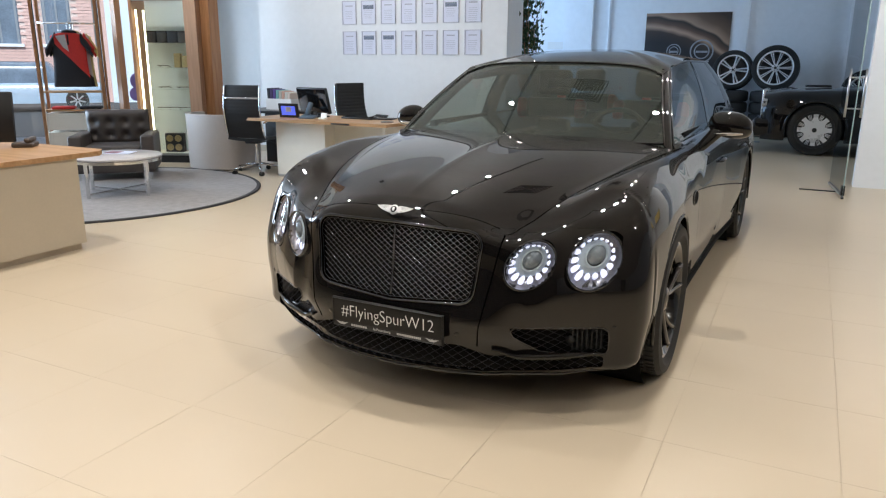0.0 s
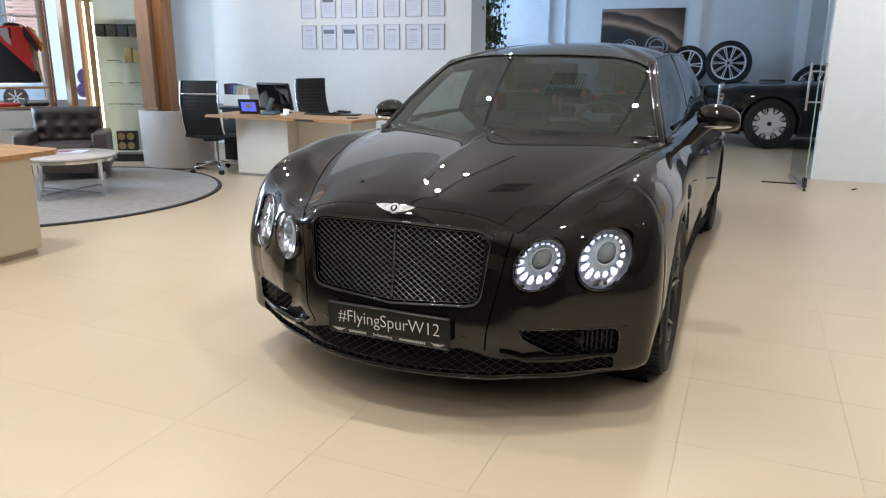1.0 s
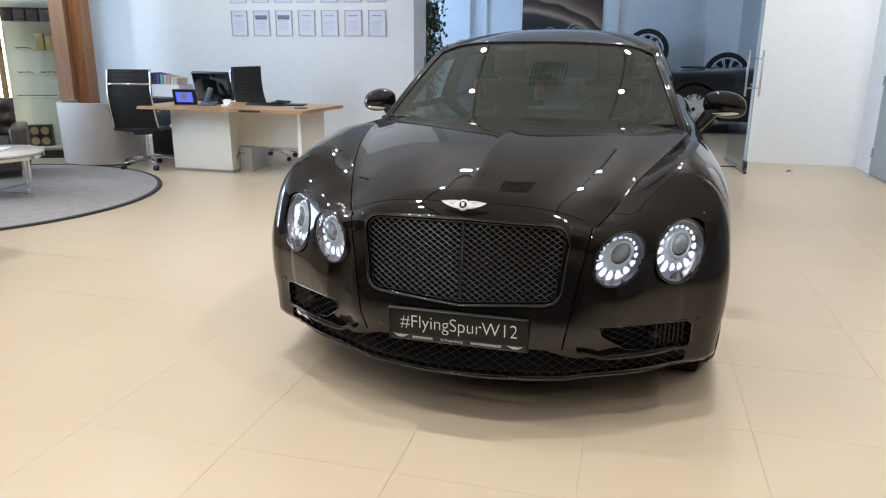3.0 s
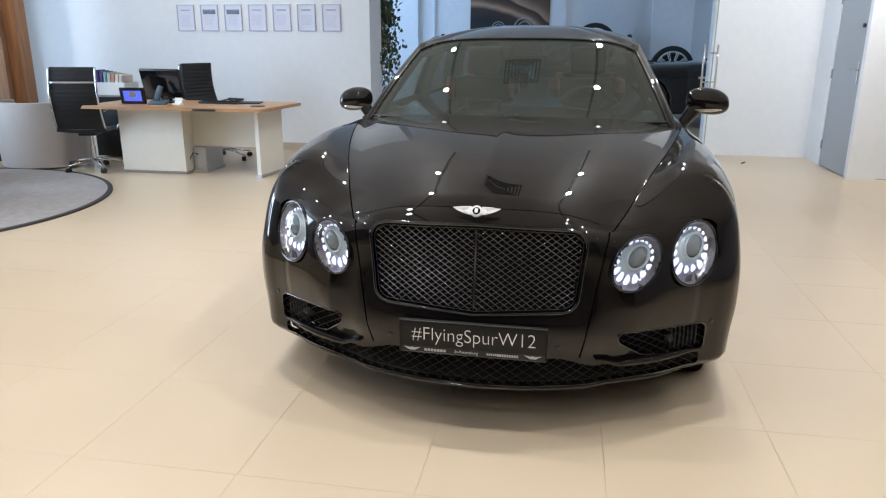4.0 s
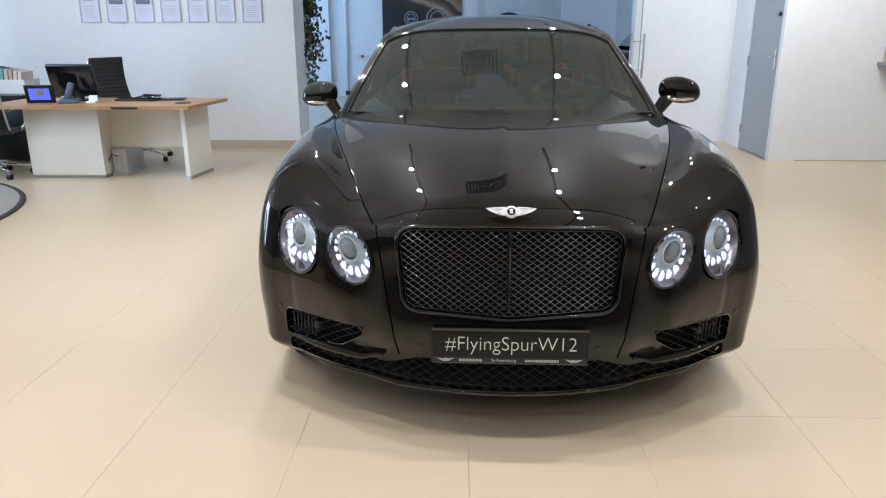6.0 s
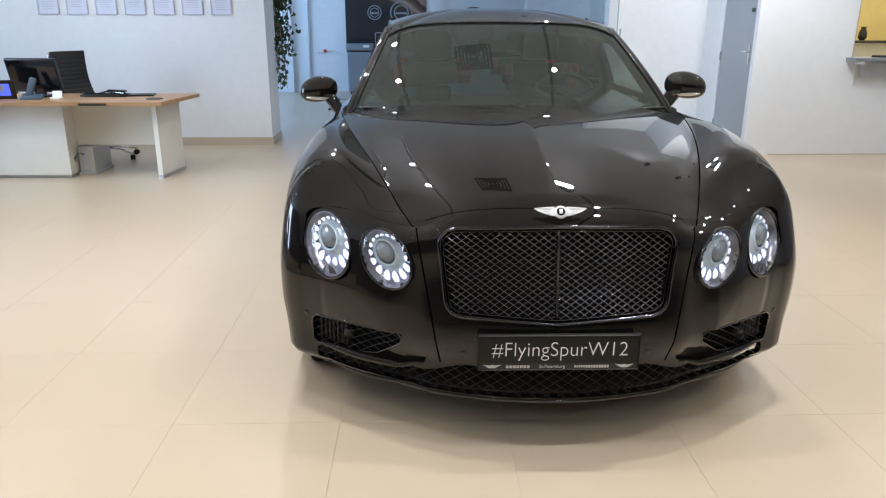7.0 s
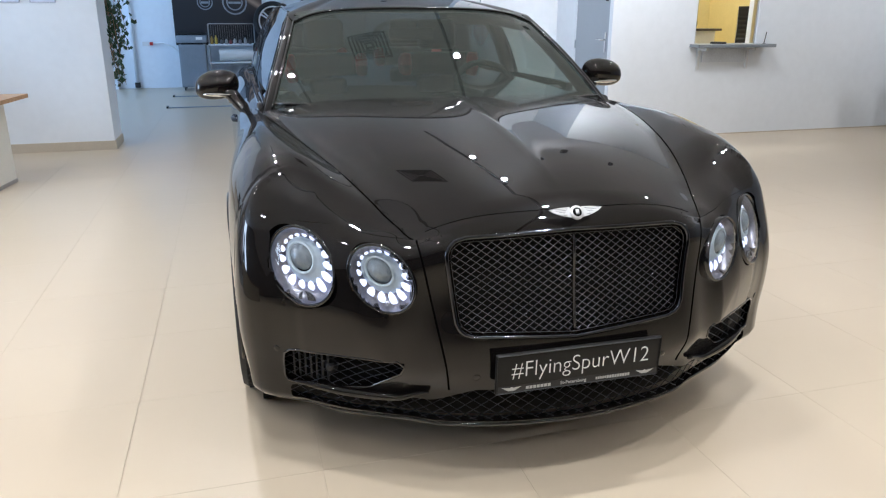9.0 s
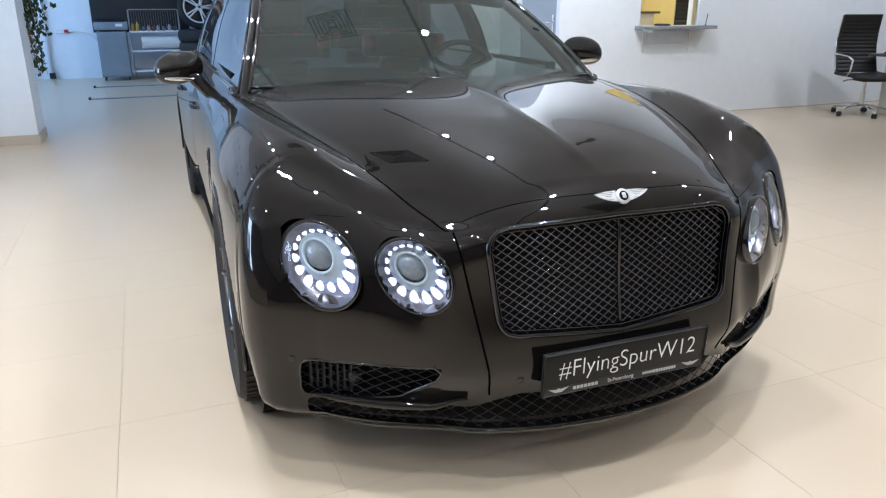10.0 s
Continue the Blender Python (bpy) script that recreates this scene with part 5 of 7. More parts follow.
for k, c in enumerate(cols):
    t = thing("folder", "upright cardboard folder in the white box", "folder", (-5.385 + 0.047 * k, 5.87, 0.747), group="folders in the box")
    part("folder_cover", moved(rbox(-0.019, 0.019, -0.12, 0.11, 0, 0.28 - 0.008 * k, 0.003), pose(0, 0, 0, 0, 1.2 * k - 2, 0)), mat("folder_card", c, 0.6), t)

# certificates on the wall
def certificate():
    t = thing("certificate", "framed certificate with printed lines on the white wall", "certificate", group="certificates on the wall")
    part("frame", joined(boxes((-0.118, 0.118, -0.014, 0, -0.160, -0.150), (-0.118, 0.118, -0.014, 0, 0.150, 0.160), (-0.118, -0.108, -0.014, 0, -0.150, 0.150), (0.108, 0.118, -0.014, 0, -0.150, 0.150))), M_FRAME, t, "thin grey frame")
    part("sheet", boxes((-0.108, 0.108, -0.006, -0.001, -0.150, 0.150)), M_PAPER, t)
    return t


M_FRAME = mat("frame_grey", (0.52, 0.53, 0.63), 0.4)
M_PHOTO = mat("small_photo", (0.16, 0.19, 0.26), 0.5, var=0.6, scale=30)
cert = certificate()
rng = random.Random(4)
for j, z in enumerate((2.065, 1.652)):
    for i in range(7):
        m = pose(-4.612 + 0.3235 * i, YC - 0.001, z)
        if i + j == 0:
            cert.matrix_world = m
            o = cert
        else:
            o = copy_thing(cert, m)
        n = rng.randint(4, 8)
        if (i, j) in ((1, 1), (2, 1), (1, 0), (5, 0)):
            part("photo", boxes((-0.085, 0.085, -0.0075, -0.0062, 0.045, 0.10)), M_PHOTO, o)
            n = 3
        for b in [(-0.07 + 0.02 * rng.random(), 0.07 - 0.03 * rng.random(), -0.0075, -0.0062, 0.02 - 0.024 * k, 0.024 - 0.024 * k) for k in range(n)] + ([] if n == 3 else [(-0.06, 0.06, -0.0075, -0.0062, 0.085, 0.10)]):
            part("printed_line", boxes(b), M_BARGREY, o)

# ---- lounge ----
RC, RR = (-5.47, 2.90), 1.76
t = thing("round_rug", "large round grey rug with dark bound edge", "rug")
part("rug_top", lathe([(RR - 0.04, 0.0), (RR - 0.04, 0.012), (RR - 0.06, 0.014), (0.001, 0.014)], 120, caps=False), M_RUG, t)
part("binding", lathe([(RR - 0.045, 0.0), (RR - 0.045, 0.016), (RR - 0.01, 0.017), (RR, 0.010), (RR, 0.0)], 120, caps=False), M_RUGEDGE, t, "dark bound edge", smooth=True)
t.matrix_world = pose(RC[0], RC[1], 0)


def armchair_sofa(name, label, w, at, rz, back=0.76):
    """Low buttoned leather seat; its front looks along -y."""
    t = thing(name, label, "sofa", at, rz)
    d = 0.74
    part("base", rbox(-w / 2 + 0.02, w / 2 - 0.02, -d / 2 + 0.03, d / 2 - 0.02, 0.10, 0.26, 0.015), M_SOFA, t, smooth=40)
    for s in (-1, 1):
        part("arm", rbox(s * w / 2 - (0.15 if s > 0 else 0), s * w / 2 + (0.15 if s < 0 else 0), -d / 2, d / 2 - 0.02, 0.12, 0.54, 0.03, 3), M_SOFA, t, smooth=True)
        for y in (-d / 2 + 0.08, d / 2 - 0.08):
            part("leg", boxes((s * (w / 2 - 0.07) - 0.02, s * (w / 2 - 0.07) + 0.02, y - 0.02, y + 0.02, 0.014, 0.12)), M_CHROME, t, "chrome leg")
    part("seat_cushion", rbox(-w / 2 + 0.155, w / 2 - 0.155, -d / 2 - 0.01, d / 2 - 0.2, 0.26, 0.42, 0.035, 3), M_SOFA, t, smooth=True)

    def pad(u, v):
        x, z = (2 * u - 1) * (w / 2 - 0.11), 0.38 + (back - 0.38) * v
        dent = 0.0
        for bx_ in range(4):
            for bz in range(2):
                cx, cz = (-0.75 + 0.5 * bx_) * (w / 2 - 0.11), 0.50 + 0.155 * bz
                dent = max(dent, math.exp(-((x - cx) ** 2 + (z - cz) ** 2) / 0.0022))
        edge = (1 - abs(2 * u - 1) ** 10) * (1 - abs(2 * v - 1) ** 10)
        return (x, d / 2 - 0.13 - 0.075 * edge + 0.05 * dent + 0.05 * (1 - v), z)
    part("back_cushion", joined(surf(pad, 60, 34), surf(lambda u, v: (-(2 * u - 1) * (w / 2 - 0.11), d / 2 - 0.02, 0.38 + (back - 0.38) * v), 2, 2), surf(lambda u, v: ((2 * u - 1) * (w / 2 - 0.11), d / 2 - 0.13 + 0.11 * v, back), 2, 2)), M_SOFA, t, "buttoned back", smooth=True)
    return t


armchair_sofa("sofa", "brown leather two-seat sofa with buttoned back, on the rug", 0.93, (-6.05, 3.70, 0), 42, back=0.80)
armchair_sofa("armchair", "low black leather armchair by the shop window", 0.80, (-7.55, 2.55, 0), 70, back=0.62)

t = thing("coffee_table", "low round pale-topped coffee table on chrome legs", "table", (-5.08, 2.90, 0.014))
part("tabletop", lathe([(0.44, 0.0), (0.455, 0.008), (0.455, 0.022), (0.445, 0.028), (0.001, 0.028)], 64), mat("pale_tabletop", (0.62, 0.58, 0.57), 0.2), t, smooth=40).location = (0, 0, 0.385)
part("table_rim", lathe([(0.44, -0.03), (0.45, -0.03), (0.45, -0.001), (0.44, -0.001)], 64, caps=False), M_CHROME, t, "chrome rim", smooth=40).location = (0, 0, 0.385)
for k in range(4):
    a = k * math.pi / 2 + 0.05
    c, s = math.cos(a), math.sin(a)
    part("leg", rbox(-0.014, 0.014, -0.014, 0.014, 0.0, 0.385, 0.003), M_CHROME, t, "chrome leg").location = (0.40 * c, 0.40 * s, 0)
for k in range(2):
    a = k * math.pi / 2 + 0.05
    part("cross_rail", moved(boxes((-0.40, 0.40, -0.012, 0.012, 0.03, 0.042 + 0.004 * k)), Matrix.Rotation(a, 4, 'Z')), M_CHROME, t)
t = thing("magazine", "thin magazine with dark and red cover on the low table", "magazine", (-5.16, 3.00, 0.427), 25)
part("pages", rbox(-0.15, 0.15, -0.105, 0.105, 0, 0.008, 0.002), M_PAPER, t)
part("cover_picture", boxes((-0.13, 0.02, -0.085, 0.085, 0.008, 0.0086)), mat("magazine_print", (0.25, 0.09, 0.12), 0.3, var=0.6, scale=25), t)


# grey tub chair, its back to the hall
def tub(u, v):
    a = math.pi * (-0.17 + 1.34 * u)
    r = 0.455 + 0.012 * v 
    return (-r * math.cos(a) * 1.05, -r * math.sin(a) * 0.9, 0.02 + 0.70 * v)


t = thing("tub_chair", "grey-beige leather tub chair seen from behind", "armchair", (-5.57, 5.02, 0), 14)
part("shell", surf_slab(tub, 40, 10, 0.06), M_GREYTUB, t, smooth=60)
part("seat", rbox(-0.30, 0.30, -0.28, 0.30, 0.12, 0.42, 0.04, 3), M_LEATHER, t, smooth=True)
part("base_ring", lathe([(0.30, 0.0), (0.30, 0.05)], 32), M_BLACK, t)

# the desk by the entrance
t = thing("reception_desk", "beige reception desk with an oak top", "desk")
part("desktop", slab([(-5.6, -0.9), (-3.37, -0.9), (-3.37, 1.38), (-3.46, 1.47), (-5.6, 1.47)], 0.69, 0.725), M_OAK, t, "light oak top")
part("front_panel", boxes((-5.4, -3.385, -0.85, 1.19, 0.05, 0.69)), M_BEIGE, t)
part("plinth", boxes((-5.38, -3.42, -0.83, 1.17, 0.0, 0.05)), M_BASE, t)
t = thing("monitor", "black desktop monitor on the reception desk", "monitor", (-4.31, 1.06, 0.725), 40)
part("screen_case", moved(rbox(-0.25, 0.25, -0.02, 0.02, 0.04, 0.43, 0.014), pose(0, 0, 0, -8)), M_BLACK, t, smooth=30)
part("stand", joined(rbox(-0.09, 0.09, -0.09, 0.09, 0, 0.016, 0.005), rbox(-0.025, 0.025, -0.05, -0.02, 0.01, 0.2, 0.008)), M_STEEL, t, smooth=30)
t = thing("desk_phone", "pale desk telephone beside the monitor", "telephone", (-4.10, 1.28, 0.725), 40)
part("phone_base", rbox(-0.08, 0.08, -0.08, 0.08, 0.0, 0.04, 0.012), M_SOFA, t, smooth=True)
part("handset", moved(rbox(-0.025, 0.025, -0.09, 0.09, 0.04, 0.075, 0.014), pose(0.04, 0, 0, 0, 0, 0)), M_SOFA, t, smooth=True)

# ---- clothes rack by the window ----
SA = 45
SU = Vector((math.cos(radians(SA)), math.sin(radians(SA)), 0))
t = thing("display_rack", "oak and steel display rack with drawers and shelves", "shelf", (-6.75, 4.10, 0), SA)
for x0 in (-0.69, 0.03):
    part("upright", boxes((x0, x0 + 0.035, -0.02, 0.02, 0, 3.2)), M_OAKV, t, "oak upright")
    part("upright", boxes((x0, x0 + 0.035, 0.36, 0.40, 0, 3.2)), M_OAKV, t, "oak upright")
    part("steel_edge", boxes((x0 + 0.036, x0 + 0.046, -0.012, 0.012, 0, 3.2)), M_CHROME, t)
part("shelf", boxes((-0.655, 0.03, 0, 0.38, 0.985, 1.005)), M_OAK, t, "oak shelf")
part("shelf", boxes((-0.655, 0.03, 0, 0.38, 0.755, 0.775)), M_OAK, t, "oak shelf")
part("hanging_rail", tube([(-0.655, 0.18, 1.84), (0.03, 0.18, 1.84)], 0.012, 10), M_CHROME, t, "chrome rail", smooth=True)
for k, z in enumerate((0.04, 0.28, 0.52)):
    part("drawer", rbox(-0.65, 0.025, 0.0, 0.36, z, z + 0.21, 0.004), M_CREAM, t, "cream drawer")
part("back_rail", boxes((-0.655, 0.03, 0.37, 0.39, 2.3, 2.34)), M_OAKV, t)

JR, JK, JW, JY = mat("jersey_red", (0.55, 0.035, 0.03), 0.8, bump=0.1), mat("jersey_black", (0.012, 0.012, 0.017), 0.8, bump=0.1), mat("jersey_grey", (0.45, 0.43, 0.44), 0.8, bump=0.1), mat("jersey_yellow", (0.62, 0.52, 0.20), 0.8, bump=0.1)


def jersey(at, rz, cols, label):
    """Polo shirt on a hanger: two halves cut on the slant, collar, sleeves."""
    t = thing("polo_shirt", label, "shirt", at, rz, group="shirts on the rail")
    t.scale = (0.87, 0.9, 1.04)

    def body(side):
        def f(u, v):
            z = -0.64 * v
            hw = 0.235 - 0.02 * math.sin(math.pi * v) + 0.02 * v
            hw *= min(1.0, 0.42 + 2.6 * v ** 0.55)
            x = (2 * u - 1) * hw
            return (x, side * 0.035 * math.sqrt(max(0.0, 1 - (2 * u - 1) ** 2)) + 0.006 * math.sin(9 * x + 7 * z), z)
        return f
    for cut, m, nm in ((1, cols[0], "upper_half"), (-1, cols[1], "lower_half")):
        bm = bmesh.new()
        for side in (-1, 1):
            s = surf(body(side), 30, 30)
            bmesh.ops.bisect_plane(s, geom=s.verts[:] + s.edges[:] + s.faces[:], plane_co=(0, 0, -0.30), plane_no=(0.95, 0, 1), clear_outer=cut < 0, clear_inner=cut > 0)
            bm = joined(bm, s)
        part(nm, bm, m, t, smooth=True)
    part("shoulder_patch", moved(slab([(-0.16, -0.04), (-0.03, -0.02), (0.0, -0.22), (-0.07, -0.17)], -0.041, -0.037, axis=1), Matrix.Identity(4)), cols[2], t)
    for s in (-1, 1):
        part("sleeve", surf(lambda u, v: (s * (0.17 + 0.13 * v) + 0.01 * math.cos(2 * math.pi * u), 0.045 * math.cos(2 * math.pi * u), -0.06 - 0.17 * v + 0.075 * math.sin(2 * math.pi * u) * (1 - 0.15 * v) * 0.9), 16, 6, wrap_u=True), cols[3] if s > 0 else cols[1], t, smooth=True)
    part("collar", tube([(0.07 * math.cos(a), 0.03 * math.sin(a), 0.0 - 0.02 * math.sin(a)) for a in [2 * math.pi * i / 20 for i in range(20)]], 0.016, 6, closed=True), cols[1], t, smooth=True)
    part("placket", boxes((-0.012, 0.012, -0.042, -0.038, -0.14, -0.02)), cols[1], t)
    part("hanger", joined(tube([(0, 0, 0.02), (0, 0, 0.10), (0.02, 0, 0.135), (0.045, 0, 0.12)], 0.004, 6), tube([(-0.19, 0, -0.06), (0, 0, 0.025), (0.19, 0, -0.06)], 0.006, 6)), M_CHROME, t, "chrome hanger", smooth=True)
    return t


base = Vector((-6.75, 4.10, 0)) + Vector((-math.sin(radians(SA)), math.cos(radians(SA)), 0)) * 0.18
for k, (dx, dy, cs) in enumerate(((0.05, 0.14, (JY, JY, JW, JY)), (0.03, 0.07, (JW, JK, JW, JR)), (0.0, 0.0, (JR, JK, JW, JK)))):
    p = base + SU * (-0.315 + dx) + Vector((-math.sin(radians(SA)), math.cos(radians(SA)), 0)) * (dy - 0.06)
    jersey((p.x, p.y, 1.72), SA, cs, ("yellow sports shirt hanging behind others", "grey and black sports shirt on a hanger", "black and red sports polo shirt on a hanger")[k])
for k, (dx, m) in enumerate(((-0.46, JR), (-0.14, JK))):
    p = Vector((-6.75, 4.10, 0)) + SU * dx + Vector((-math.sin(radians(SA)), math.cos(radians(SA)), 0)) * 0.17
    t = thing("folded_shirt", ("red folded shirt lying on the rack shelf", "black folded shirt lying on the rack shelf")[k], "shirt", (p.x, p.y, 0.775), SA)
    part("folded_cloth", rbox(-0.13, 0.13, -0.12, 0.12, 0, 0.035, 0.014, 3), m, t, smooth=True)

# ---- lit display case ----
CA = 25
t = thing("display_case", "tall oak-framed glass case with warm light strips and shelves", "display case", (-6.31, 5.07, 0), CA)
M_CASEBACK = mat("case_back", (0.76, 0.86, 0.88), 0.4, var=0.05)
part("back_panel", boxes((-0.60, 0.10, 0.40, 0.42, 0, 3.2)), M_CASEBACK, t, "pale back panel")
part("plinth", boxes((-0.60, 0.10, 0.0, 0.40, 0.0, 0.10)), M_BLACK, t, "dark plinth")
part("side_panel", boxes((0.10, 0.26, -0.02, 0.42, 0, 3.2)), M_OAKP, t, "brown oak side panel")
part("upright", boxes((-0.64, -0.60, -0.02, 0.42, 0, 3.2)), M_OAKV, t, "oak upright")
part("front_edge", boxes((-0.60, 0.10, -0.01, 0.01, 0.10, 0.13)), M_STEEL, t)
part("head_rail", boxes((-0.60, 0.10, -0.01, 0.01, 2.16, 2.19)), M_STEEL, t)
for x in (-0.575, -0.515):
    part("light_strip", boxes((x, x + 0.022, 0.02 if x < -0.55 else 0.12, 0.035 if x < -0.55 else 0.135, 0.14, 2.05)), M_LEDWARM, t, "glowing warm light strip")
part("door_glass", boxes((-0.60, 0.10, -0.004, 0.0, 0.13, 2.16)), M_GLASS, t, "clear glass front").visible_shadow = False
SH = (0.40, 0.72, 1.00, 1.29, 1.62)
for z in SH[1:]:
    part("glass_shelf", boxes((-0.59, 0.09, 0.05, 0.39, z, z + 0.008)), M_GLASS, t, "clear glass shelf").visible_shadow = False
part("bottom_board", boxes((-0.60, 0.10, 0.012, 0.40, 0.10, 0.13)), M_CREAM, t)


def in_case(name, label, cat, x, y, z, bms, rz=0, group=""):
    m = pose(-6.31, 5.07, 0, 0, 0, CA) @ pose(x, y, z, 0, 0, rz)
    t = thing(name, label, cat, group=group)
    t.matrix_world = m
    for nm, bm, mt in bms:
        part(nm, bm, mt, t, smooth=30)


M_GOLD = mat("gold_card", (0.40, 0.30, 0.13), 0.4, metal=0.3)
for k in range(4):
    in_case("shoe_box", "small dark storage box on the top shelf", "box", -0.42 + 0.145 * k, 0.2, 1.628, [("box_body", rbox(-0.062, 0.062, -0.1, 0.1, 0, 0.13, 0.004), mat("dark_box", (0.03 + 0.02 * (k % 2), 0.03 + 0.012 * (k % 2), 0.035), 0.5)), ("box_lid", rbox(-0.064, 0.064, -0.102, 0.102, 0.13, 0.155, 0.004), M_BLACK)], group="boxes in the case")
for k in range(2):
    in_case("gift_box", "small gold gift box on a glass shelf", "box", -0.10 + 0.11 * k, 0.18, 1.298, [("box_body", rbox(-0.045, 0.045, -0.04, 0.04, 0, 0.19 - 0.03 * k, 0.003), M_GOLD)], group="gift boxes")
for k, (x, z) in enumerate(((-0.33, 1.298), (-0.34, 1.008), (-0.08, 1.008), (-0.38, 0.728), (-0.24, 0.728), (-0.09, 0.728))):
    in_case("sunglasses", "dark sunglasses lying on a glass shelf", "sunglasses", x, 0.18, z, [("frame", joined(tube(ring_pts(-0.035, 0, 0.025, 0.028, 0.02, 16), 0.004, 5, closed=True), tube(ring_pts(0.035, 0, 0.025, 0.028, 0.02, 16), 0.004, 5, closed=True), tube([(-0.065, 0, 0.03), (-0.07, 0.12, 0.01)], 0.004, 5), tube([(0.065, 0, 0.03), (0.07, 0.12, 0.01)], 0.004, 5)), M_BLACK), ("lenses", boxes((-0.06, -0.01, -0.02, 0.018, 0.022, 0.026), (0.01, 0.06, -0.02, 0.018, 0.022, 0.026)), M_GLOSSBLACK)], group="sunglasses in the case")
in_case("watch_winder", "black box with four gilt watch dials", "watch box", -0.24, 0.2, 0.13, [("box_body", rbox(-0.13, 0.13, -0.05, 0.05, 0, 0.26, 0.006), M_BLACK)] + [("dial", moved(lathe([(0.048, 0), (0.048, -0.012), (0.036, -0.014), (0.034, -0.008), (0.001, -0.008)], 24, 1, caps=False), Matrix.Translation((sx * 0.06, -0.05, 0.13 + sz * 0.062))), M_GOLD) for sx in (-1, 1) for sz in (-1, 1)])

# timber posts of the shop front
for nm, lab, b, m in (("post_1", "orange-brown timber post of the shop front", (-6.69, -6.61, 4.33, 4.42), M_OAKV), ("post_2", "wide brown timber column beside the case", (-6.24, -5.98, 5.32, 5.50), M_OAKV)):
    structure(nm, boxes((b[0], b[1], b[2], b[3], 0, CEIL)), m, lab, "post")

# ---- grey door and fittings ----
t = thing("grey_door", "closed grey painted door with lever handle", "door")
part("door_leaf", rbox(3.228, 3.268, 5.935, 6.765, 0.008, 2.072, 0.003), M_GREYDOOR, t)
part("handle_plate", rbox(3.219, 3.228, 5.985, 6.02, 0.98, 1.20, 0.003), M_CHROME, t, "chrome handle plate")
part("lever", tube([(3.222, 6.002, 1.12), (3.175, 6.002, 1.12), (3.172, 6.03, 1.12), (3.172, 6.12, 1.12)], 0.009, 8), M_CHROME, t, "chrome lever", smooth=True)
part("latch_knob", moved(lathe([(0.022, 0.0), (0.022, 0.02), (0.012, 0.03)], 16, 0), Matrix.Translation((3.20, 5.99, 1.56))), M_BLACK, t, smooth=40)
for z in (0.25, 1.05, 1.85):
    part("hinge", lathe([(0.010, -0.05), (0.010, 0.05)], 10), M_GREYDOOR, t, smooth=40).location = (3.218, 6.755, z)
t = thing("wall_switch", "small grey wall control on the white strip", "switch")
part("switch_plate", rbox(3.335, 3.395, 5.832, 5.852, 1.78, 1.90, 0.004), M_WHITE, t)
part("switch_face", rbox(3.345, 3.385, 5.828, 5.832, 1.845, 1.89, 0.001), M_BARGREY, t)

# ---- service window ----
t = thing("service_counter", "grey counter board under the service window on brackets", "counter")
part("board", rbox(4.25, 5.30, 5.68, 6.07, 1.032, 1.070, 0.004), mat("counter_grey", (0.22, 0.24, 0.26), 0.4), t)
for x in (4.36, 5.03):
    part("bracket", joined(boxes((x, x + 0.03, 5.70, 5.868, 1.0, 1.03), (x, x + 0.03, 5.85, 5.868, 0.78, 1.0))), M_WHITE, t)
part("notice_panel", rbox(4.42, 5.00, 5.850, 5.868, 0.86, 1.02, 0.003), mat("notice_blue_grey", (0.66, 0.69, 0.74), 0.5), t, "pale notice panel")
t = thing("window_1", "steel frame of the service window", "window", kind="structure")
part("window_frame", boxes((4.31, 4.335, 5.90, 5.96, 1.065, 2.05), (5.135, 5.16, 5.90, 5.96, 1.065, 2.05), (4.335, 5.135, 5.90, 5.96, 2.02, 2.05)), M_STEEL, t)
t = thing("card_terminal", "black payment terminal on the counter", "card terminal", (4.62, 5.85, 1.065), 20)
part("terminal_body", rbox(-0.05, 0.05, -0.08, 0.08, 0, 0.03, 0.01), M_BLACK, t, smooth=30)
t = thing("pen", "short black pen stand on the counter", "pen", (5.20, 5.78, 1.065))
part("pen_stand", joined(lathe([(0.025, 0), (0.02, 0.01)], 14), tube([(0, 0, 0.01), (0.02, 0.0, 0.14)], 0.005, 6)), M_BLACK, t, smooth=40)
structure("cashier_back_wall", boxes((3.6, 6.4, 8.6, 8.75, 0, CEIL)), M_YELLOW, "yellow wall of the cashier's room", "wall")
structure("cashier_side_wall_1", boxes((3.5, 3.6, 6.07, 8.75, 0, CEIL)), M_YELLOW, "yellow side wall of the cashier's room", "wall")
structure("cashier_side_wall_2", boxes((6.4, 6.5, 6.07, 8.75, 0, CEIL)), M_YELLOW, "yellow side wall of the cashier's room", "wall")
# added fill that lights the cashier's room, with an unseen panel above it
area("cashier_fill", (4.9, 7.3, CEIL - 0.05), (4.9, 7.3, 0), 0.6, 0.6, 60, (1.0, 0.93, 0.8))
t = thing("cashier_lamp_panel", "square ceiling lamp added out of view in the cashier's room", "ceiling light")
part("lamp_frame", boxes((4.58, 5.22, 6.98, 7.62, CEIL - 0.03, CEIL)), M_WHITE, t)
t = thing("cashier_desk", "tall brown-topped cabinet in the cashier's room", "table")
part("tabletop", rbox(5.15, 5.75, 7.35, 7.75, 1.19, 1.22, 0.004), M_SOFA, t)
part("pedestal", boxes((5.22, 5.68, 7.40, 7.72, 0, 1.19)), M_CREAM, t, "pale drawer block")
t = thing("glass_vase", "small dark glass vase on the cashier's cabinet", "vase", (5.38, 7.5, 1.22))
part("vase_body", lathe([(0.03, 0), (0.055, 0.04), (0.05, 0.10), (0.03, 0.15), (0.035, 0.17)], 20), M_GLOSSBLACK, t, smooth=40)
t = thing("wall_picture", "small framed red and orange picture on the yellow wall", "picture")
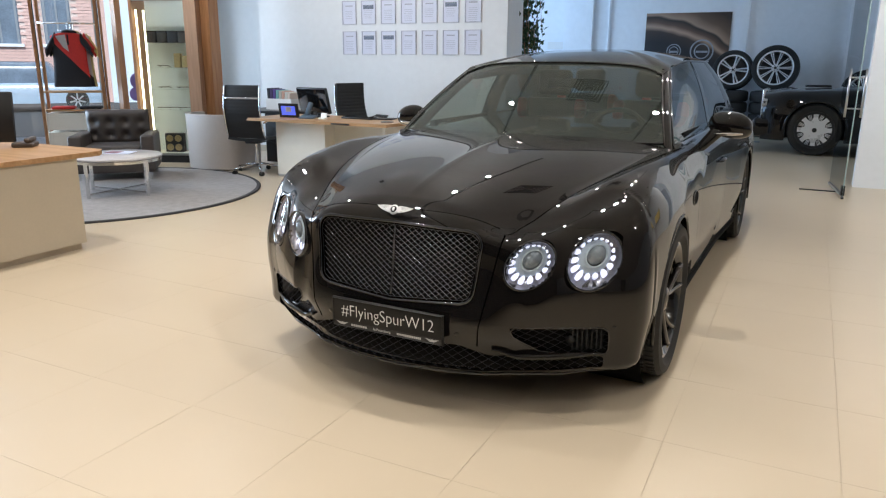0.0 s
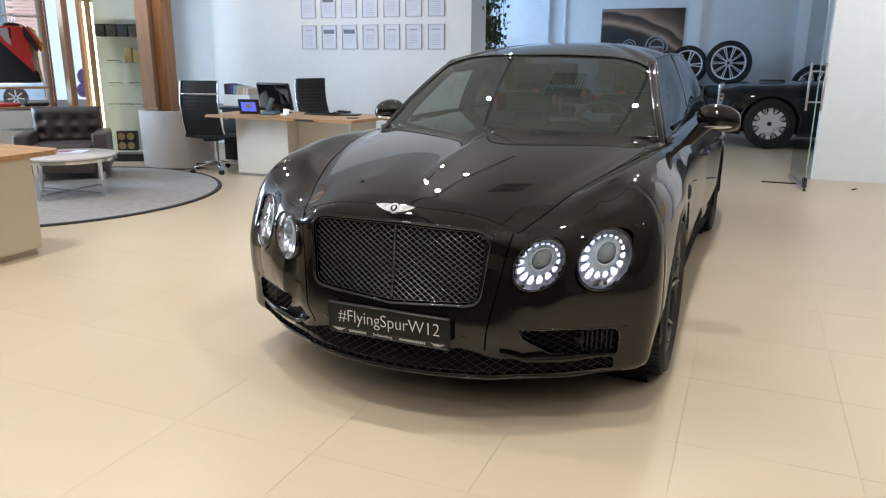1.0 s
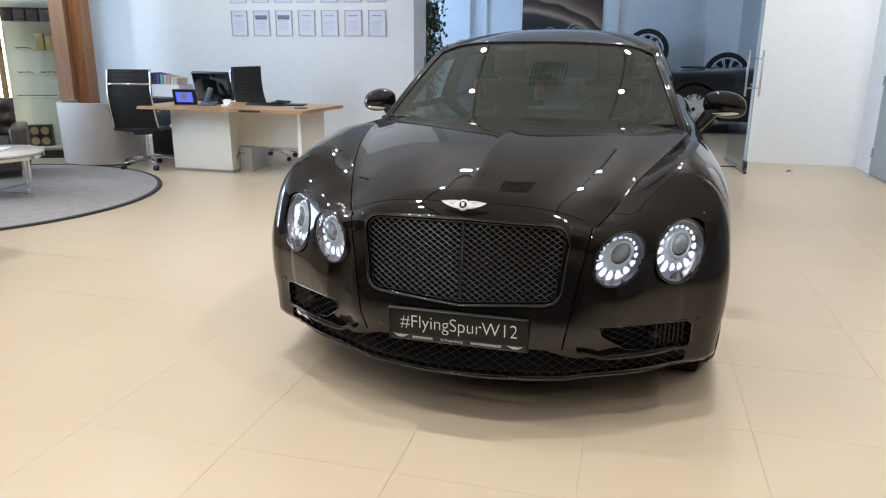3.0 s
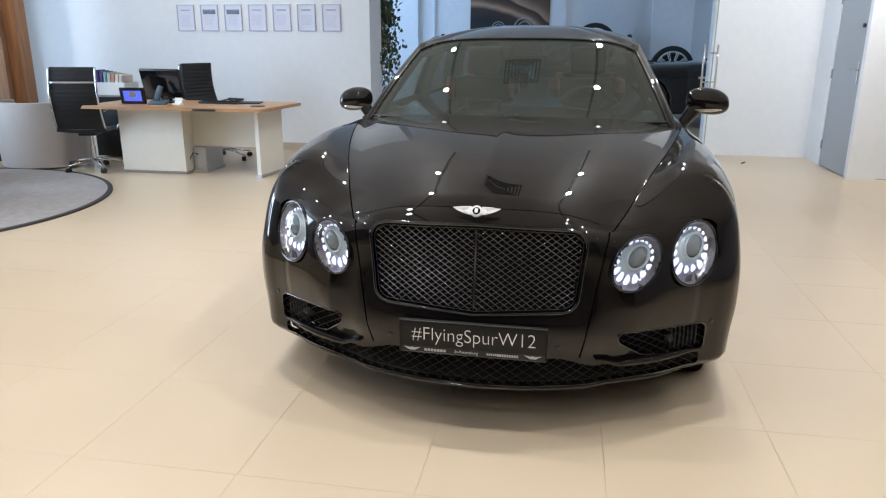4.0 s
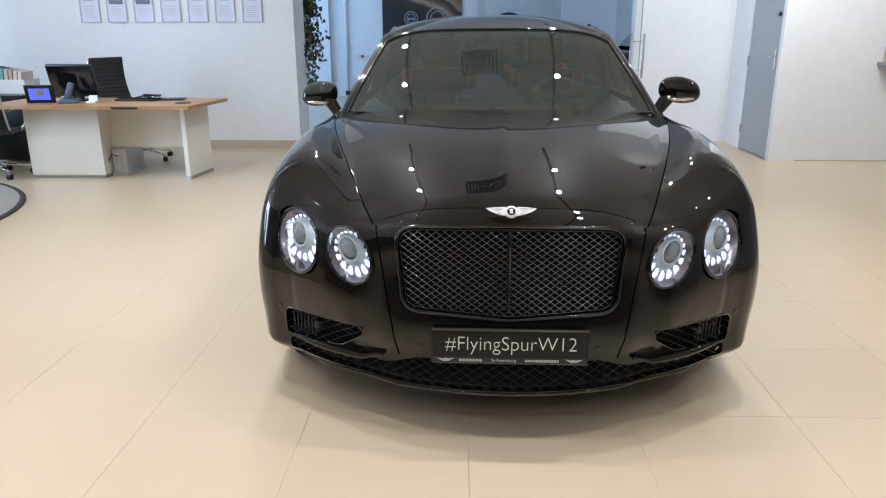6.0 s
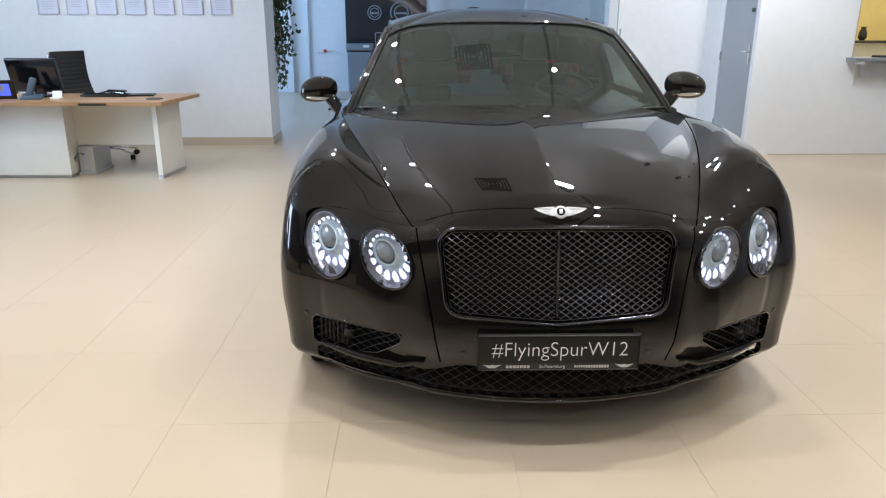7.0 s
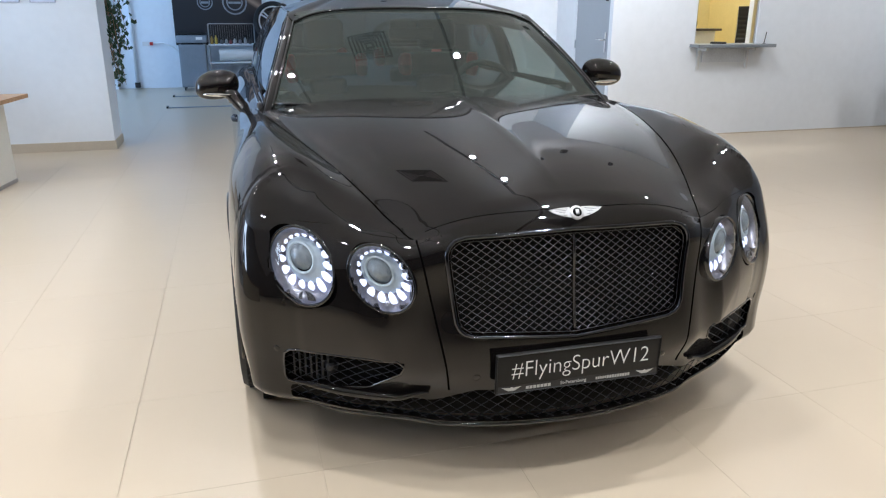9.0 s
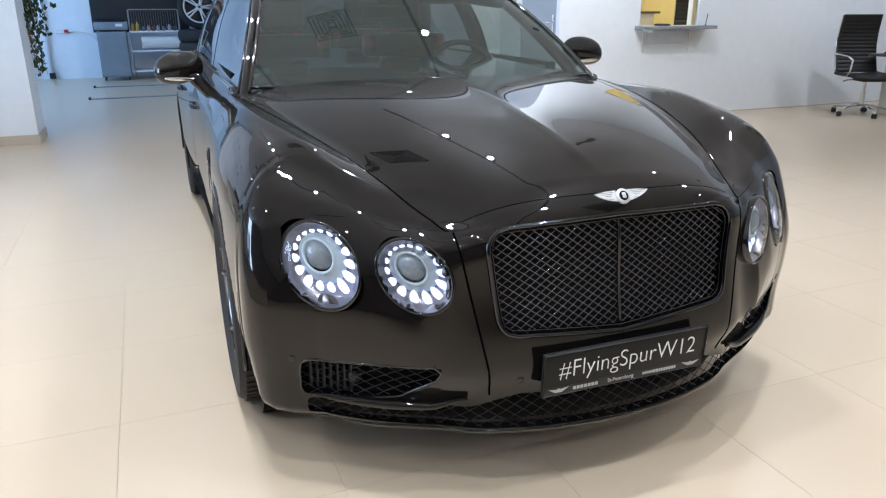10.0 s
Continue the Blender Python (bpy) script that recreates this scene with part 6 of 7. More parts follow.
part("picture_frame", boxes((5.05, 5.85, 8.57, 8.598, 1.55, 2.1)), M_OAKV, t)
part("picture_sheet", boxes((5.09, 5.81, 8.56, 8.57, 1.59, 2.06)), mat("red_print", (0.5, 0.2, 0.08), 0.6, var=0.7, scale=9), t)
t = thing("table", "office table with dark top and cream legs by the wall", "table")
part("tabletop", rbox(7.25, 8.9, 4.35, 5.15, 0.70, 0.73, 0.004), M_SOFA, t)
part("end_panel", boxes((7.45, 7.50, 4.45, 5.05, 0, 0.70)), M_CREAM, t)
part("end_panel", boxes((8.75, 8.80, 4.45, 5.05, 0, 0.70)), M_CREAM, t)
part("modesty_panel", boxes((7.50, 8.75, 4.95, 4.97, 0.25, 0.70)), M_CREAM, t)

# ---- glass door ----
t = thing("glass_door", "frameless glass door standing open, with long steel handles", "door", (1.845, 6.40, 0), 97)
part("pane", surf(lambda u, v: (0.006 + 0.914 * u, 0, 0.03 + 2.57 * v), 1, 1), glass("door_glass", (0.96, 0.98, 0.99), gloss=(0.12, 0.14, 0.155), ior=1.1), t, "clear bluish glass").visible_shadow = False
part("pane_edge", boxes((0.0, 0.005, -0.006, 0.006, 0.03, 2.6)), mat("glass_edge", (0.30, 0.40, 0.42), 0.15), t, "green-blue glass edge")
part("foot_roller", joined(boxes((0.0, 0.07, -0.018, 0.018, 0.035, 0.14)), lathe([(0.03, -0.012), (0.03, 0.012)], 16, 1)), M_BLACK, t)
part("foot_rail", boxes((0.07, 0.92, -0.012, 0.012, 0.02, 0.05)), M_STEEL, t)
for s in (-1, 1):
    part("pull_handle", joined(tube([(0.09, s * 0.075, 0.86), (0.09, s * 0.075, 1.36)], 0.012, 10), tube([(0.09, 0, 0.95), (0.09, s * 0.075, 0.95)], 0.008, 8), tube([(0.09, 0, 1.27), (0.09, s * 0.075, 1.27)], 0.008, 8)), M_STEEL, t, "brushed steel pull handle", smooth=True)
t = thing("floor_stop", "flat dark metal door stop on the floor", "door stop")
part("bar", boxes((1.42, 1.82, 6.84, 6.87, 0.0, 0.012)), M_BLACK, t)

# ---- rear hall ----
def poster_print():
    """Printed picture: sweeping bands of tan and brown leather over near-black."""
    m, n, l, b = nt("poster_print")
    co, sp = n.new("ShaderNodeTexCoord"), n.new("ShaderNodeSeparateXYZ")
    no, cr = n.new("ShaderNodeTexNoise"), n.new("ShaderNodeValToRGB")
    no.inputs["Scale"].default_value, no.inputs["Detail"].default_value = 1.1, 2

    def math_node(op, a, c, d=None):
        k = n.new("ShaderNodeMath")
        k.operation = op
        for i, v in enumerate((a, c) if d is None else (a, c, d)):
            if isinstance(v, float):
                k.inputs[i].default_value = v
            else:
                l.new(v, k.inputs[i])
        return k.outputs[0]
    l.new(co.outputs["Object"], sp.inputs[0]); l.new(co.outputs["Object"], no.inputs["Vector"])
    x, z = sp.outputs["X"], sp.outputs["Z"]
    v = math_node('MULTIPLY_ADD', x, 0.34, z)
    v = math_node('MULTIPLY_ADD', math_node('MULTIPLY', x, x), 0.22, v)
    v = math_node('MULTIPLY_ADD', no.outputs["Fac"], 0.30, v)
    v = math_node('MULTIPLY_ADD', v, 0.62, 0.18)
    l.new(v, cr.inputs["Fac"])
    e = cr.color_ramp.elements
    e[0].position, e[0].color = 0.30, (0.022, 0.022, 0.026, 1)
    e[1].position, e[1].color = 0.95, (0.05, 0.035, 0.03, 1)
    for p, c in ((0.44, (0.05, 0.035, 0.03, 1)), (0.50, (0.42, 0.29, 0.21, 1)), (0.56, (0.13, 0.08, 0.055, 1)), (0.63, (0.03, 0.025, 0.025, 1)), (0.66, (0.36, 0.25, 0.18, 1)), (0.78, (0.14, 0.09, 0.06, 1))):
        q = e.new(p)
        q.color = c
    l.new(cr.outputs[0], b.inputs["Base Color"])
    b.inputs["Roughness"].default_value = 0.35
    return m



t = thing("poster", "large unframed poster of a dark car interior with round dials", "poster", (-1.09, 14.097, 1.63))
M_P0 = poster_print()
part("panel", boxes((-0.86, 0.86, -0.02, 0, -0.80, 0.80)), M_P0, t, "dark printed panel")
M_P3 = mat("poster_chrome", (0.30, 0.33, 0.37), 0.3, var=0.4, scale=8)
for cx, cz, r in ((0.33, 0.02, 0.24), (-0.24, 0.02, 0.15)):
    part("printed_dial", moved(joined(lathe([(r, 0), (r, -0.002), (r * 0.88, -0.002), (r * 0.88, 0)], 40, 1, caps=False), lathe([(r * 0.66, 0), (r * 0.66, -0.002), (r * 0.56, -0.002), (r * 0.56, 0)], 40, 1, caps=False), boxes((-r * 0.5, r * 0.5, -0.002, 0, -0.03, 0.01))), Matrix.Translation((cx, -0.0255, cz))), M_P3, t)

# pilasters and pipes on the rear wall
structure("pilaster_1", boxes((-3.75, -3.10, 13.96, 14.098, 0, CEIL)), M_WALLB, "pale wall pilaster", "wall")
structure("pilaster_2", boxes((-0.05, 0.10, 13.99, 14.098, 0, CEIL)), M_WALLB, "pale wall pilaster", "wall")
structure("pilaster_3", boxes((1.9, 2.5, 13.96, 14.098, 0, CEIL)), M_WALLB, "pale wall pilaster", "wall")
t = thing("wall_pipe", "thin grey pipe running down the rear wall", "pipe")
part("pipe", tube([(-2.75, 14.05, 0.12), (-2.75, 14.05, CEIL)], 0.03, 10), M_WALLB, t, smooth=True)
part("pipe_foot", rbox(-2.80, -2.70, 14.0, 14.09, 0.02, 0.12, 0.008), M_BLACK, t)
t = thing("wall_socket", "small wall socket with a plugged-in cable", "socket")
part("socket_plate", rbox(-2.58, -2.44, 14.06, 14.097, 0.82, 0.90, 0.006), M_WHITE, t)
part("plug", rbox(-2.44, -2.38, 14.03, 14.09, 0.83, 0.89, 0.006), M_RED, t)
part("cable", tube([(-2.38, 14.05, 0.86), (-2.2, 13.98, 0.88), (-2.0, 13.9, 0.80), (-1.88, 13.85, 0.70)], 0.010, 6), M_WHITE, t, smooth=True)
t = thing("wall_sign", "small white notice on the rear wall", "sign")
part("sign_plate", boxes((-4.15, -3.78, 14.07, 14.097, 1.70, 1.86)), M_WHITE, t)

t = thing("tool_cabinet", "grey metal workshop cabinet with a printer on top", "cabinet", (-1.62, 13.62, 0), 0)
M_CAB = mat("cabinet_grey", (0.22, 0.25, 0.29), 0.45)
part("cabinet_body", rbox(-0.25, 0.25, -0.25, 0.25, 0.06, 0.86, 0.01), M_CAB, t, smooth=30)
part("cabinet_door", rbox(-0.235, 0.235, -0.262, -0.25, 0.08, 0.84, 0.004), M_CAB, t)
for x in (-0.2, 0.2):
    part("caster", lathe([(0.03, -0.012), (0.03, 0.012)], 14, 0), M_BLACK, t).location = (x, -0.2, 0.03)
    part("caster", lathe([(0.03, -0.012), (0.03, 0.012)], 14, 0), M_BLACK, t).location = (x, 0.2, 0.03)
t = thing("printer", "grey desktop machine standing on the cabinet", "printer", (-1.62, 13.60, 0.86))
part("printer_body", rbox(-0.28, 0.28, -0.22, 0.22, 0.03, 0.17, 0.02), M_CAB, t, smooth=30)
part("printer_lid", moved(rbox(-0.26, 0.26, -0.02, 0.20, 0.17, 0.20, 0.01), pose(0, 0, 0, 6)), M_BLACK, t)
part("printer_foot", boxes((-0.2, 0.2, -0.15, 0.15, 0.0, 0.03)), M_BLACK, t)
part("printer_label", boxes((0.08, 0.20, -0.224, -0.22, 0.09, 0.14)), M_WHITE, t)
t = thing("work_trolley", "steel work trolley with bottles, towel roll and rails", "trolley", (-0.87, 13.62, 0))
for x in (-0.44, 0.44):
    for y in (-0.22, 0.22):
        part("post", tube([(x, y, 0.03), (x, y, 1.24 if y > 0 else 0.85)], 0.012, 8), M_STEEL, t, smooth=True)
for z in (0.14, 0.50, 0.84):
    part("tray", rbox(-0.45, 0.45, -0.23, 0.23, z, z + 0.025, 0.005), M_WALLB, t)
part("top_rail", tube([(-0.44, 0.22, 1.18), (-0.42, 0.22, 1.24), (0.42, 0.22, 1.24), (0.44, 0.22, 1.18)], 0.010, 8), M_STEEL, t, smooth=True)
part("wire_back", boxes(*[(-0.43 + 0.043 * k, -0.427 + 0.043 * k, 0.218, 0.222, 0.88, 1.22) for k in range(20)]), M_STEEL, t)
t = thing("towel_roll", "thick roll of white paper towel on the trolley", "paper roll", (-0.80, 13.50, 0.66))
part("roll", lathe([(0.02, -0.33), (0.11, -0.33), (0.11, 0.33), (0.02, 0.33)], 28, 0), M_WHITE, t, smooth=40)
for k, (x, h, c) in enumerate(((-1.25, 0.20, (0.55, 0.35, 0.06)), (-1.17, 0.22, (0.60, 0.45, 0.05)), (-1.07, 0.12, (0.2, 0.2, 0.22)), (-0.98, 0.13, (0.5, 0.5, 0.5)), (-0.90, 0.11, (0.30, 0.08, 0.08)), (-0.82, 0.14, (0.6, 0.6, 0.6)), (-0.72, 0.12, (0.25, 0.25, 0.3)), (-0.62, 0.16, (0.55, 0.55, 0.57)), (-0.53, 0.13, (0.1, 0.1, 0.1)))):
    t = thing("bottle", "small plastic care-product bottle on the trolley", "bottle", (x, 13.46, 0.865), group="bottles on the trolley")
    part("flask", lathe([(0.028, 0), (0.030, 0.01), (0.030, h * 0.5), (0.012, h * 0.64), (0.012, h * 0.75)], 16), mat("bottle_plastic", tuple(0.6 * q for q in c), 0.4), t, smooth=40)
    part("cap", lathe([(0.017, 0), (0.017, 0.03)], 12), M_BLACK, t, smooth=40).location = (0, 0, h * 0.75)
for y, x0 in ((10.45, -1.92), (12.20, -1.94)):
    t = thing("floor_channel", "narrow dark steel channel let into the floor", "floor channel", group="floor channels")
    part("channel", boxes((x0, x0 + 2.6, y - 0.05, y + 0.05, 0.001, 0.010)), M_CAB, t)
    part("channel_edge", boxes((x0 - 0.03, x0, y - 0.07, y + 0.07, 0.001, 0.03)), M_BLACK, t)


def show_wheel(at, r, rz, spokes, lean, label):
    """Chrome alloy wheel with its tyre, standing upright."""
    t = thing("alloy_wheel", label, "wheel", at, rz, group="wheels on display")
    def tilt(bm):
        return moved(bm, pose(0, 0, 0, lean))
    part("tyre", tilt(lathe([(r * 0.74, -0.11), (r * 0.86, -0.13), (r * 0.97, -0.115), (r, -0.08), (r, 0.08), (r * 0.97, 0.115), (r * 0.86, 0.13), (r * 0.74, 0.11)], 56, 1, caps=False)), M_RUBBER, t, "black tyre", smooth=40)
    part("rim", tilt(lathe([(r * 0.75, -0.12), (r * 0.71, -0.11), (r * 0.66, -0.05), (r * 0.66, 0.10), (0.02, 0.10)], 56, 1, caps=False)), M_RIMDARK, t, smooth=40)
    part("rim_lip", tilt(lathe([(r * 0.76, -0.115), (r * 0.755, -0.125), (r * 0.70, -0.118), (r * 0.69, -0.09)], 56, 1, caps=False)), M_ALLOY, t, smooth=40)
    for k in range(spokes):
        a = 2 * math.pi * k / spokes
        for d in (-1, 1):
            run = []
            for i in range(6):
                q = r * (0.12 + 0.59 * i / 5)
                b = a + d * (0.16 if spokes < 8 else 0.085) * (1.0 - 0.25 * i / 5)
                run.append((q * math.cos(b), -0.080 - 0.018 * i / 5, q * math.sin(b)))
            part("spoke", tilt(tube(run, [r * ((0.070 if spokes < 8 else 0.028) + (0.012 if spokes < 8 else 0.020) * i / 5) for i in range(6)], 8, flat=0.5)), M_ALLOY, t, "bright silver spoke", smooth=40)
    for k in range(5):
        a = 2 * math.pi * (k + 0.5) / 5
        part("bolt", tilt(moved(lathe([(r * 0.022, -0.010), (r * 0.022, 0.004), (r * 0.014, 0.008)], 10, 1), Matrix.Translation((r * 0.105 * math.cos(a), -0.115, r * 0.105 * math.sin(a))))), M_RIMDARK, t)
    part("centre_cap", tilt(lathe([(r * 0.062, -0.112), (r * 0.058, -0.126), (0.001, -0.128)], 20, 1, caps=False)), M_BLACK, t, "black centre cap", smooth=40)
    part("hub", tilt(lathe([(r * 0.17, -0.06), (r * 0.16, -0.11), (0.001, -0.118)], 24, 1, caps=False)), M_ALLOY, t, smooth=40)
    return t


M_RIMDARK = mat("rim_shadow", (0.05, 0.05, 0.055), 0.3, metal=0.8)


def tyre_stack(x, y, n):
    for k in range(n):
        t = thing("tyre", "black car tyre lying in a stack", "tyre", (x, y, 0.001 + 0.222 * k), 37 * k, group="stacked tyres")
        part("tyre_body", lathe([(0.25, 0.02), (0.30, 0.0), (0.36, 0.01), (0.385, 0.04), (0.385, 0.18), (0.36, 0.21), (0.30, 0.22), (0.25, 0.20)], 40, caps=False), M_RUBBER, t, smooth=40)


for x, y, n in ((-0.10, 13.45, 4), (0.70, 13.45, 4), (2.30, 13.45, 2)):
    tyre_stack(x, y, n)
show_wheel((-0.05, 13.55, 0.889 + 0.385), 0.385, 0, 5, -6, "chrome five-spoke alloy wheel standing on stacked tyres")
show_wheel((0.73, 13.35, 0.889 + 0.43), 0.43, 0, 10, -6, "chrome ten-spoke alloy wheel standing on stacked tyres")
show_wheel((2.30, 13.4, 0.445 + 0.43), 0.43, 0, 10, -6, "chrome ten-spoke alloy wheel standing on stacked tyres")


# ---- black limousine in the rear hall ----
def limousine():
    """Tall black limousine with a long bonnet, nose towards -x."""
    t = thing("limousine", "black limousine with long bonnet and bright alloy wheels", "car", (0.74, 10.40, 0))
    L, W = 5.4, 1.95
    WX1, WX2 = 0.78, 4.12       # the axles

    def top(x):
        z = 0.97 + 0.05 * sm(0.0, 0.35, x) + 0.05 * sm(0.3, 1.9, x)
        return z

    def sect(u, v):
        # u along the length, v round the half section from sill to sill
        x = L * u
        a = v * math.pi
        nose = 1 - (1 - min(1.0, x / 0.40)) ** 2.4 * 0.13
        tail = 1 - (1 - min(1.0, (L - x) / 0.5)) ** 2.5 * 0.25
        k = nose * tail
        e = 0.42
        c, s = math.cos(a), math.sin(a)
        y = W / 2 - W / 2 * k * math.copysign(abs(c) ** e, c)
        z = 0.22 + (top(x) - 0.22) * (abs(s) ** e) * (0.97 + 0.03 * k)
        return (x, y, z)
    bm = surf(sect, 90, 48)
    dele = [f for f in bm.faces if any(math.hypot(f.calc_center_median().x - cx, f.calc_center_median().z - 0.40) < 0.44 for cx in (WX1, WX2)) and abs(f.calc_center_median().y - W / 2) > 0.7]
    bmesh.ops.delete(bm, geom=dele, context='FACES')
    part("body", bm, M_PAINT, t, smooth=True)
    part("nose_cap", surf(lambda u, v: sect(0, v)[0:1] + (lambda p: (W / 2 + (p[1] - W / 2) * u, 0.22 + (p[2] - 0.22) * u))(sect(0, v)), 6, 24), M_PAINT, t)
    part("radiator_grille", rbox(-0.06, 0.03, W / 2 - 0.36, W / 2 + 0.36, 0.45, 1.0, 0.03, 3), M_CHROME, t, "upright chrome grille", smooth=True)
    part("grille_slats", boxes(*[(-0.058, -0.05, W / 2 - 0.32 + 0.04 * k, W / 2 - 0.305 + 0.04 * k, 0.50, 0.94) for k in range(17)]), M_STEEL, t)
    for y in (0.28, W - 0.28):
        part("headlamp", rbox(-0.025, 0.06, y - 0.15, y + 0.15, 0.74, 0.86, 0.02, 3), M_LENSCHROME, t, "clear rectangular headlamp", smooth=True)
        part("round_lamp", moved(lathe([(0.075, 0.02), (0.075, -0.02), (0.062, -0.028), (0.001, -0.022)], 28, 0, caps=False), Matrix.Translation((0.0, y, 0.62))), M_LENSCHROME, t, "round chrome-rimmed lamp", smooth=40)
    part("side_lamp", moved(lathe([(0.062, -0.012), (0.062, 0.006), (0.050, 0.012)], 28, 1), Matrix.Translation((0.40, 0.006, 0.80))), M_DARKCHROME, t, "dark round side lamp", smooth=40)
    part("bumper", rbox(-0.14, 0.26, 0.06, W - 0.06, 0.26, 0.56, 0.07, 3), M_PAINT, t, smooth=True)
    part("bumper_line", tube([(-0.143, y, 0.47) for y in (0.16, W / 2, W - 0.16)], 0.010, 6), M_CHROME, t, "thin chrome bumper line", smooth=True)
    part("cabin", surf(lambda u, v: (2.0 + 2.9 * u, W / 2 - (W / 2 - 0.16) * math.copysign(abs(math.cos(math.pi * v)) ** 0.4, math.cos(math.pi * v)) * (1 - 0.12 * abs(math.sin(math.pi * v)) ** 2), 0.98 + 0.54 * (abs(math.sin(math.pi * v)) ** 0.45) * min(1.0, 1.9 * math.sin(math.pi * (0.02 + 0.96 * u)) ** 0.7)), 40, 32), M_GLOSSBLACK, t, "black cabin with dark glass", smooth=True)
    part("fender_strip", rbox(1.62, 1.78, -0.006, 0.01, 0.80, 0.84, 0.004), M_CHROME, t, "chrome side marker")
    part("mirror", rbox(2.05, 2.25, -0.22, 0.02, 1.0, 1.15, 0.05, 3), M_PAINT, t, smooth=True)
    for cx in (WX1, WX2):
        for y, sgn in ((0.14, 1), (W - 0.14, -1)):
            w = new("wheel")
            w.parent = t
            w.matrix_local = Matrix.Translation((cx, y, 0.40)) @ Matrix.Diagonal((1, sgn, 1, 1))
            part("tyre", lathe([(0.275, -0.11), (0.33, -0.128), (0.385, -0.11), (0.399, -0.07), (0.399, 0.10), (0.275, 0.10)], 56, 1, caps=False), M_RUBBER, w, "black tyre", smooth=40)
            part("rim", lathe([(0.285, -0.118), (0.27, -0.11), (0.255, -0.06), (0.255, 0.05), (0.01, 0.05)], 48, 1, caps=False), M_RIMDARK, w, smooth=40)
            for k in range(8):
                a = 2 * math.pi * k / 8
                arm = [(0.150, -0.36), (0.195, -0.17), (0.235, -0.15), (0.276, -0.21), (0.280, 0.0), (0.276, 0.21), (0.235, 0.15), (0.195, 0.17), (0.150, 0.36)]
                part("spoke", slab([(q * math.cos(a + d), q * math.sin(a + d)) for q, d in arm], -0.112, -0.098, axis=1), M_ALLOY, w, "flared silver spoke")
                for d in (-0.085, 0.0, 0.085):
                    b = a + math.pi / 8 + d
                    part("fin", tube([(q * math.cos(b), -0.102, q * math.sin(b)) for q in (0.17, 0.22, 0.275)], 0.0055, 6), M_ALLOY, w, "thin silver fin")
            part("hub", lathe([(0.160, -0.085), (0.153, -0.112), (0.07, -0.118), (0.001, -0.120)], 36, 1, caps=False), M_ALLOY, w, "silver disc hub", smooth=40)
            part("hub_cap", lathe([(0.036, -0.114), (0.034, -0.126), (0.001, -0.128)], 24, 1, caps=False), M_RIMDARK, w, smooth=40)
            part("rim_lip", lathe([(0.288, -0.11), (0.286, -0.122), (0.245, -0.112), (0.245, -0.09)], 48, 1, caps=False), M_RIMDARK, w, smooth=40)
    for cx in (WX1, WX2):
        part("arch_lip", tube([(cx + 0.44 * math.cos(a), 0.012, 0.40 + 0.44 * math.sin(a)) for a in [math.pi * (-0.1 + 1.2 * i / 30) for i in range(31)]], 0.02, 6), M_PAINT, t, smooth=True)
    part("wheel_well", boxes((0.36, 1.22, 0.25, W - 0.25, 0.25, 0.85), (3.68, 4.58, 0.25, W - 0.25, 0.25, 0.85), (1.22, 3.68, 0.2, W - 0.2, 0.2, 0.4)), M_MATTEBLACK, t)


M_DRYLEAF = mat("dry_leaf", (0.05, 0.03, 0.018), 0.8, var=0.3, scale=30)
M_LENSCHROME = mat("lamp_chrome", (0.5, 0.52, 0.55), 0.1, metal=0.9)
limousine()
tray = thing("document_tray", "flat black tray lying on the limousine bonnet", "tray", (1.50, 11.10, 1.044), 4)
part("tray_base", rbox(-0.19, 0.19, -0.12, 0.12, 0.0, 0.014, 0.004), M_BLACK, tray, smooth=30)
part("tray_rim", tube([(-0.18, -0.11, 0.020), (0.18, -0.11, 0.020), (0.18, 0.11, 0.020), (-0.18, 0.11, 0.020)], 0.010, 6, closed=True), M_BLACK, tray, smooth=True)
leaf = thing("fallen_leaf", "small dry brown leaf lying on the floor tiles", "leaf", (2.355, 6.65, 0.001), 35)
part("blade", surf(lambda u, v: (0.035 * (2 * u - 1), 0.016 * math.sin(math.pi * u) * (2 * v - 1), 0.004 + 0.010 * (2 * v - 1) ** 2 + 0.012 * u * u), 8, 4), M_DRYLEAF, leaf, smooth=True)
part("stem", tube([(0.034, 0, 0.015), (0.05, 0.003, 0.008), (0.062, 0.002, 0.003)], 0.0013, 5), M_DRYLEAF, leaf)


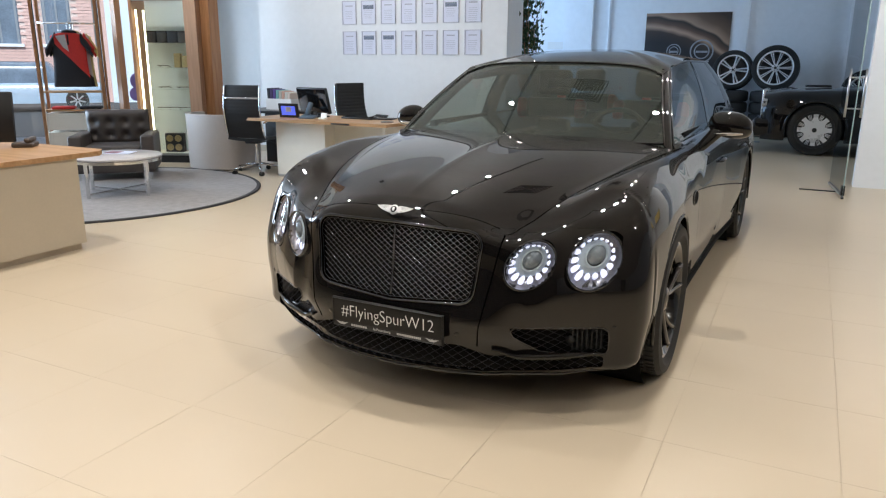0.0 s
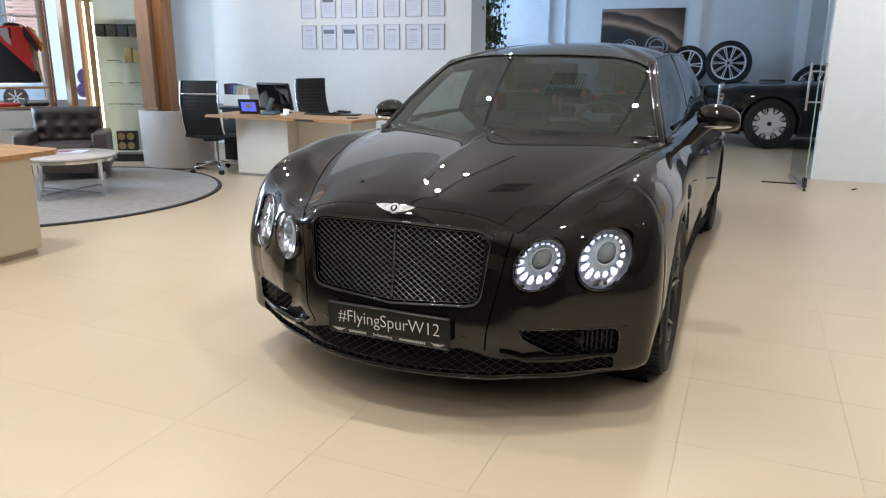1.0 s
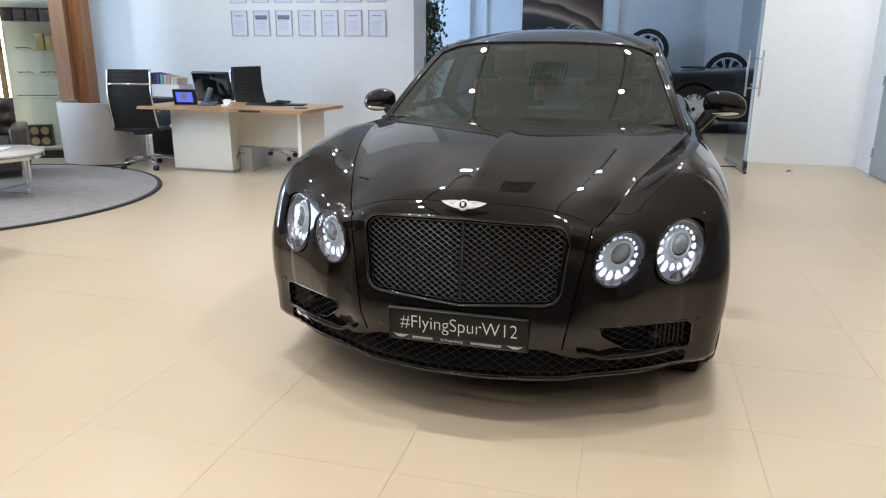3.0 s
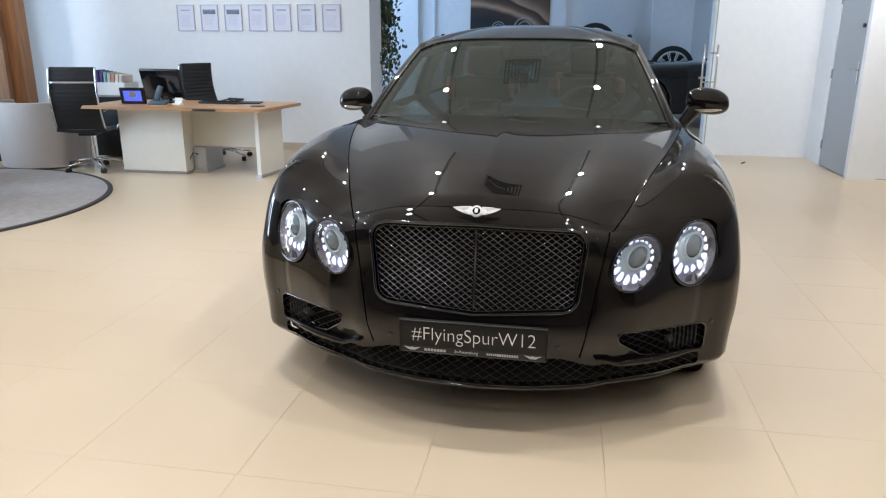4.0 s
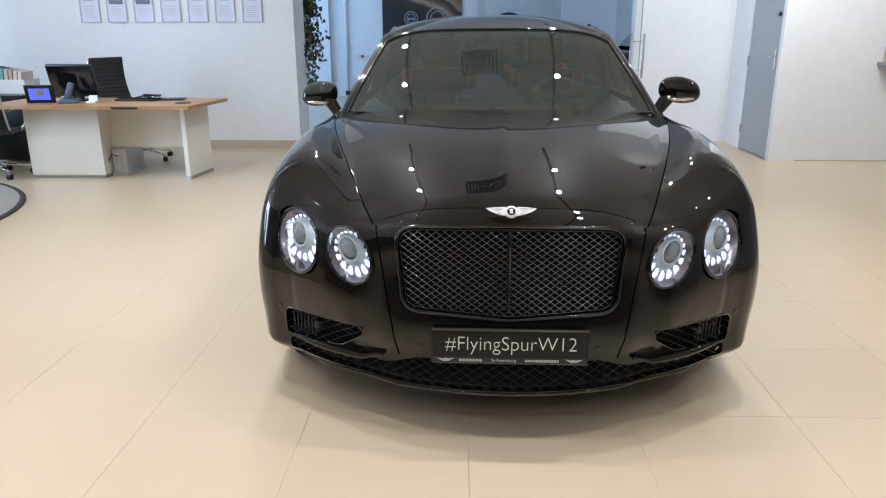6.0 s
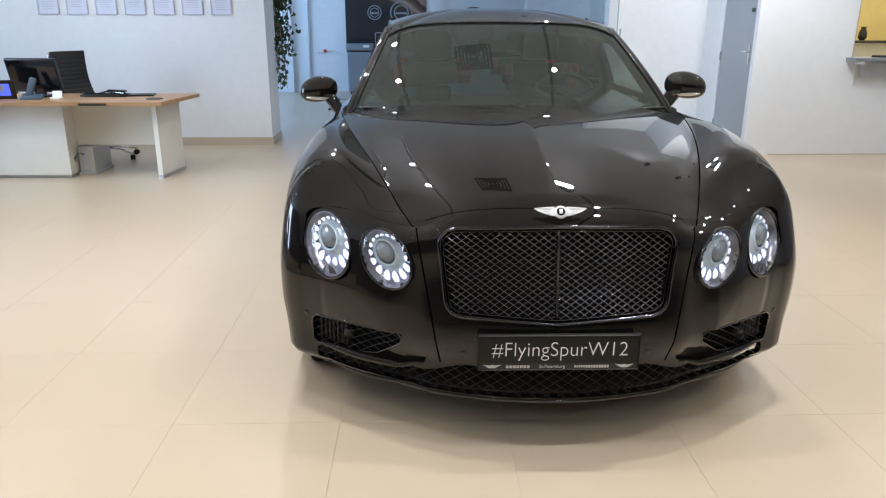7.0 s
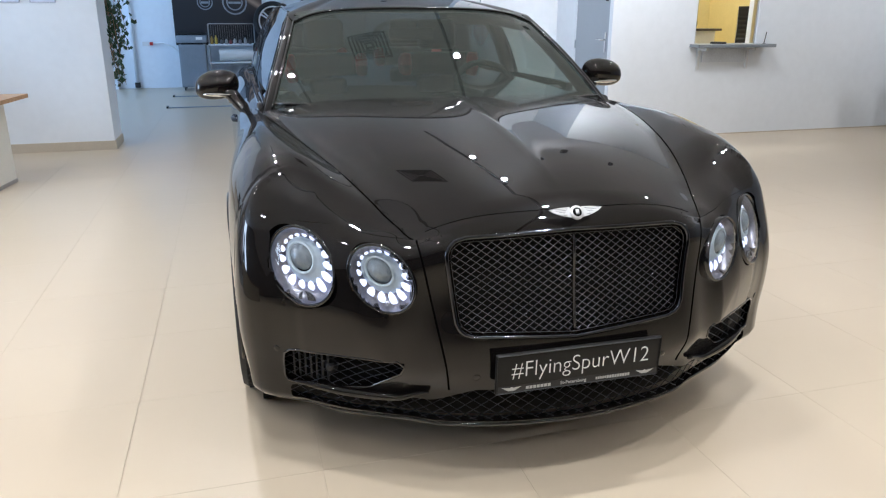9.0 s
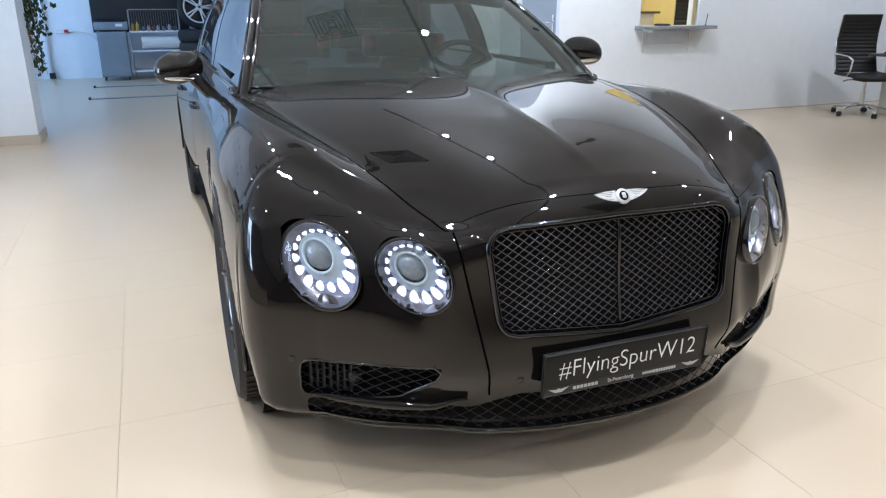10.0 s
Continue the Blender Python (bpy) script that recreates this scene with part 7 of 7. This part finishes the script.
# ---- plant behind the wall ----
def ficus(at):
    t = thing("ficus_tree", "potted fig tree with drooping branches of small dark leaves", "plant", at)
    rg = random.Random(11)
    part("pot", lathe([(0.15, 0), (0.19, 0.30), (0.21, 0.32), (0.19, 0.32), (0.18, 0.28)], 28, caps=True), M_CAB, t, "grey pot", smooth=40)
    part("trunk", tube([(0, 0, 0.28), (0.02, 0.01, 0.9), (0.0, 0.02, 1.5), (0.03, 0, 2.3)], [0.03, 0.026, 0.02, 0.012], 8), M_OAKV, t, smooth=True)
    tips = []
    limbs = []
    for k in range(56):
        z0 = 1.0 + 1.35 * rg.random()
        a = rg.gauss(0, 0.42) if k % 7 else rg.random() * 2 * math.pi
        r = 0.34 + 0.27 * rg.random() if abs(a) < 0.9 else 0.3
        drop = 0.25 + 0.5 * rg.random()
        pts = [(0.02, 0.01, z0), (r * 0.5 * math.cos(a), r * 0.5 * math.sin(a), z0 + 0.14), (r * math.cos(a), r * math.sin(a), z0 + 0.02), (r * 1.1 * math.cos(a), r * 1.1 * math.sin(a), max(0.62, z0 - drop))]
        limbs.append(tube(pts, [0.008, 0.006, 0.004, 0.002], 5))
        tips.append(pts)
    part("limbs", joined(*limbs), M_OAKV, t, smooth=True)
    bm = bmesh.new()
    for pts in tips:
        for i in range(50):
            s = 0.25 + 2.75 * rg.random()
            j = min(2, int(s))
            p = Vector(pts[j]).lerp(Vector(pts[j + 1]), s - j) + Vector((rg.gauss(0, 0.04), rg.gauss(0, 0.04), rg.gauss(0, 0.03)))
            q = Euler((rg.uniform(0.6, 2.2), rg.uniform(-0.6, 0.6), rg.uniform(0, 6.3))).to_matrix()
            l, w = rg.uniform(0.05, 0.085), rg.uniform(0.018, 0.03)
            v = [bm.verts.new(p + q @ Vector(c)) for c in ((0, 0, 0), (w, l * 0.4, 0.006), (0, l, -0.008), (-w, l * 0.4, 0.006))]
            bm.faces.new(v)
    part("crown", bm, M_LEAF, t, "small dark green leaves", recalc=False)


M_LEAF = mat("leaf", (0.035, 0.075, 0.022), 0.45, var=0.5, scale=20)
ficus((-2.70, 7.52, 0))

# ---- shop front and street ----
M_STREETGLASS = mat("street_window_glass", (0.16, 0.20, 0.26), 0.25, var=0.3, scale=3)
M_PURPLE = mat("sticker_purple", (0.20, 0.15, 0.42), 0.6)
FA = 50
fr = Matrix.Translation((-8.0, 5.0, 0)) @ Matrix.Rotation(radians(FA), 4, 'Z')
bm = moved(boxes((-4.4, -4.3, -0.05, 0.05, 0, CEIL), (-1.75, -1.68, -0.05, 0.05, 0, CEIL), (0.08, 0.16, -0.06, 0.06, 0, CEIL), (-4.3, 1.0, -0.05, 0.05, 0, 0.08), (-4.3, 1.0, -0.05, 0.05, 3.1, CEIL)), fr)
structure("shop_front_frame", bm, mat("frame_blue_grey", (0.30, 0.36, 0.42), 0.4), "blue-grey metal frame of the shop window", "window")
t = thing("shop_window", "clear shop window panes towards the street", "window", kind="structure")
for a, b in ((-4.3, -1.75), (-1.68, 0.08), (0.16, 1.0)):
    part("pane", moved(boxes((a, b, -0.006, 0.006, 0.08, 3.1)), fr), M_GLASS, t).visible_shadow = False
t = thing("window_sticker", "purple two-lobed sticker on the shop window", "sticker")
t.matrix_world = fr @ Matrix.Translation((0.57, -0.010, 1.0))
for x, z, w, h in ((0.02, 0.09, 0.10, 0.12), (-0.02, -0.10, 0.085, 0.10)):
    part("lobe", moved(lathe([(1.0, 0.0), (1.0, 0.003)], 24, 1), Matrix.Translation((x, 0, z)) @ Matrix.Diagonal((w, 1, h, 1))), M_PURPLE, t)
structure("wall_pier", boxes((-7.45, -7.36, 5.74, YC - 0.002, 0, CEIL)), M_WALL, "white wall pier between the shop window and the wall", "wall")
# unseen wall; its window is added for the left fill light
structure("wall_left", boxes((-10.0, -9.8, -9.0, 0.9, 0, CEIL), (-10.0, -9.8, 0.9, 3.0, 3.4, CEIL), (-10.0, -9.8, 0.9, 3.0, 0, 0.2)), M_FRONT, "plain dark grey side wall out of view, with an added window", "wall")
structure("pavement", moved(boxes((-12, 12, 0.1, 4.0, -0.15, -0.06)), fr), mat("pavement_grey", (0.42, 0.41, 0.40), 0.8, var=0.15), "pale pavement outside the shop window", "pavement")

M_BRICK = mat("brick_red", (0.70, 0.47, 0.42), 0.8, var=0.25, scale=30)
bl = Matrix.Translation((-22.4, 15.6, -0.15)) @ Matrix.Rotation(radians(FA), 4, 'Z') @ Matrix.Scale(1.44, 4)
house = thing("brick_house", "red brick town house across the street", "house")
house.matrix_world = bl
part("wall", boxes((-14, 0.75, 0.03, 0.5, 0, 9)), mat("mortar", (0.66, 0.56, 0.52), 0.9), house)
bk = bmesh.new()
rg = random.Random(5)
wins = [(-5.2, -4.0), (-1.95, -1.18), (-0.62, -0.05)]
for j in range(60):
    z = 0.02 + 0.077 * j
    for i in range(-36, 3):
        x = 0.26 * i + (0.13 if j % 2 else 0)
        if any(a - 0.26 < x < b and 1.42 < z < 4.4 for a, b in wins):
            continue
        bx(bk, x, x + 0.248, 0.0 + 0.004 * rg.random(), 0.03, z, z + 0.066)
ob = part("brick_courses", bk, M_BRICK, house, "red brick courses", recalc=False)
ob["kind"] = "stuff"
for a, b in wins:
    w = part("window", boxes((a - 0.02, b + 0.02, 0.0, 0.029, 1.43, 4.42)), M_STREETGLASS, house, "dark tall window")
    part("frame", boxes((a, a + 0.05, -0.02, 0.0, 1.45, 4.4), (b - 0.05, b, -0.02, 0.0, 1.45, 4.4), ((a + b) / 2 - 0.02, (a + b) / 2 + 0.02, -0.02, 0.0, 1.45, 4.4), (a + 0.05, b - 0.05, -0.02, 0.0, 2.6, 2.65)), mat("window_frame_grey", (0.25, 0.27, 0.30), 0.5), w)
    part("sill", boxes((a - 0.08, b + 0.08, -0.06, 0.0, 1.36, 1.43)), M_WALLB, w)


pale = thing("stucco_house", "pale blue-grey stucco town house across the street", "house")
pale.matrix_world = bl
part("wall", boxes((0.75, 14, 0.0, 0.5, 0, 9)), mat("pale_stucco", (0.66, 0.74, 0.82), 0.9, var=0.06, bump=0.1), pale)
for a in (1.6, 3.2, 4.8):
    part("window", boxes((a, a + 0.7, -0.02, -0.002, 1.5, 3.2)), M_WALLB, pale, "pale curtained window")


def street_car():
    t = thing("parked_car", "blue-grey car parked in the street outside", "car")
    t.matrix_world = Matrix.Translation((-18.9, 12.4, -0.15)) @ Matrix.Rotation(radians(FA), 4, 'Z')
    m = mat("car_blue_grey", (0.36, 0.45, 0.56), 0.3, coat=0.6)

    def sect(u, v):
        x = -3.2 + 4.3 * u
        a = math.pi * v
        k = 1 - (1 - min(1.0, min(u, 1 - u) / 0.12)) ** 2 * 0.25
        c, s = math.cos(a), math.sin(a)
        return (x, 0.9 - 0.9 * k * math.copysign(abs(c) ** 0.4, c), 0.25 + 0.68 * k * abs(s) ** 0.4)
    part("body", surf(sect, 40, 24), m, t, smooth=True)
    part("cabin", surf(lambda u, v: (-2.6 + 2.6 * u, 0.9 - 0.78 * math.copysign(abs(math.cos(math.pi * v)) ** 0.4, math.cos(math.pi * v)), 0.85 + 0.62 * min(1.0, 2.2 * math.sin(math.pi * u)) * abs(math.sin(math.pi * v)) ** 0.4), 30, 24), M_STREETGLASS, t, "dark windows", smooth=True)
    for x in (-2.4, 0.35):
        w = new("wheel")
        w.parent = t
        w.matrix_local = Matrix.Translation((x, 0.06, 0.33))
        part("tyre", lathe([(0.22, -0.1), (0.32, -0.1), (0.33, 0.1), (0.22, 0.1)], 32, 1), M_RUBBER, w, smooth=40)
        part("rim", joined(lathe([(0.21, -0.09), (0.03, -0.08)], 32, 1, caps=False), *[moved(boxes((-0.02, 0.02, -0.115, -0.10, 0.03, 0.22)), Matrix.Rotation(2 * math.pi * k / 7, 4, 'Y')) for k in range(7)]), M_SILVER, w, smooth=40)


street_car()

# ---- floor tiles ----
TS, TY = 0.6025, 0.609
def tiles():
    floor = bpy.data.objects["floor"]
    g, h, hy = 0.0005, TS / 2, TY / 2
    me_bm = bmesh.new()
    v = [me_bm.verts.new(p) for p in ((-h + g, -hy + g, -0.0006), (h - g, -hy + g, -0.0006), (h - g, hy - g, -0.0006), (-h + g, hy - g, -0.0006))]
    w = [me_bm.verts.new((p.co.x * 0.9985, p.co.y * 0.9985, 0.0)) for p in v]
    me_bm.faces.new(w)
    for i in range(4):
        me_bm.faces.new((v[i], v[(i + 1) % 4], w[(i + 1) % 4], w[i]))
    me = bpy.data.meshes.new("tile")
    me_bm.to_mesh(me)
    me.materials.append(M_TILE)
    rest = bmesh.new()
    for i in range(-17, 18):
        for j in range(-16, 25):
            cx, cy = 0.4735 + TS * (i + 0.5), 0.2535 + TY * (j + 0.5)
            if abs(cx) > 10 or cy > 14.3 or cy < -9.1:
                continue
            if -3.0 < cx < 2.6 and -2.7 < cy < 6.6 and not (abs(cx) < 0.75 and 0.8 < cy < 4.4):
                ob = new("tile", me)
                ob.location = (cx, cy, 0)
                ob.parent = floor
            else:
                rest.verts.ensure_lookup_table()
                a = [rest.verts.new((p.co.x + cx, p.co.y + cy, p.co.z)) for p in v]
                b = [rest.verts.new((p.co.x + cx, p.co.y + cy, p.co.z)) for p in w]
                rest.faces.new(b)
                for k in range(4):
                    rest.faces.new((a[k], a[(k + 1) % 4], b[(k + 1) % 4], b[k]))
    me_bm.free()
    ob = part("tile_field", rest, M_TILE, floor, recalc=False)
    ob["kind"] = "stuff"
tiles()
